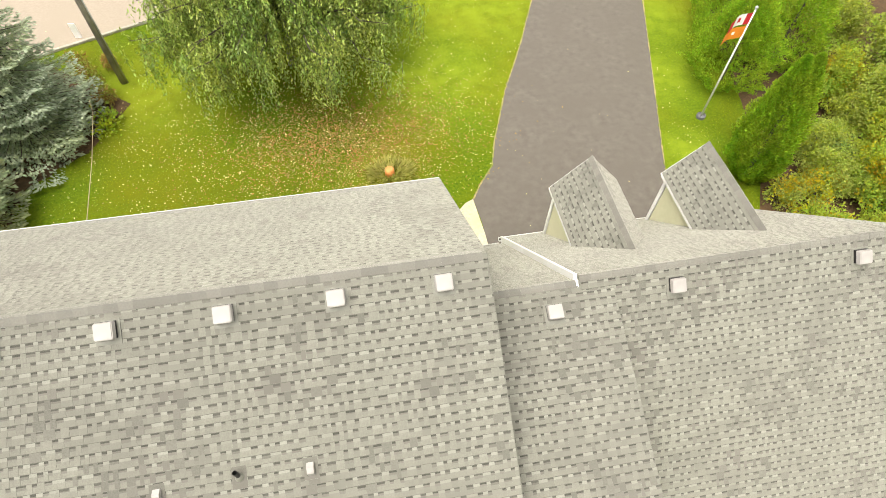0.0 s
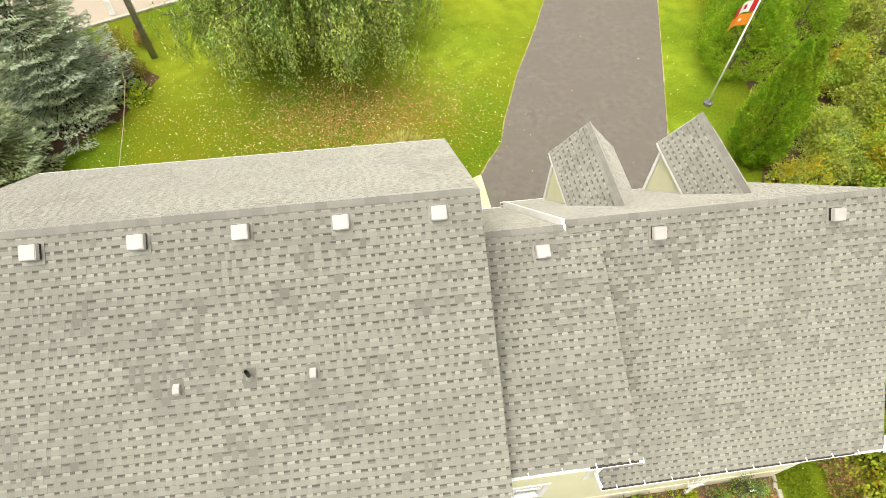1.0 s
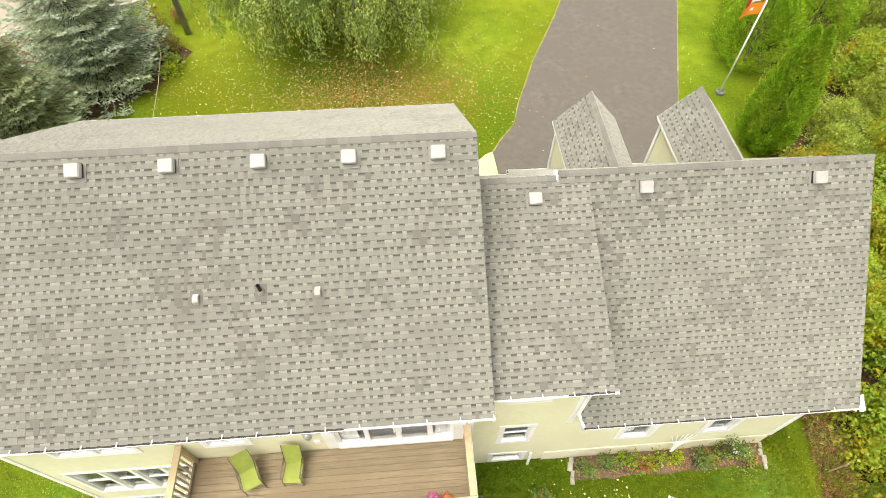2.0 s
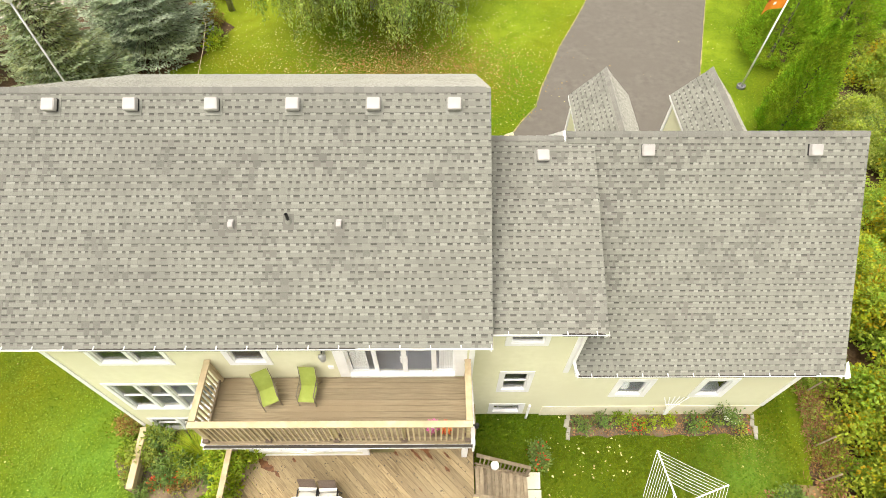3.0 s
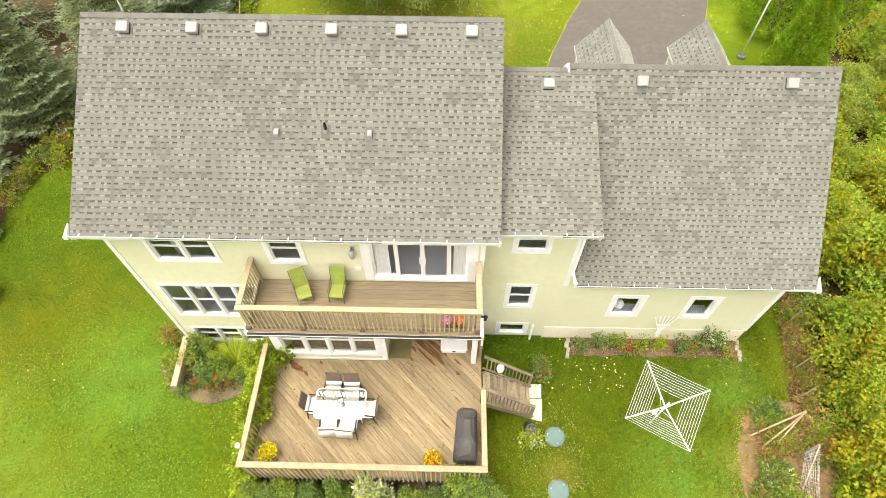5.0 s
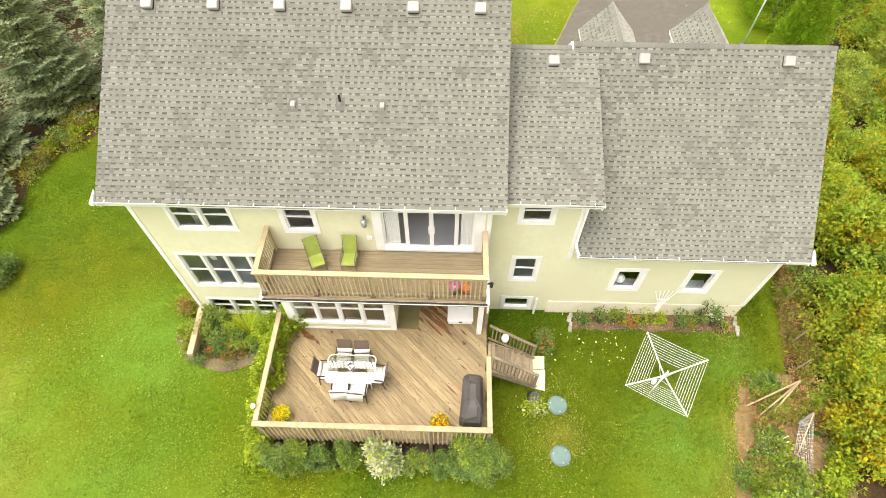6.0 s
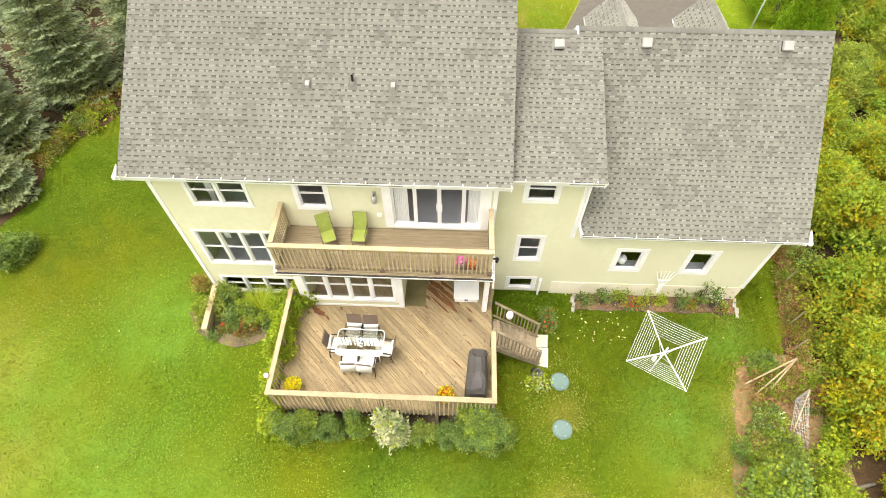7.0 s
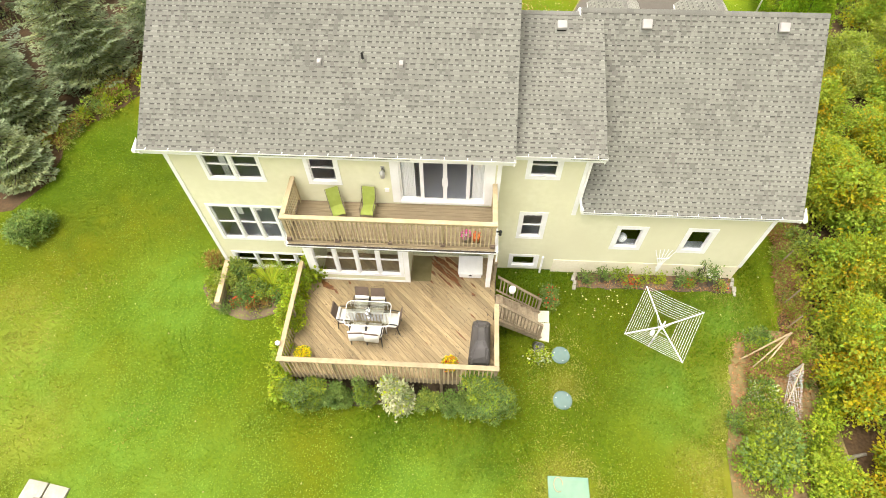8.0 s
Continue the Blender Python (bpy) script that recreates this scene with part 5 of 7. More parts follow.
def lounger(m):
    """A green sling chair facing -y."""
    c = empty("sling_chair", 0, 0, 0, "lime green sling chair with a bronze metal frame", "chair", "green balcony chairs")
    prof = [(-.30, .36), (-.24, .385), (-.05, .35), (.14, .31), (.22, .34), (.33, .62), (.44, .92), (.48, 1.04)]
    for nm, seg in (("seat", prof[:5]), ("backrest", prof[4:])):
        s = Shape()
        k = len(seg)
        s.add([(x, y, z) for x in (-.26, .26) for y, z in seg] + [(x, y, z - .012) for x in (-.26, .26) for y, z in seg],
              [(i, i + 1, k + i + 1, k + i) for i in range(k - 1)] + [(2 * k + i, 3 * k + i, 3 * k + i + 1, 2 * k + i + 1) for i in range(k - 1)])
        part(nm, s, GREENFAB, c, "lime green sling fabric", smooth=True)
    for x in (-.28, .28):
        part("side_rail", Shape().tube([(x, y, z - .01) for y, z in prof], .014, 8), BRONZE, c, smooth=True)
        part("leg", Shape().tube([(x, -.3, 0), (x, -.27, .2), (x, -.22, .58)], .014, 8), BRONZE, c, smooth=True)
        part("leg", Shape().tube([(x, .46, 0), (x, .3, .3), (x, .1, .57)], .014, 8), BRONZE, c, smooth=True)
        part("armrest", Shape().tube([(x, -.25, .58), (x, 0, .6), (x, .28, .58)], .018, 8), BRONZE, c, smooth=True)
    c.matrix_basis = m


SMALL = Matrix.Diagonal((.7, .78, .82, 1))
lounger(pose(-3.22, -.18, BZ, 0, 0, 24) @ SMALL)
lounger(pose(-2.33, -.12, BZ, 0, 0, -3) @ SMALL)
lamp = empty("wall_lantern", -1.84, WALL_Y, 5.56, "small bronze wall lantern under the eave", "wall lamp")
part("back_plate", Shape().box(-.05, .05, -.03, 0, -.08, .1), METAL, lamp)
part("arm", Shape().tube([(0, -.03, .05), (0, -.1, .09), (0, -.14, .04)], .01, 8), METAL_DARK, lamp)
part("shade", Shape().lathe(0, -.14, [(.03, .06), (.085, -.02), (.07, -.2), (.02, -.25)], 12), METAL, lamp, "pale glass shade", smooth=True)
sock = tagged(part("outlet_cover", Shape().box(-1.85, -1.73, WALL_Y - .05, WALL_Y - .01, 4.62, 4.74), WHITE), "white weatherproof outlet cover on the siding", "outlet")
mast = empty("antenna_mast", -8.75, 6.75, 0, "thin grey mast with a white globe beside the gable", "mast")
part("pole", Shape().tube([(0, 0, 0), (0, 0, 11.8)], .024, 8), METAL, mast, smooth=True)
part("globe", Shape().lathe(0, 0, [(.02, 9.82), (.1, 9.88), (.13, 9.98), (.1, 10.08), (.02, 10.14)], 16), WHITE, mast, "white plastic globe", smooth=True)
part("bracket", Shape().beam((0, 0, 7.0), (.75, 0, 7.0), .03, .03), METAL, mast)
cable = tagged(part("overhead_cable", Shape().tube([(-6.47, 8.85, 6.22), (-8.1, 13.2, 4.2), (-9.8, 17.8, 2.3), (-10.6, 19.6, 1.6)], .011, 6), RAILWOOD), "thin pale cable from the eave to the spruce", "cable")
sl = empty("solar_light", -4.72, -3.62, RZ + .02, "small round white solar light on the deck rail", "solar light")
part("globe", Shape().lathe(0, 0, [(.015, .02), (.06, .04), (.075, .09), (.06, .14), (.015, .165)], 14), WHITE, sl, smooth=True)
part("cap", Shape().lathe(0, 0, [(.05, 0), (.05, .02), (.03, .03)], 12), METAL_DARK, sl, "dark mounting cap")
bits = np.random.default_rng(88)
n = 760
bx, by = bits.uniform(DX0 + .1, DX1 - .1, n), bits.uniform(DY + .1, -.2, n)
tagged(part("leaf_bits", leaf_mesh("leaf_bits", np.stack([bx, by, np.full(n, DZ + .012)], 1), np.stack([bits.normal(size=n), bits.normal(size=n), bits.normal(size=n) * .05], 1), bits.uniform(.025, .07, n), .45, BARK, bits, facing=np.tile((0, 0, 1.0), (n, 1))), BARK),
       "small brown leaf bits scattered on the deck", "leaf bits", kind="stuff")


# ---- yard things ----
def septic_lid(x, y):
    g = empty("tank_lid", x, y, 0, "round blue-grey plastic tank lid in the lawn", "tank lid", "round lids in the lawn")
    part("rim", Shape().lathe(0, 0, [(.3, 0), (.3, .05), (.27, .06), (.26, .06)], 32), LID_BLUE, g)
    part("cover", Shape().lathe(0, 0, [(.265, .03), (.265, .075), (.25, .085), (.1, .095), (.02, .095)], 32), LID_BLUE, g)
    for a in (45, 165, 285):
        part("bolt", Shape().lathe(.22 * math.cos(radians(a)), .22 * math.sin(radians(a)), [(.018, .07), (.018, .1), (.01, .104)], 8), METAL, g)


septic_lid(3.85, -2.52)
septic_lid(3.81, -4.04)
plate = tagged(part("cover_plate", Shape().beam((3.79, -7.5, .03), (3.79, -6.32, .03), 1.17, .06, c=.01), PLATE_GREEN), "flat pale green cover plate lying on the lawn", "cover plate")
tagged(part("hose_loop", Shape().tube([(3.5 + .13 * math.cos(a * .4), -6.55 + .2 * math.sin(a * .4), .075) for a in range(14)], .012, 6), RAILWOOD, None, smooth=True), "short loop of pale hose on the green plate", "hose")
for k, (x, y, r) in enumerate(((-11.56, -7.62, -8), (-10.9, -7.72, -9))):
    g = tagged(part("stone_slab", Shape().beam((0, -.42, .04), (0, .42, .04), .62, .08, c=.012), STONE), "pale square stone slab laid on the lawn", "stone slab", "slabs under the log")
    g.matrix_basis = pose(x, y, 0, 0, 0, r)
tagged(part("log", Shape().tube([(-11.6, -7.9, .17), (-11.3, -7.78, .2), (-11.05, -7.75, .18)], [.1, .12, .09], 12), BARK, None, smooth=True), "short rough brown log on the stone slabs", "log")


def clothesline():
    c = (6.8, -2.03)
    g = empty("rotary_clothesline", c[0], c[1], 0, "white rotary clothesline with four arms and strung lines", "clothesline")
    tips = [Vector((6.47 - c[0], -.73 - c[1], 1.66)), Vector((8.1 - c[0], -1.6 - c[1], 1.66)), Vector((7.1 - c[0], -3.32 - c[1], 1.66)), Vector((5.53 - c[0], -2.45 - c[1], 1.66))]
    part("pole", Shape().tube([(0, 0, 0), (0, 0, 1.75)], .025, 10), WHITE, g, smooth=True)
    hub = Vector((0, 0, 1.42))
    part("hub", Shape().lathe(0, 0, [(.03, 1.34), (.05, 1.36), (.05, 1.44), (.03, 1.48)], 14), WHITE, g, smooth=True)
    for t in tips:
        part("arm", Shape().beam(hub, t, .035, .035, c=.006), WHITE, g)
        part("strut", Shape().tube([(0, 0, 1.1), hub.lerp(t, .3)], .006, 6), WHITE, g)
    for k in range(9):
        f = .42 + .58 * k / 8
        for a, b in zip(tips, tips[1:] + tips[:1]):
            p, q = hub.lerp(a, f), hub.lerp(b, f)
            m = (p + q) / 2 - Vector((0, 0, .03))
            part("line", Shape().tube([p, m, q], .0045, 5), WHITE, g)
    part("peg_bag", Shape().lathe(-.18, -.02, [(.02, .88), (.06, .92), (.07, 1.03), (.05, 1.14), (.02, 1.18)], 12), CUSHION, g, "white cloth peg bag", smooth=True)


clothesline()
tub = empty("tub", 3.06, -2.2, 0, "tipped grey plastic tub beside the slab", "tub")
part("body", Shape().lathe(0, 0, [(.13, 0), (.17, .34), (.185, .35), (.17, .36), (.15, .33), (.12, .03)], 22), GREYPOT, tub, smooth=True)
tub.rotation_euler = (radians(38), radians(12), 0)
tub.location.z = .05
tm = empty("garden_timber", 0, 0, 0, "sawn retaining timber at the house corner", "timber")
part("upper_beam", Shape().beam((-7.84, .25, .6), (-7.81, -1.38, .46), .19, .19, c=.012), RAILWOOD, tm)
part("lower_beam", Shape().beam((-7.84, .25, .32), (-7.81, -1.32, .24), .15, .2, c=.012), RAILGREY, tm)
tr = empty("trellis", 7.32, .58, .18, "white fan-shaped garden trellis against the garage", "trellis")
for k in range(6):
    q = (k - 2.5) / 2.5
    part("slat", Shape().beam((.03 * q, 0, .4), (.07 * q, .03, .85), .026, .014, up=(0, 1, 0)).beam((.07 * q, .03, .85), (.34 * q, .1, 1.62 - .08 * abs(q)), .026, .014, up=(0, 1, 0)), WHITE, tr)
for z, w in ((.6, .09), (1.15, .2)):
    part("cross_slat", Shape().beam((-w, .04, z), (w, .04, z), .025, .012), WHITE, tr)
for pts in (((4.5, .12), (4.78, .1), (4.55, .7), (4.66, .8)), ((10.12, .1), (10.45, .12), (10.16, .7), (10.3, .84))):
    e = empty("bed_edging", 0, 0, 0, "row of pale stones edging the flower bed", "edging stones", "stone edging")
    (ax, ay), (bx, by) = pts[0], pts[2]
    for i in range(4):
        t = i / 3
        q = .7 + .5 * ((i * 37 + int(ax)) % 10) / 10
        sx, sy = ax + (bx - ax) * t + .04 * (i % 2), ay + (by - ay) * t
        part("stone", Shape().beam((sx - .02 * (i % 3), sy - .11 * q, .035), (sx + .03, sy + .1 * q, .03), .13 * q, .07, c=.018), STONE, e)
tagged(part("fallen_branch", Shape().tube([(11.7, -5.5, .08), (12.1, -5.38, .11), (12.6, -5.25, .1)], [.07, .06, .045], 9), POLEWOOD, None, smooth=True), "grey fallen branch on the leaf litter beside the hedge", "branch")
for x0, y0, x1, y1, z1 in ((9.75, -2.35, 10.66, -2.12, 1.55), (9.9, -2.75, 10.65, -2.14, 1.58), (10.2, -2.8, 10.68, -2.1, 1.55)):
    tagged(part("garden_stake", Shape().beam((x0, y0, 0), (x1, y1, z1), .045, .045, c=.006), RAILWOOD), "pale wooden bean stake leaning in the vegetable bed", "stake", "bean stakes")
fence = empty("wire_fence", 11.08, -2.88, 0, "sagging wire mesh fence on a pale post", "wire fence")
part("post", Shape().tube([(0, 0, 0), (0, 0, .98)], .035, 8), STONE, fence)
part("leaning_stake", Shape().tube([(-.5, -1.25, 0), (0, 0, 1.0)], .018, 8), RAILWOOD, fence)
mesh = Shape()
apex, wing = Vector((.02, -.02, .96)), Vector((-.3, -.14, .72))
foot = [Vector((-.52, -1.2, .03)), Vector((-.05, -1.6, .03))]
for i in range(15):
    q = foot[0].lerp(foot[1], i / 14)
    a = wing.lerp(apex, i / 14)
    mesh.tube([a, a.lerp(q, .5) - Vector((0, 0, .05 * math.sin(i))), q], .0038, 4, False)
for i in range(1, 17):
    f = i / 16
    a, b = wing.lerp(foot[0], f), apex.lerp(foot[1], f)
    mesh.tube([a, a.lerp(b, .5) - Vector((0, 0, .03 * math.sin(i * 2.1))), b], .0038, 4, False)
part("wire_mesh", mesh, METAL, fence, clean=False)
for x, y in ((12.0, 1.4), (11.75, -.2), (11.5, -1.2)):
    tagged(part("fence_stake", Shape().tube([(x, y, 0), (x + .08, y, 1.0)], .025, 7), RAILGREY), "grey wooden stake at the bed edge", "stake", "bed stakes")

# flagpole with two flags
flag = empty("flagpole", 14.85, 16.25, 0, "white flagpole flying a red and white flag over an orange one", "flagpole")
part("pole", Shape().tube([(0, 0, 0), (0, 0, 5.15)], [.045, .03], 10), WHITE, flag, smooth=True)
part("finial", Shape().lathe(0, 0, [(.02, 5.12), (.06, 5.17), (.06, 5.22), (.02, 5.27)], 10), METAL, flag, smooth=True)
part("base", Shape().lathe(0, 0, [(.19, 0), (.2, .14), (.17, .15), (.14, .08), (.05, .08)], 20), GREYPOT, flag, "dark grey planter ring")


def banner(z, w, h, parts, label):
    """A drooping flag: a child cloth for each colour field."""
    for u0, u1, v0, v1, mt, nm in parts:
        s = Shape()
        nu, nv = 8, 6
        vs = []
        for i in range(nu + 1):
            for j in range(nv + 1):
                u, v = u0 + (u1 - u0) * i / nu, v0 + (v1 - v0) * j / nv
                off = .004 if nm == "emblem" else 0
                vs.append((-.03 - u * w * .95, .12 * math.sin(u * 6 + z) * u - off - u * w * .12, z - v * h - u * u * .2))
        s.add(vs, [(i * (nv + 1) + j, (i + 1) * (nv + 1) + j, (i + 1) * (nv + 1) + j + 1, i * (nv + 1) + j + 1) for i in range(nu) for j in range(nv)])
        part(nm, s, mt, flag, label if nm != "emblem" else "", smooth=True)


banner(5.02, .92, .46, [(0, .27, 0, 1, RED, "flag"), (.27, .73, 0, 1, WHITE, "flag"), (.73, 1, 0, 1, RED, "flag"), (.44, .56, .3, .7, RED, "emblem")], "red and white flag cloth")
banner(4.5, .95, .5, [(0, 1, 0, 1, ORANGE, "flag"), (.43, .55, .38, .62, WHITEFL, "emblem")], "orange flag cloth")
upole = empty("utility_pole", -10.42, 22.75, 0, "grey weathered wooden utility pole on the lawn", "utility pole")
part("pole", Shape().tube([(0, 0, 0), (.02, 0, 9.5)], [.16, .11], 14), POLEWOOD, upole, smooth=True)
part("conduit", Shape().tube([(.17, -.06, 0), (.15, -.05, 6)], .03, 8), METAL, upole, smooth=True)
part("cross_arm", Shape().beam((-1, 0, 9), (1, 0, 9), .1, .12, c=.01), POLEWOOD, upole)
sign = tagged(part("street_marker", Shape().beam((-13.1, 26.6, 0), (-13.1, 26.6, .8), .3, .04, up=(0, 1, 0)), WHITE), "small white marker board beside the street", "marker")


# ---- plants ----
def limb(s, a, b, r0, r1, rg, bend=.12, n=5):
    a, b = Vector(a), Vector(b)
    L = (b - a).length
    pts = [a.lerp(b, i / n) + Vector((rg.uniform(-1, 1), rg.uniform(-1, 1), rg.uniform(-.4, .4))) * L * bend * math.sin(math.pi * i / n) for i in range(n + 1)]
    s.tube(pts, [r0 + (r1 - r0) * i / n for i in range(n + 1)], 7)
    return pts


def spruce(x, y, h, r, mat, label, seed, dens=1.0, z0=.15):
    """Whorls of drooping branches, each set with short needle sprays."""
    g = empty("spruce_tree", x, y, 0, label, "spruce", "spruces along the lawn")
    rg = np.random.default_rng(seed)
    part("trunk", Shape().tube([(0, 0, 0), (0, 0, h * .5), (0, 0, h * .98)], [.02 * h + .04, .012 * h + .02, .01], 10), BARK, g, smooth=True)
    P, D, S, T = [], [], [], []
    br = Shape()
    z, turn = z0, 0.0
    while z < h * .97:
        f = 1 - z / h
        L0 = r * (f ** .8) * (1 if z > .6 else .85)
        nb = max(5, int((6 + 6 * f) * dens))
        turn += 1.1
        for k in range(nb):
            a = turn + 2 * math.pi * (k + rg.uniform(-.25, .25)) / nb
            L = L0 * rg.uniform(.74, 1.1)
            zz = z + rg.uniform(-.14, .14)
            ca, sa = math.cos(a), math.sin(a)
            droop = -.3 * L if f > .25 else .15 * L
            m = max(6, int(L / .075))
            t = np.linspace(.2, 1, m)
            px, pz = L * t, zz + droop * np.sin(t * 1.5) + .14 * L * t ** 3
            if L > .7:
                br.tube([(ca * L * q, sa * L * q, zz + droop * math.sin(q * 1.5) + .14 * L * q ** 3) for q in (0, .5, .92)], [.03, .018, .006], 4)
            half = (.42 * L + .1) * np.sin(np.clip(1.12 - t, .06, 1) * 1.9) * np.clip(t * 2.2, 0, 1)
            for sd in (-1, 0, 1):
                for rep in range(4 if sd else 2):
                    q = rg.uniform(.08, 1, m) ** .8
                    w = q * half * sd
                    base = np.stack([ca * px - sa * w, sa * px + ca * w, pz - q * np.abs(half * sd) * .38 + rg.uniform(-.03, .03, m)], 1)
                    dr = np.stack([ca * (1 + 0 * t) - sa * sd * .75, sa * (1 + 0 * t) + ca * sd * .75, -.14 + .1 * t], 1) + rg.normal(size=(m, 3)) * .2
                    P.append(base), D.append(dr), S.append(rg.uniform(.1, .17, m) * (.75 + .5 * f)), T.append(np.maximum(t, q * abs(sd)) + rg.normal(size=m) * .08)
        z += (.3 + .14 * f) / dens
    P, D, S, T = np.concatenate(P), np.concatenate(D), np.concatenate(S), np.concatenate(T)
    part("branchwork", br, BARK, g, clean=False)
    up = np.tile((0, 0, 1.0), (len(P), 1))
    young = T > .76
    for nm, on, mt in (("crown", ~young, mat[0]), ("new_growth", young, mat[1])):
        part(nm, leaf_mesh(nm, P[on], D[on], S[on], .46, mt, rg, facing=up[on]), mt, g)
    return g


def bush(name, x, y, rx, ry, h, n, mat, label, category, seed, leaf=.09, width=.55, group="", second=None, clumps=9, stems=True, z0=.0, upward=.25):
    """Stems and a crown of leaf clumps with an uneven outline."""
    g = empty(name, x, y, 0, label, category, group)
    rg = np.random.default_rng(seed)
    rr = random.Random(seed)
    c = unit(rg.normal(size=(clumps, 3)))
    c[:, 2] = rg.uniform(.15, .85, clumps)
    c = c * (rx * .56, ry * .56, h * .95) * np.column_stack([rg.uniform(.5, 1.1, clumps)] * 2 + [np.ones(clumps)])
    cr = rg.uniform(.32, .52, clumps) * min(rx, ry, h * .9) * 1.1
    if stems:
        s = Shape()
        for i in range(min(clumps, 8)):
            limb(s, (rr.uniform(-.15, .15) * rx, rr.uniform(-.15, .15) * ry, 0), c[i], .03 * h ** .5, .008, rr)
        part("stems", s, BARK, g, clean=False)
    ns = max(8, n // 22)
    idx = rg.integers(0, clumps, ns)
    d = unit(rg.normal(size=(ns, 3)) + (0, 0, .45))
    tip = c[idx] + d * cr[idx][:, None] * (rg.uniform(.3, 1.15, (ns, 1)) ** .6) * (1, 1, .85)
    own = rg.integers(0, ns, n)
    out = d[own]
    off = rg.normal(size=(n, 3)) * leaf * 1.25
    off -= out * np.sum(off * out, axis=1, keepdims=True) * .6
    p = tip[own] + off - out * np.sum(off * off, axis=1, keepdims=True) / leaf * .22
    keep = p[:, 2] > z0 + .02
    p, out, off = p[keep], out[keep], off[keep]
    k = len(p)
    al = unit(off) + out * .35 + rg.normal(size=(k, 3)) * .35 + (0, 0, upward - .3)
    face = out + (0, 0, .7)
    sz = leaf * rg.uniform(.6, 1.35, k)
    if second:
        m2 = rg.uniform(size=ns)[own[keep]] < second[1] * (.5 + p[:, 2] / h)
        part("foliage", leaf_mesh("foliage", p[m2], al[m2], sz[m2], width, second[0], rg, facing=face[m2]), second[0], g)
        p, al, sz, face = p[~m2], al[~m2], sz[~m2], face[~m2]
    part("crown", leaf_mesh("crown", p, al, sz, width, mat, rg, facing=face), mat, g)
    return g


def cedar(x, y, r, h, label, seed, n=14000, tips=1, lean=(0, 0)):
    """A dense upright cedar: upward fans of scale leaves over a cone."""
    g = empty("cedar_tree", x, y, 0, label, "cedar", "cedars by the drive")
    rg = np.random.default_rng(seed)
    part("trunk", Shape().tube([(0, 0, 0), (lean[0] * .6, lean[1] * .6, h * .85)], [.09, .02], 8), BARK, g)
    t = rg.uniform(0, 1, n) ** 1.25
    a = rg.uniform(0, 2 * math.pi, n)
    lump = 1 + .14 * np.sin(a * 5 + t * 9 + seed) + .1 * np.sin(a * 9 - t * 21) + .09 * np.sin(a * 17 + t * 55)
    prof = np.minimum(1, (1 - t) * 1.75) ** .75 * np.minimum(1, .55 + t * 3)
    rad = r * prof * lump * rg.uniform(.86, 1.03, n)
    off = np.where(rg.uniform(size=n) < .5, -1, 1) * (.28 * r * t if tips > 1 else 0)
    p = np.stack([rad * np.cos(a) + off + lean[0] * t, rad * np.sin(a) + lean[1] * t, t * h + .05], 1)
    d = np.stack([np.cos(a) * .55, np.sin(a) * .55, np.full(n, .9)], 1) + rg.normal(size=(n, 3)) * .35
    part("crown", leaf_mesh("crown", p, d, rg.uniform(.06, .12, n), .5, CEDAR, rg), CEDAR, g)
    return g


spruce(-13.5, 19.6, 10.0, 3.6, (BLUESPRUCE, BLUETIP), "large blue-grey spruce with layered drooping branches", 1)
spruce(-14.9, 14.8, 8.5, 2.9, (GREENSPRUCE, GREENTIP), "dull green spruce among other spruces", 2)
spruce(-17.4, 11.2, 8.5, 2.55, (GREENSPRUCE, GREENTIP), "grey-green spruce with spreading lower branches", 3)
spruce(-19.2, 7.4, 8.0, 2.5, (GREENSPRUCE, GREENTIP), "grey-green spruce beside the lawn", 4)
spruce(-21.5, 17.5, 9.5, 3.2, (GREENSPRUCE, GREENTIP), "tall green spruce behind the others", 5, .5)
spruce(-23.0, 11.0, 9.5, 3.2, (BLUESPRUCE, BLUETIP), "tall blue-grey spruce behind the others", 6, .5)
spruce(-17.8, 4.5, 3.6, 1.85, (GREENSPRUCE, GREENTIP), "low bushy grey-green spruce at the lawn's edge", 7)
spruce(-24.6, 15.6, 9.0, 3.0, (GREENSPRUCE, GREENTIP), "green spruce at the back of the row", 9, .5)
spruce(-22.2, 7.6, 8.0, 2.8, (GREENSPRUCE, GREENTIP), "grey-green spruce behind the lawn's edge", 10, .55)
bush("juniper_bush", -15.8, 1.55, 1.0, .9, 1.2, 5200, SHRUBDARK, "low grey-green rounded bush at the lawn's edge", "bush", 8, .1)


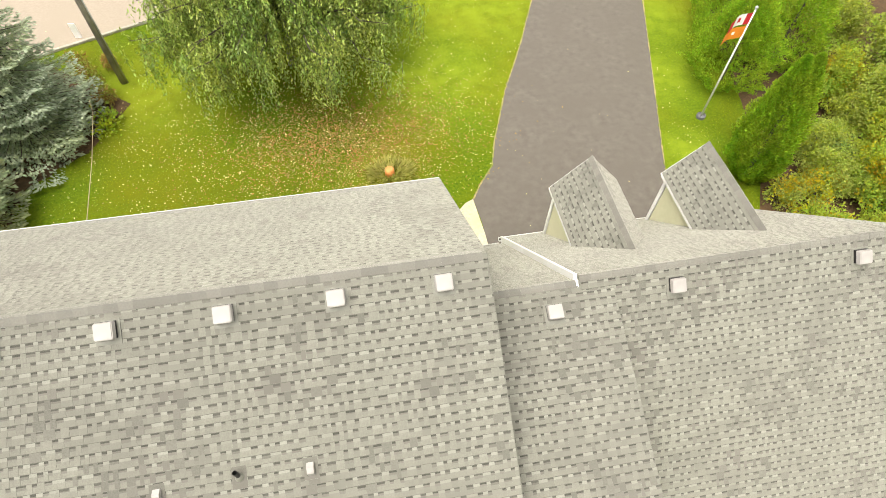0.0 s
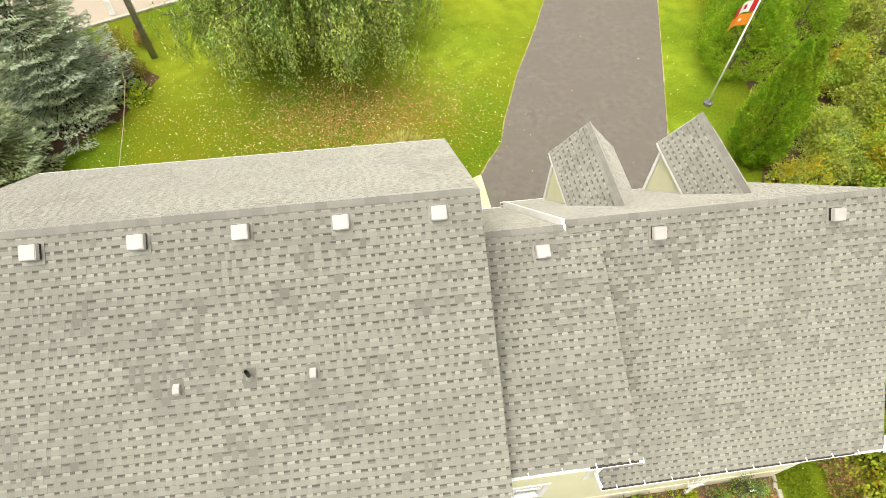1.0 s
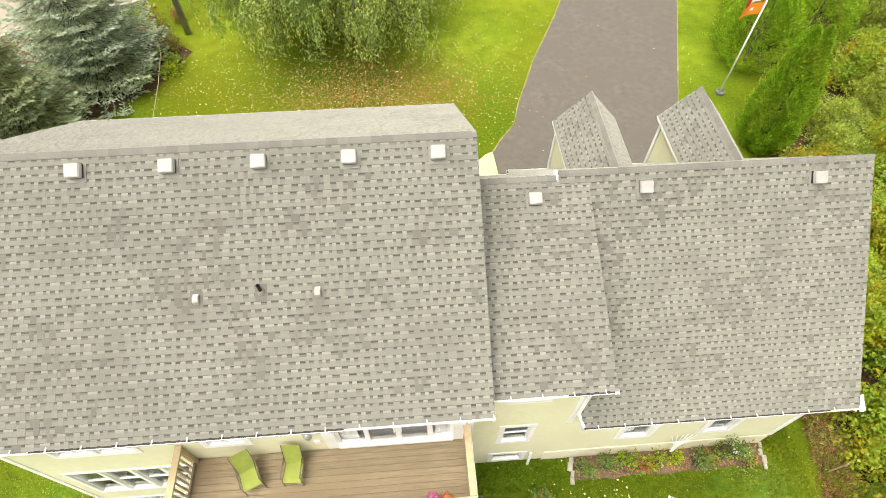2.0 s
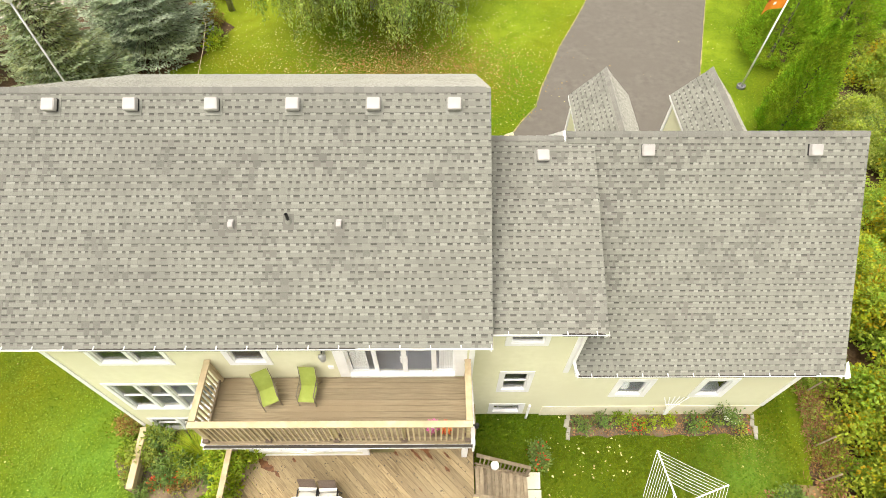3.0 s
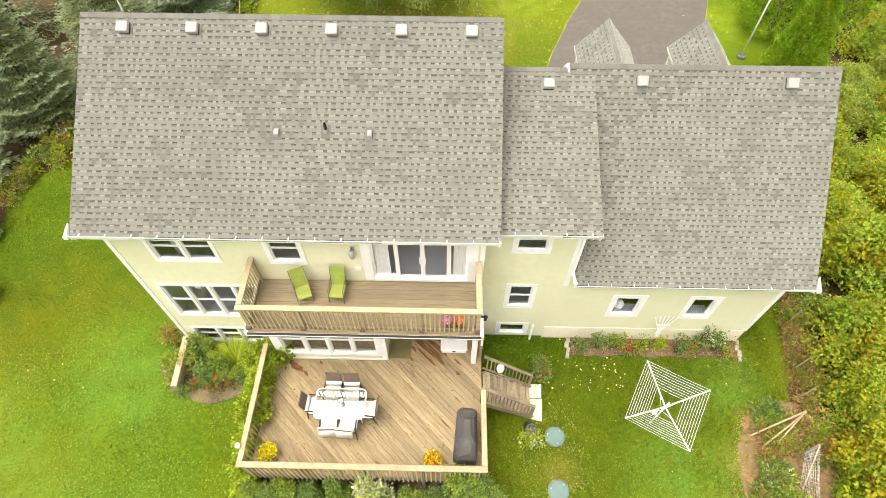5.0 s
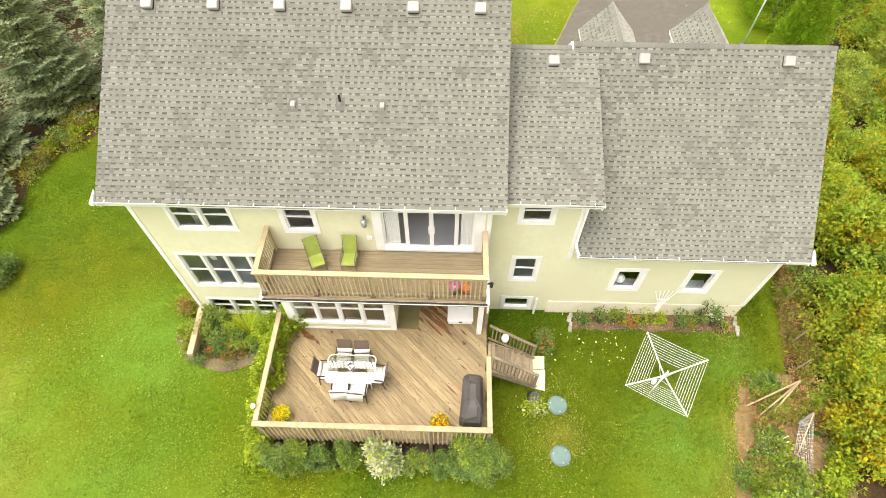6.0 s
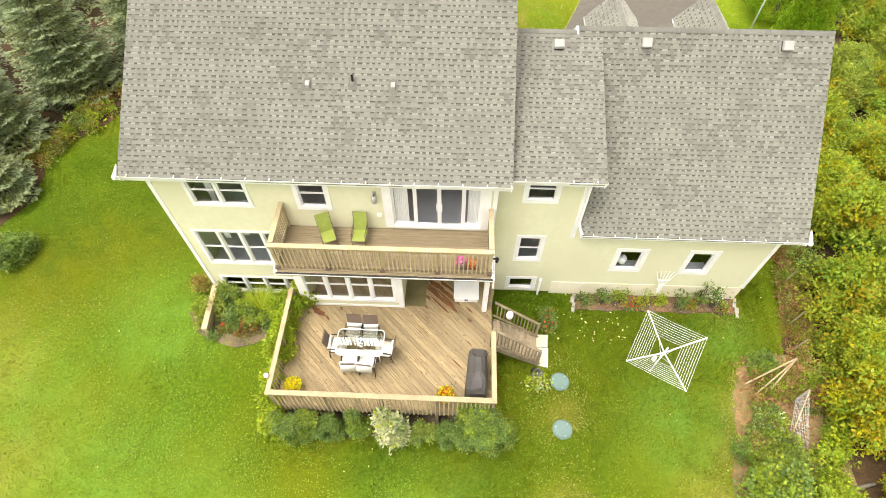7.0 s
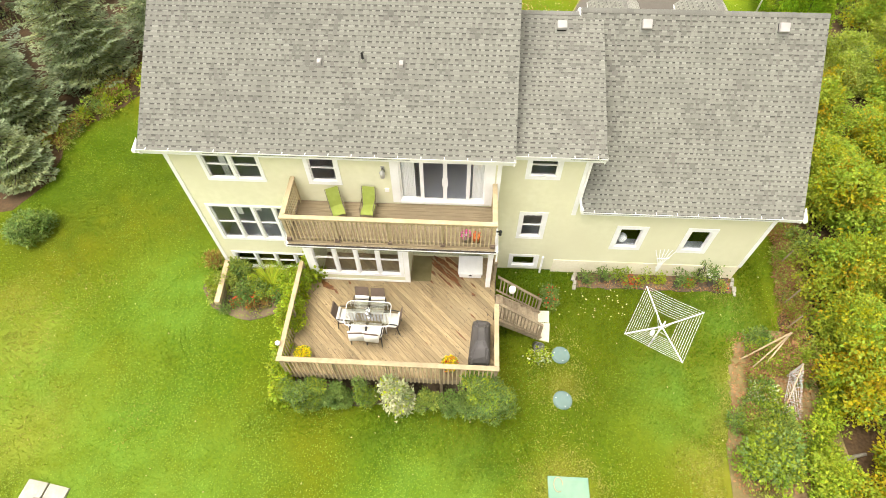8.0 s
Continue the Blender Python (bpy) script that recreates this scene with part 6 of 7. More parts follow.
def weeping_birch(x, y, h, r):
    g = empty("weeping_birch", x, y, 0, "weeping birch with long hanging strands of small leaves", "birch")
    rg = np.random.default_rng(21)
    rr = random.Random(21)
    tr = Shape()
    tr.tube([(0, 0, 0), (.1, -.05, h * .4), (.05, .1, h * .93)], [.22, .15, .03], 12)
    part("trunk", tr, BIRCHBARK, g, smooth=True)
    lb = Shape()
    P, D = [], []
    st = Shape()
    for i in range(92):
        a = i * 2.4 + rr.uniform(-.3, .3)
        f0 = i / 92
        z = h * (.34 + .6 * f0)
        L = r * (1.05 - .55 * f0 ** 1.4) * rr.uniform(.8, 1.06)
        end = (math.cos(a) * L, math.sin(a) * L, z + .2 * (h - z) * rr.uniform(-.2, .8))
        limb(lb, (0.05, 0, z * .85), end, .07, .012, rr, .08)
        for k in range(46):
            f = rr.uniform(.25, 1) ** .8
            q = Vector((0.05, 0, z * .85)).lerp(Vector(end), f)
            q += Vector((rr.uniform(-.5, .5), rr.uniform(-.5, .5), rr.uniform(-.1, .35)))
            ln = min(q.z - rr.uniform(.5, 1.6), rr.uniform(.9, 3.1) * (.6 + .5 * f))
            if ln < .3:
                continue
            m = int(ln / .055)
            t = np.linspace(0, 1, m)
            sw = rg.normal(size=2) * .22
            base = np.stack([q.x + sw[0] * t + rg.normal(size=m) * .06, q.y + sw[1] * t + rg.normal(size=m) * .06, q.z - ln * t + .12 * np.sin(t * 3)], 1)
            P.append(base)
            D.append(np.stack([rg.normal(size=m) * .6, rg.normal(size=m) * .6, np.full(m, -.75)], 1))
            if k % 3 == 0:
                st.tube([tuple(base[0]), tuple(base[m // 2]), tuple(base[-1])], .006, 3, False)
    P, D = np.concatenate(P), np.concatenate(D)
    part("limbwork", lb, BARK, g, clean=False)
    tagged(part("twig_tangle", st, BARK, g, clean=False), kind="stuff")
    part("crown", leaf_mesh("crown", P, D, rg.uniform(.1, .2, len(P)), .4, BIRCHLEAF, rg), BIRCHLEAF, g)


weeping_birch(-2.8, 22.9, 8.0, 5.9)
cedar(15.2, 12.75, .95, 5.4, "bright green pointed cedar beside the driveway", 31, 52000, 2, (-.1, .25))
for i, (x, y, r, h) in enumerate(((17.0, 18.6, 1.75, 4.4), (18.3, 20.8, 1.7, 4.6), (19.3, 23.2, 1.8, 4.6), (20.6, 25.6, 1.8, 4.4), (20.2, 19.6, 1.6, 4.6))):
    cedar(x, y, r, h, "rounded dark green cedar beside the driveway", 32 + i, 22000)

# the hedge of mixed shrubs beside the garage and lawn
KINDS = [(HEDGEYELLOW, (HEDGEGREEN, .38), "yellowing leafy hedge shrub with orange tints"), (HEDGEGREEN, (HEDGEYELLOW, .2), "leafy green hedge shrub with yellow leaves"),
         (HEDGEOLIVE, (HEDGEGREEN, .35), "olive green tangled hedge shrub")]
protos = []
for k, (m1, sec, lab) in enumerate(KINDS):
    for j in range(2):
        protos.append(bush("hedge_shrub", 0, 0, 1.75, 1.75, 2.7 + .3 * j, 15000, m1, lab, "shrub", 50 + 2 * k + j, .108, .6, "hedge shrubs", sec, 26, upward=.3))
rr = random.Random(77)
spots = []
y = -8.5
while y < 14.5:
    for row, x in enumerate((0, 2.5, 5.3)):
        if y > 8.5 and row == 0:
            continue
        edge = 13.3 + .45 * min(y, 3) if y > 0 else 13.3 + .1 * y if y > -3.5 else 12.95 - .12 * (y + 3.5)
        spots.append((x + edge + rr.uniform(-.3, .3) + max(0, y - 3) * .1, y + rr.uniform(-.5, .5) + row * .9, row))
    y += 2.35
spots += [(22.0, 14.5, 3), (24.5, 17.5, 3), (23.5, 20.5, 3), (25.5, 23.5, 3), (22.5, 9.5, 3), (22.0, 5, 3), (22.3, 0, 3), (22.8, 23.0, 3), (24, 27, 3), (28, 20, 3), (28, 26, 3), (26, 13, 3), (20.8, 16.4, 2), (19.4, 10.6, 2)]
used = set()
for x, y, row in spots:
    w = (.52, .4, .08) if y < -1.5 else (.08, .75, .17) if y < 2.5 else (.2, .5, .3) if y < 8 else (0, .35, .65)
    q = rr.random()
    k = (0 if q < w[0] else 1 if q < w[0] + w[1] else 2) * 2 + rr.randint(0, 1)
    sc = rr.uniform(.85, 1.1) * (1 if row < 3 else 1.25)
    m = pose(x, y, 0, 0, 0, rr.uniform(0, 360)) @ Matrix.Diagonal((sc, sc, sc * rr.uniform(.85, 1.1), 1))
    if k in used:
        copy_thing(protos[k], m)
    else:
        protos[k].matrix_basis = m
        used.add(k)
for k in range(6):
    if k not in used:
        protos[k].matrix_basis = pose(31 + k, 18, 0)

# planting round the deck and beds
def P(*a, **k):
    return bush(*a, **k)


P("shrub", -4.2, -4.45, 1.05, .5, 1.6, 13000, SHRUBDARK, "dark green leafy shrub before the deck", "shrub", 101, .062, second=(HEDGEGREEN, .25), clumps=17)
P("shrub", -3.25, -4.45, .75, .38, 1.35, 7500, SHRUBDARK, "dark green leafy shrub before the deck", "shrub", 102, .062, clumps=12)
P("shrub", -2.35, -4.35, .65, .35, 1.5, 5600, HEDGEGREEN, "fresh green leafy shrub before the deck", "shrub", 107, .065, second=(SHRUBDARK, .6), clumps=11)
P("shrub", -1.3, -4.5, .72, .42, 1.8, 4300, VARIEGATED, "cream and green variegated shrub before the deck", "shrub", 103, .105, second=(LIMELEAF, .12), clumps=12)
P("shrub", -.4, -4.5, .65, .4, 1.2, 4000, SHRUBDARK, "thin olive green shrub before the deck", "shrub", 104, .06, second=(HEDGEOLIVE, .5))
P("shrub", 1.42, -4.42, 1.25, .7, 2.1, 27000, SHRUBDARK, "large rounded green shrub at the deck corner", "shrub", 105, .066, second=(HEDGEGREEN, .2), clumps=24)
P("shrub", .45, -4.5, .6, .42, 1.2, 5000, SHRUBDARK, "small green shrub beside the deck", "shrub", 106, .06)
for i, (y, h, x) in enumerate(((-.35, 2.3, -4.75), (-.9, 2.55, -4.72), (-1.5, 2.5, -4.85), (-2.1, 2.3, -4.95), (-2.7, 2.35, -4.85), (-3.3, 2.1, -4.95), (-3.9, 1.7, -4.95), (-4.3, 1.2, -5.0))):
    P("climbing_vine", x + .14, y, .42, .58, h + .12, 2600, LIMELEAF, "yellow-green vine climbing the deck railing", "vine", 110 + i, .088, .75, "vines on the railing", (HEDGEGREEN, .35), 10)
P("vine", -4.4, -.8, .35, .3, 2.4, 900, HEDGEGREEN, "green vine at the sunroom corner", "vine", 118, .12, .8)
P("shrub", -7.3, -.02, .5, .32, 1.0, 1900, SHRUBDARK, "dusty green shrub at the house corner", "shrub", 119, .09, second=(HEDGEOLIVE, .3))
P("shrub", -8.4, .5, .42, .5, .9, 1100, HEDGEOLIVE, "thin olive shrub with rusty leaves beside the house corner", "shrub", 125, .08, second=(RUSTLEAF, .5))
P("shrub", -6.8, -.95, .55, .35, .6, 900, SHRUBDARK, "low green perennial in the corner bed", "perennial", 120, .1, second=(REDFL, .06))
P("shrub", -5.3, -.4, .65, .6, 1.2, 2200, HEDGEGREEN, "leafy green perennial beside the deck", "perennial", 121, .12, second=(LIMELEAF, .3))
P("shrub", -7.0, -.75, .5, .4, .85, 1500, SHRUBDARK, "grey-green lavender clump in the corner bed", "perennial", 122, .1, .4)
P("shrub", -5.2, -.15, .45, .4, 1.0, 1500, HEDGEGREEN, "feathery bright green perennial beside the deck", "perennial", 140, .09, .4, second=(LIMELEAF, .4))
P("shrub", -6.45, -.75, .55, .4, .75, 1700, SHRUBDARK, "low leafy perennial in the corner bed", "perennial", 141, .085, second=(HEDGEOLIVE, .3))
P("shrub", -5.25, -1.0, .5, .45, .8, 1700, HEDGEGREEN, "leafy green perennial beside the railing", "perennial", 142, .09)
P("shrub", -5.6, -.95, .55, .35, .6, 1300, SHRUBDARK, "leafy low perennial in the corner bed", "perennial", 123, .11, second=(REDFL, .04))
P("shrub", -5.0, -1.1, .4, .4, .8, 1000, HEDGEGREEN, "leafy green perennial beside the railing", "perennial", 124, .12)
P("shrub", -7.75, -.35, .45, .45, .7, 1000, HEDGEOLIVE, "olive green perennial by the timber", "perennial", 126, .09)
for i, (x, y) in enumerate(((-7.3, -1.15), (-6.75, -1.15), (-8.15, -.95), (-7.6, -1.35), (-6.3, -1.0))):
    P("shrub", x, y, .3, .26, .4, 420, (SHRUBDARK, RUSTLEAF, HEDGEOLIVE)[i % 3], "low fading perennial at the edge of the corner bed", "perennial", 560 + i, .075, .45, "", (REDFL, .06), 7, False)
P("shrub", -8.3, -.3, .35, .5, .5, 800, HEDGEGREEN, "low straggling green plant beside the timber", "perennial", 127, .09)
g = empty("ornamental_grass", -6.25, -.35, 0, "fountain of arching lime-green grass in the corner bed", "ornamental grass")
rg = np.random.default_rng(5)
s = Shape()
for i in range(900):
    a, L = rg.uniform(0, 6.28), rg.uniform(.6, 1.25)
    w = .008
    ca, sa = math.cos(a), math.sin(a)
    pts = [(ca * L * .75 * t + rg.normal() * .01, sa * L * .75 * t, 1.15 * L * t - .65 * L * t ** 2.4) for t in (0, .35, .7, 1)]
    vs = [(p[0] - sa * w * (1 - t), p[1] + ca * w * (1 - t), p[2]) for p, t in zip(pts, (0, .2, .5, .95))] + [(p[0] + sa * w * (1 - t), p[1] - ca * w * (1 - t), p[2]) for p, t in zip(pts, (0, .2, .5, .95))]
    s.add(vs, [(j, j + 1, 5 + j, 4 + j) for j in range(3)])
part("blades", s, LIMELEAF, g, clean=False)
for i, (x, h, w, mt, sec) in enumerate(((5.15, .75, .4, SHRUBDARK, None), (5.7, .6, .4, SHRUBDARK, (WHITEFL, .04)), (6.35, .75, .35, HEDGEGREEN, None), (6.7, .35, .3, SHRUBDARK, (REDFL, .3)), (7.05, .6, .35, LIMELEAF, None),
                                        (7.7, .4, .35, LIMELEAF, None), (8.3, 1.0, .5, SHRUBDARK, (WHITEFL, .02)), (8.75, .35, .3, HEDGEGREEN, (REDFL, .2)), (9.1, 1.15, .42, SHRUBDARK, (HEDGEOLIVE, .3)), (9.85, .3, .25, HEDGEOLIVE, (REDFL, .1)), (9.5, 1.0, .35, SHRUBDARK, (WHITEFL, .03)))):
    P("rose_bush" if h > .55 else "bedding_plant", x - .2, .42 + .1 * (i % 3 - 1), w, .28, h * (1.3 if h > .55 else 1), int(230 + 190 * h), mt, "thin green rose bush in the soil bed" if h > .55 else "low bedding plant with bright flowers in the soil bed",
      "rose bush" if h > .55 else "bedding plant", 130 + i, .07, .6, "flower bed plants", sec, 9)
P("flower_bush", 3.5, -.5, .36, .4, .7, 1100, SHRUBDARK, "green bush with orange-red flowers beside the stairs", "flower bush", 150, .09, second=(REDFL, .05))
P("trailing_plant", 3.12, -2.62, .32, .25, .4, 600, VARIEGATED, "cream-variegated trailing plant spilling from the tub", "plant", 151, .09, second=(LIMELEAF, .5))
for i, (x, y, r, h, n, mt, sec, lab) in enumerate(((9.25, -5.95, 1.25, 1.4, 6800, HEDGEGREEN, (SHRUBDARK, .3), "bushy light green shrub at the bed's end"), (10.9, -6.3, 1.1, 1.5, 4800, HEDGEGREEN, (LIMELEAF, .3), "bushy light green shrub at the bed's end"),
                                                  (10.2, -4.6, .7, .8, 2200, SHRUBDARK, (HEDGEOLIVE, .4), "tangled vegetable plants in the dry bed"), (9.9, -3.6, .5, .6, 1200, SHRUBDARK, (VARIEGATED, .15), "grey-green cabbage plants in the bed"),
                                                  (11.75, -2.3, .5, .6, 1000, HEDGEGREEN, (HEDGEOLIVE, .4), "leafy vegetable plants in the bed"), (10.45, -1.68, .42, .45, 800, SHRUBDARK, None, "blue-green cabbage at the bed's corner"),
                                                  (11.5, -4.6, .7, .9, 1700, HEDGEGREEN, (LIMELEAF, .5), "light green shrub beside the hedge"), (12.9, 2.2, .6, .8, 1300, SHRUBDARK, (HEDGEOLIVE, .4), "loose green shrub beside the garage"),
                                                  (12.6, .6, .4, .4, 500, HEDGEOLIVE, None, "thin dry shrub at the lawn's edge"), (11.9, -3.9, .6, .8, 1500, HEDGEGREEN, None, "loose green shrub at the lawn's edge"),
                                                  (15.7, 11.1, .8, 1.0, 2600, HEDGEOLIVE, (HEDGEYELLOW, .4), "olive shrub with yellow tips beside the garage"), (17.0, 11.3, 1.2, 1.4, 4200, HEDGEOLIVE, (HEDGEYELLOW, .35), "olive shrub with yellow tips beside the garage"),
                                                  (18.6, 12.9, 1.3, 1.5, 4200, HEDGEOLIVE, (SHRUBDARK, .4), "grey-olive feathery shrub behind the garage"), (16.6, 14.8, .9, 1.3, 2600, HEDGEGREEN, (HEDGEOLIVE, .4), "leafy green shrub beside the cedar"), (9.2, -7.4, .9, 1.1, 2600, HEDGEOLIVE, (HEDGEGREEN, .5), "olive shrub at the bed's end"), (11.8, -6.9, 1.1, 1.4, 3000, HEDGEYELLOW, (HEDGEGREEN, .3), "yellowing shrub beside the hedge"))):
    P("garden_shrub", x, y, r, r, h, n, mt, lab, "shrub", 160 + i, .1, .55, "", sec, 10)
rr = random.Random(31)
for i in range(58):
    if i < 48:
        y = rr.uniform(-5.2, -1.9)
        x = rr.uniform(9.95 + (y < -2.7) * -.2 + (y < -3.4) * -.25 + (y < -4.2) * -.55, 11.7)
    else:
        y = rr.uniform(-1.8, 3.0)
        x = 11.75 + .28 * (y + 1) + rr.uniform(-.3, .4)
    if 10.3 < x < 11.4 and -4.5 < y < -2.7:
        continue
    r, h = rr.uniform(.28, .55), rr.uniform(.25, .65)
    m1, sec = rr.choice(((HEDGEGREEN, (HEDGEOLIVE, .4)), (SHRUBDARK, (HEDGEGREEN, .4)), (HEDGEOLIVE, (DRYSTALK, .4)), (DRYSTALK, (HEDGEGREEN, .35))))
    P("weed_clump", x, y, r, r, h, int(2100 * r), m1, "tangled green weeds and vegetable leaves in the bed", "weeds", 300 + i, .085, .5, "weeds in the bed", sec, 7, False)
rr = random.Random(41)
for i in range(34):
    y = rr.uniform(-3.2, 3.2)
    x = 11.98 + (y + .7) * .13 + rr.uniform(-.25, .35)
    m1, sec = rr.choice(((RUSTLEAF, (DRYSTALK, .4)), (RUSTLEAF, (HEDGEGREEN, .3)), (DRYSTALK, (HEDGEGREEN, .3)), (SHRUBDARK, (RUSTLEAF, .3))))
    q = rr.uniform(.25, .42)
    P("weed_clump", x, y, q, q, rr.uniform(.2, .5), 520, m1, "rust-brown dying weeds beside the hedge", "weeds", 450 + i, .09, .35, "weeds beside the hedge", sec, 7, False)
for i in range(30):
    y = rr.uniform(-5.6, -2.2)
    x = rr.uniform(9.75 + max(0, y + 3.6) * .25 - max(0, -3.8 - y) * .55, 11.6)
    if x > 10.35 and -4.7 < y < -2.6:
        continue
    m1, sec = rr.choice(((HEDGEGREEN, (LIMELEAF, .4)), (SHRUBDARK, (HEDGEGREEN, .3)), (DRYSTALK, (HEDGEOLIVE, .35)), (HEDGEOLIVE, (DRYSTALK, .3))))
    q = rr.uniform(.3, .5)
    P("weed_clump", x, y, q, q, rr.uniform(.25, .6), 800, m1, "tangled green weeds and vegetable leaves in the bed", "weeds", 500 + i, .085, .42, "weeds in the bed", sec, 7, False)
dry = empty("dry_stalk_patch", 10.3, -3.0, 0, "tangle of dry brown stalks in the vegetable bed", "dry stalks")
s = Shape()
rr = random.Random(9)
for i in range(220):
    x, y = rr.uniform(-.9, 1.0), rr.uniform(-2.0, 1.4)
    s.tube([(x, y, 0), (x + rr.uniform(-.25, .25), y + rr.uniform(-.25, .25), rr.uniform(.15, .6))], [.008, .004], 4, False)
tagged(part("stalk_tangle", s, DRYSTALK, dry, clean=False), kind="stuff")
dry2 = empty("dry_stalk_patch", 11.3, .4, 0, "strip of dry brown stalks beside the hedge", "dry stalks")
s = Shape()
for i in range(260):
    y = rr.uniform(-2.6, 2.4)
    x = .35 + .3 * (y + 1) + rr.uniform(-.4, .45)
    s.tube([(x, y, 0), (x + rr.uniform(-.2, .2), y + rr.uniform(-.3, .3), rr.uniform(.1, .5))], [.008, .004], 4, False)
tagged(part("stalk_tangle", s, DRYSTALK, dry2, clean=False), kind="stuff")
for i, (x, y) in enumerate(((-15.9, 8.5), (-15.4, 9.4), (-14.7, 10.3), (-14.3, 11.3), (-16.6, 7.7), (-10.6, 20.2), (-10.5, 19.4), (-16.4, 9.3))):
    P("hosta", x, y, .34, .34, .42, 190, LIMELEAF if i % 2 == 0 else HEDGEGREEN, "clump of broad yellow-green hosta leaves", "hosta", 180 + i, .17, .6, "hostas by the spruces", None, 6, False)
rr = random.Random(12)
for i in range(26):
    t = i / 25
    x = -13.9 - 2.9 * t + rr.uniform(-1.1, .1)
    y = 11.9 - 5.6 * t + rr.uniform(-.4, .4)
    m1, sec = rr.choice(((RUSTLEAF, (HEDGEGREEN, .3)), (HEDGEOLIVE, (RUSTLEAF, .4)), (SHRUBDARK, (HEDGEOLIVE, .3)), (DRYSTALK, (LIMELEAF, .3))))
    q = rr.uniform(.3, .5)
    P("border_perennial", x, y, q, q, rr.uniform(.35, .8), 420, m1, "fading perennial clump in the needle litter", "perennial", 400 + i, .1, .4, "perennials by the spruces", sec, 7, False)
for i, (x, y) in enumerate(((-11.4, 22.2), (-12.0, 23.2), (-11.2, 23.9), (-10.9, 21.4), (-12.6, 24.4))):
    P("border_perennial", x, y, .55, .5, .8, 700, RUSTLEAF, "rusty brown fading perennial beside the street", "perennial", 430 + i, .1, .45, "perennials by the street", (HEDGEOLIVE, .35), 8, False)
ring = empty("lawn_planting", .9, 15.1, 0, "ring of dry straw-coloured plants round a stump", "planting ring")
part("stump", Shape().lathe(0, 0, [(.2, 0), (.18, .3), (.1, .34), (.02, .32)], 14), TERRACOTTA, ring, "orange-brown cut stump", smooth=True)
rg = np.random.default_rng(66)
a, q = rg.uniform(0, 6.28, 700), rg.uniform(.25, 1, 700)
part("foliage", leaf_mesh("foliage", np.stack([np.cos(a) * q * .95, np.sin(a) * q * .7, rg.uniform(0, .2, 700)], 1), np.stack([np.cos(a), np.sin(a), np.full(700, .6)], 1) + rg.normal(size=(700, 3)) * .3, .3, .16, DRYBLADE, rg), DRYBLADE, ring)


# ---- lawn cover ----
def inside(px, py, poly):
    r = np.zeros(len(px), bool)
    j = len(poly) - 1
    for i in range(len(poly)):
        (xi, yi), (xj, yj) = poly[i], poly[j]
        c = ((yi > py) != (yj > py)) & (px < (xj - xi) * (py - yi) / (yj - yi + 1e-12) + xi)
        r ^= c
        j = i
    return r


DRIVE = LEFT + RIGHT
BARE = [DRIVE, [(-8, .4), (1.6, .4), (1.6, .85), (10.4, .85), (10.4, 9.2), (-8, 9.2)], [(-4.7, -4.4), (1.7, -4.4), (1.7, .4), (-4.7, .4)], [(4.7, .1), (10.35, .15), (10.35, .9), (4.7, .9)],
        [(10.3, -1.5), (9.65, -1.85), (9.25, -2.75), (9.1, -3.8), (8.3, -6), (8.3, -9), (12, -9), (11.4, -1.3)], [(2.2, 9.2), (4.2, 9.2), (4.2, 13), (3.2, 12.3), (2.2, 11.3)], [(12.75, 3.2), (11.3, -1.3), (11.8, -9), (40, -12), (40, 32), (19.2, 26), (17.2, 17), (16, 13), (14.0, 9.5), (13.1, 5.5)],
        [(3.2, -7.5), (4.38, -7.5), (4.38, -6.3), (3.2, -6.3)], [(-11.9, -8.2), (-10.5, -8.2), (-10.5, -7.2), (-11.9, -7.2)], [(-60, 4.8), (-13.6, 26), (-8.7, 28.2), (40, 50), (40, 70), (-60, 70)],
        [(-10, 21.2), (-11.2, 18.3), (-13.2, 16.6), (-13.7, 11.5), (-15.3, 8.8), (-17, 7), (-16.5, 4.1), (-17.4, 2.6), (-30, 0), (-30, 24), (-14, 24.5)]]
rg = np.random.default_rng(404)
N = 340000
back = rg.uniform(size=N) < .62
gx = np.where(back, rg.uniform(-21, 12, N), rg.uniform(-13, 18, N))
gy = np.where(back, rg.uniform(-9.5, 9, N), rg.uniform(9, 31, N))
ok = np.ones(N, bool)
for poly in BARE:
    ok &= ~inside(gx, gy, poly)
gx, gy = gx[ok], gy[ok]


def blades(name, gx, gy, mat, label, lo=.035, hi=.085, wide=.3):
    n = len(gx)
    ob = part(name, leaf_mesh(name, np.stack([gx, gy, np.full(n, -.005)], 1), np.stack([rg.normal(size=n) * .55, rg.normal(size=n) * .55, np.full(n, .8)], 1), rg.uniform(lo, hi, n), wide, mat, rg), mat)
    return tagged(ob, label, "grass", kind="stuff")


# patches of darker, shade-coloured grass and of drier grass, mixed blade by blade
def patchy(x, y, scale, seed):
    """Smooth uneven values, about -1 to 1."""
    g = np.random.default_rng(seed)
    v = np.zeros(len(x))
    for k in range(7):
        a, f = g.uniform(0, 6.28), g.uniform(.6, 1.8) / scale
        v += np.sin((x * math.cos(a) + y * math.sin(a)) * 6.28 * f + g.uniform(0, 6.28))
    return v / 2.6


def near(x, y, cx, cy, r):
    return np.exp(-((x - cx) ** 2 + (y - cy) ** 2) / r ** 2)


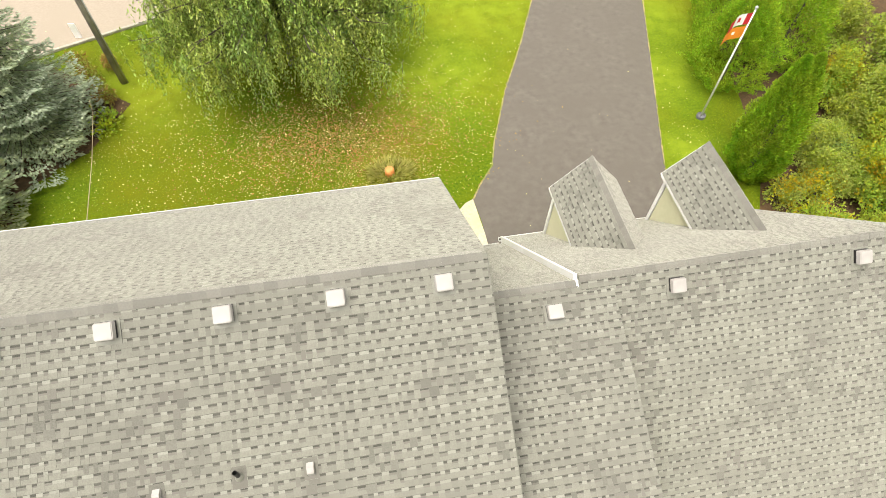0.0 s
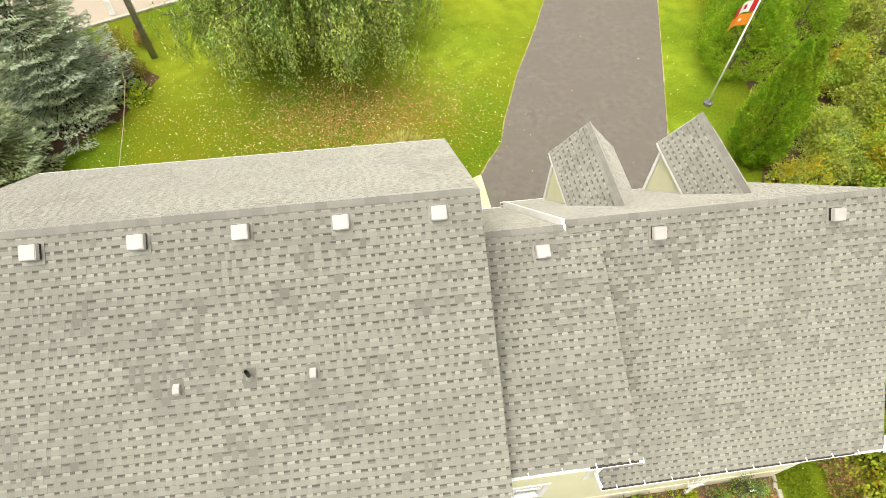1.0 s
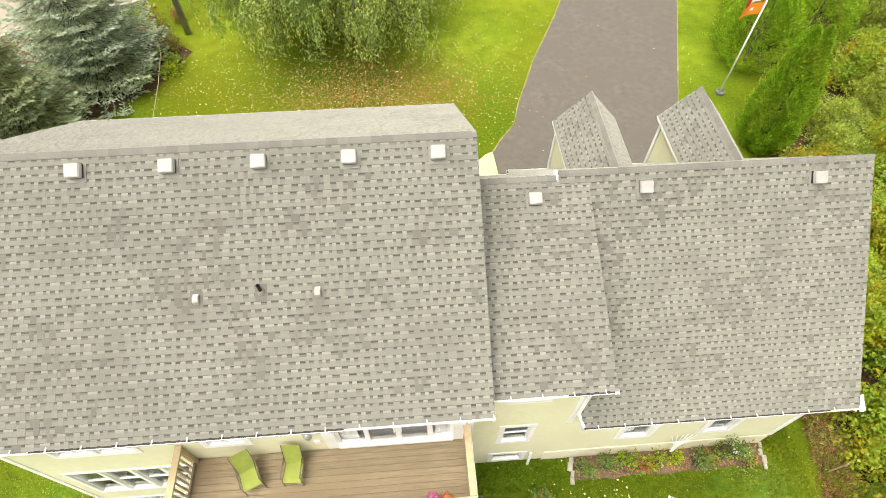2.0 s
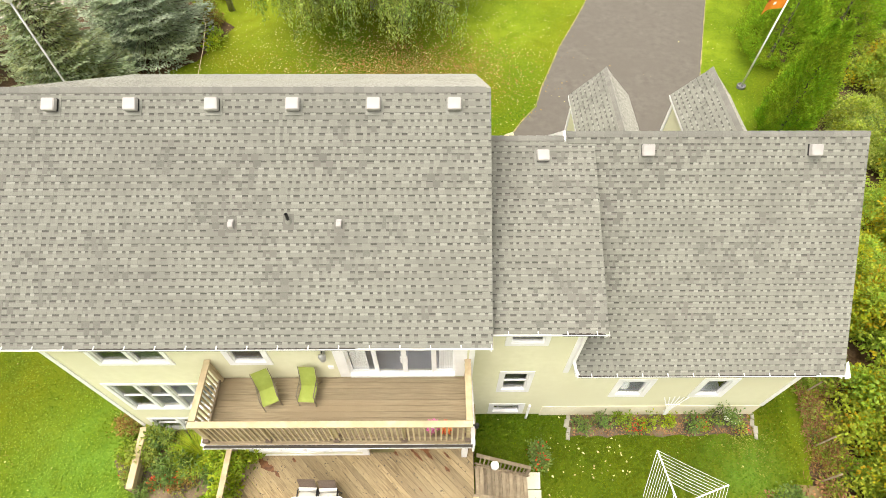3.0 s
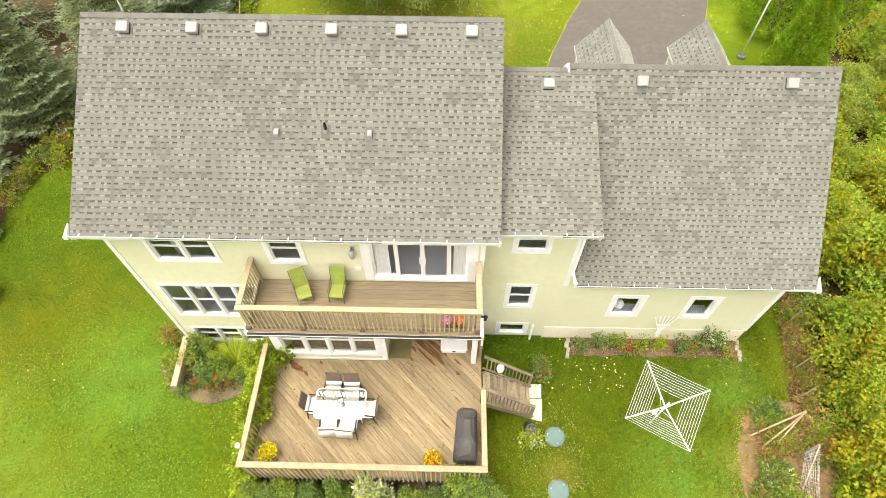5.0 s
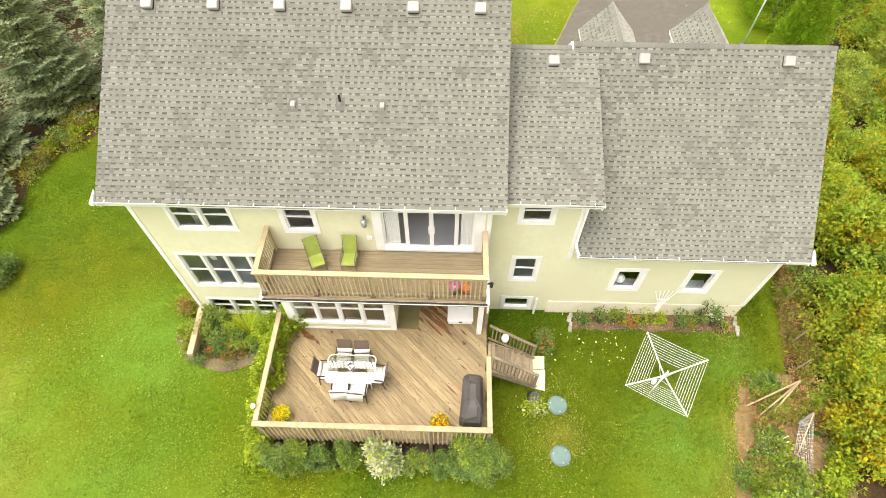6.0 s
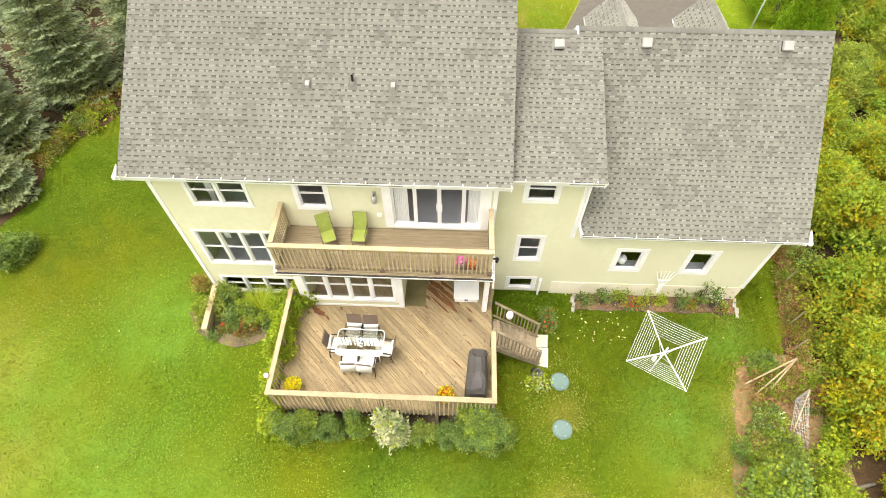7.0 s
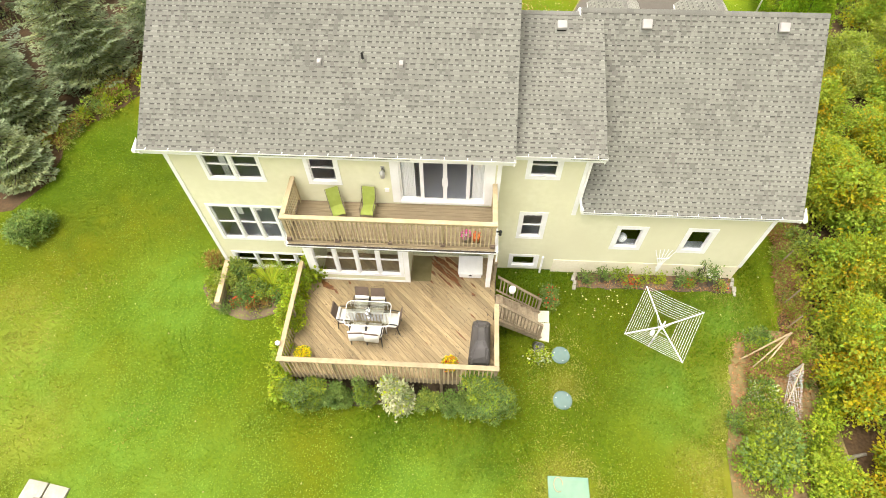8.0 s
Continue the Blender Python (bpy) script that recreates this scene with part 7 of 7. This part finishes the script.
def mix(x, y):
    """Chance of a darker, shade-coloured blade and of a dry one at each place."""
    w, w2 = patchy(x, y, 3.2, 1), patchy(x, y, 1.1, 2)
    shaded = (y < 2) / (1 + np.exp(-(y + 4.6) * .8)) / (1 + np.exp(-(x - 1.3) * 2.5)) + .8 * np.exp(-((y + 5.1) / .95) ** 2) / (1 + np.exp(-(x + 4.8) * 1.1)) / (1 + np.exp((x - 3) * 2)) + .6 * near(x, y, 1.3, -6.0, 1.3)
    shaded += .55 * np.exp(-((x + 8.8) / .9) ** 2) * (y > 0) * (y < 9) + .4 * near(x, y, -1, 16.5, 5) + .3 * near(x, y, -8, -2, 2.5) + .6 * near(x, y, -13, 5.5, 3.2) + .75 * np.exp(-((y - 11.5) / 2.8) ** 2) * (y > 8.5) / (1 + np.exp((x - 2) * 1.5))
    shaded = np.clip(shaded * 1.0 + .2 * w + .1 * w2, 0, .95)
    dry = 1.5 * near(x, y, 3.75, -6.9, 1.15) + .6 * near(x, y, 3.85, -3.5, 1.1) + .4 * near(x, y, 4.1, -2.3, .7)
    dry += .8 * np.exp(-((x - 9.05 - (y + 3.5) * .38) / .3) ** 2) * (y < -1.6) * (y > -7) + .35 * near(x, y, 7.6, -5.8, 1.0)
    for cx, cy, r, q in ((-14.0, -3.0, 1.2, .35), (-12.6, -5.8, 1.3, .3), (-14.4, -1.5, 1.6, .3), (-9.3, -5.5, .9, .35), (-12.2, -.5, .7, .25), (-15.5, -4.5, 1.5, .5), (9.7, 0, .8, .4), (.5, 15.6, 2.2, .5), (14.2, 14.5, 1.2, .4), (-10.5, 18.0, 1.2, .35)):
        dry = dry + q * near(x, y, cx, cy, r)
    dry = np.clip(dry * (1 + .5 * w2) - .07, 0, .92)
    return shaded, dry


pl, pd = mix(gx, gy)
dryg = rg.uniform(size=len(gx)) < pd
shaded = (rg.uniform(size=len(gx)) < pl) & ~dryg
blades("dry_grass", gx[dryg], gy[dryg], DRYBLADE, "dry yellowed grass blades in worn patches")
blades("lush_grass", gx[shaded], gy[shaded], SHADEBLADE, "dark green grass blades, shade near house and shrubs in their colour", .04, .095)
# closer cover where the grass is shade-coloured or dry
ex, ey = rg.uniform(-7, 11.2, 210000), rg.uniform(-9, 1.5, 210000)
ex2, ey2 = rg.uniform(-19, -7, 80000), rg.uniform(-8, 9, 80000)
ex3, ey3 = rg.uniform(-13, 3.5, 55000), rg.uniform(9, 16, 55000)
ex, ey = np.concatenate([ex, ex2, ex3]), np.concatenate([ey, ey2, ey3])
ok = np.ones(len(ex), bool)
for poly in BARE:
    ok &= ~inside(ex, ey, poly)
ex, ey = ex[ok], ey[ok]
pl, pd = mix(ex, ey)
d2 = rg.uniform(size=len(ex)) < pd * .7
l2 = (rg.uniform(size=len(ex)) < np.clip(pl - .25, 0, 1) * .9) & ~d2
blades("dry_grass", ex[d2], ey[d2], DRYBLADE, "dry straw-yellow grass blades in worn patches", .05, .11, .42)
blades("lush_grass", ex[l2], ey[l2], SHADEBLADE, "close dark green grass blades beside the house", .045, .1, .4)
plain = ~shaded & ~dryg
blades("grass", gx[plain], gy[plain], GRASSBLADE, "short mown grass blades")


def scatter(name, x, y, size, mat, label, category, seed):
    rg = np.random.default_rng(seed)
    k = np.ones(len(x), bool)
    for poly in BARE[1:4]:
        k &= ~inside(x, y, poly)
    x, y = x[k], y[k]
    n = len(x)
    ob = part(name, leaf_mesh(name, np.stack([x, y, np.full(n, .05)], 1), np.stack([rg.normal(size=n), rg.normal(size=n), rg.normal(size=n) * .12], 1), rg.uniform(.6, 1.4, n) * size, .75, mat, rg, facing=np.tile((0, 0, 1.0), (n, 1))), mat)
    return tagged(ob, label, category, kind="stuff")


x = np.concatenate([rg.normal(-1.8, 4.8, 3400), rg.uniform(-12, 15, 900), rg.normal(5.3, .8, 60)])
y = np.concatenate([rg.normal(18.2, 3.0, 3400), rg.uniform(10, 28, 900), rg.normal(-.5, .45, 60)])
far = ~inside(x, y, DRIVE)
scatter("fallen_leaves", x[far], y[far], .062, DRYLEAF, "pale yellow birch leaves scattered on the lawn", "fallen leaves", 1)
x = np.concatenate([rg.uniform(-18, 11.5, 260), rg.uniform(5, 13, 30)])
y = np.concatenate([rg.uniform(-9, 8, 260), rg.uniform(9, 24, 30)])
scatter("fallen_leaves", x, y, .05, DRYLEAF, "few pale leaves scattered on the back lawn", "fallen leaves", 2)
x, y = rg.normal(-.9, 2.5, 9500), rg.normal(17.5, 1.5, 9500)
scatter("leaf_litter", x, y, .07, RUSTLEAF, "brown leaf litter under the birch", "leaf litter", 3)
n = 1500
x, y = rg.uniform(4.65, 10.1, n), rg.uniform(.16, .76, n)
tagged(part("bed_mulch", leaf_mesh("bed_mulch", np.stack([x, y, np.full(n, .05)], 1), np.stack([rg.normal(size=n), rg.normal(size=n), rg.normal(size=n) * .2], 1), rg.uniform(.03, .09, n), .5, DRYSTALK, rg, facing=np.tile((0, 0, 1.0), (n, 1))), DRYSTALK), "brown mulch and dead leaves on the flower bed", "mulch", kind="stuff")
x, y = rg.uniform(8.6, 11.9, 2600), rg.uniform(-6.5, -1.4, 2600)
on = x > 9.3 + (y + 3) * .3
scatter("plant_debris", x[on], y[on], .075, DRYSTALK, "dry brown stems and leaf bits on the bed", "plant debris", 4)
x, y = rg.uniform(-21, 12, 190000), rg.uniform(-9.5, 9, 190000)
x2, y2 = rg.uniform(-12, 12, 16000), rg.uniform(14, 27, 16000)
x, y = np.concatenate([x, x2]), np.concatenate([y, y2])
on = rg.uniform(size=len(x)) < .45 + .3 * patchy(x, y, 3.6, 7) + .22 * patchy(x, y, .9, 8)
on &= (x < 1.7) | (y < -3) | (rg.uniform(size=len(x)) < .3)
for poly in BARE:
    on &= ~inside(x, y, poly)
x, y = x[on], y[on]
n = len(x)
ob = part("clover", leaf_mesh("clover", np.stack([x, y, rg.uniform(.03, .06, n)], 1), np.stack([rg.normal(size=n), rg.normal(size=n), rg.normal(size=n) * .2], 1), rg.uniform(.03, .06, n), .7, CLOVER, rg, facing=np.tile((0, 0, 1.0), (n, 1))), CLOVER)
tagged(ob, "pale green clover and broad tufts in the lawn", "clover", kind="stuff")
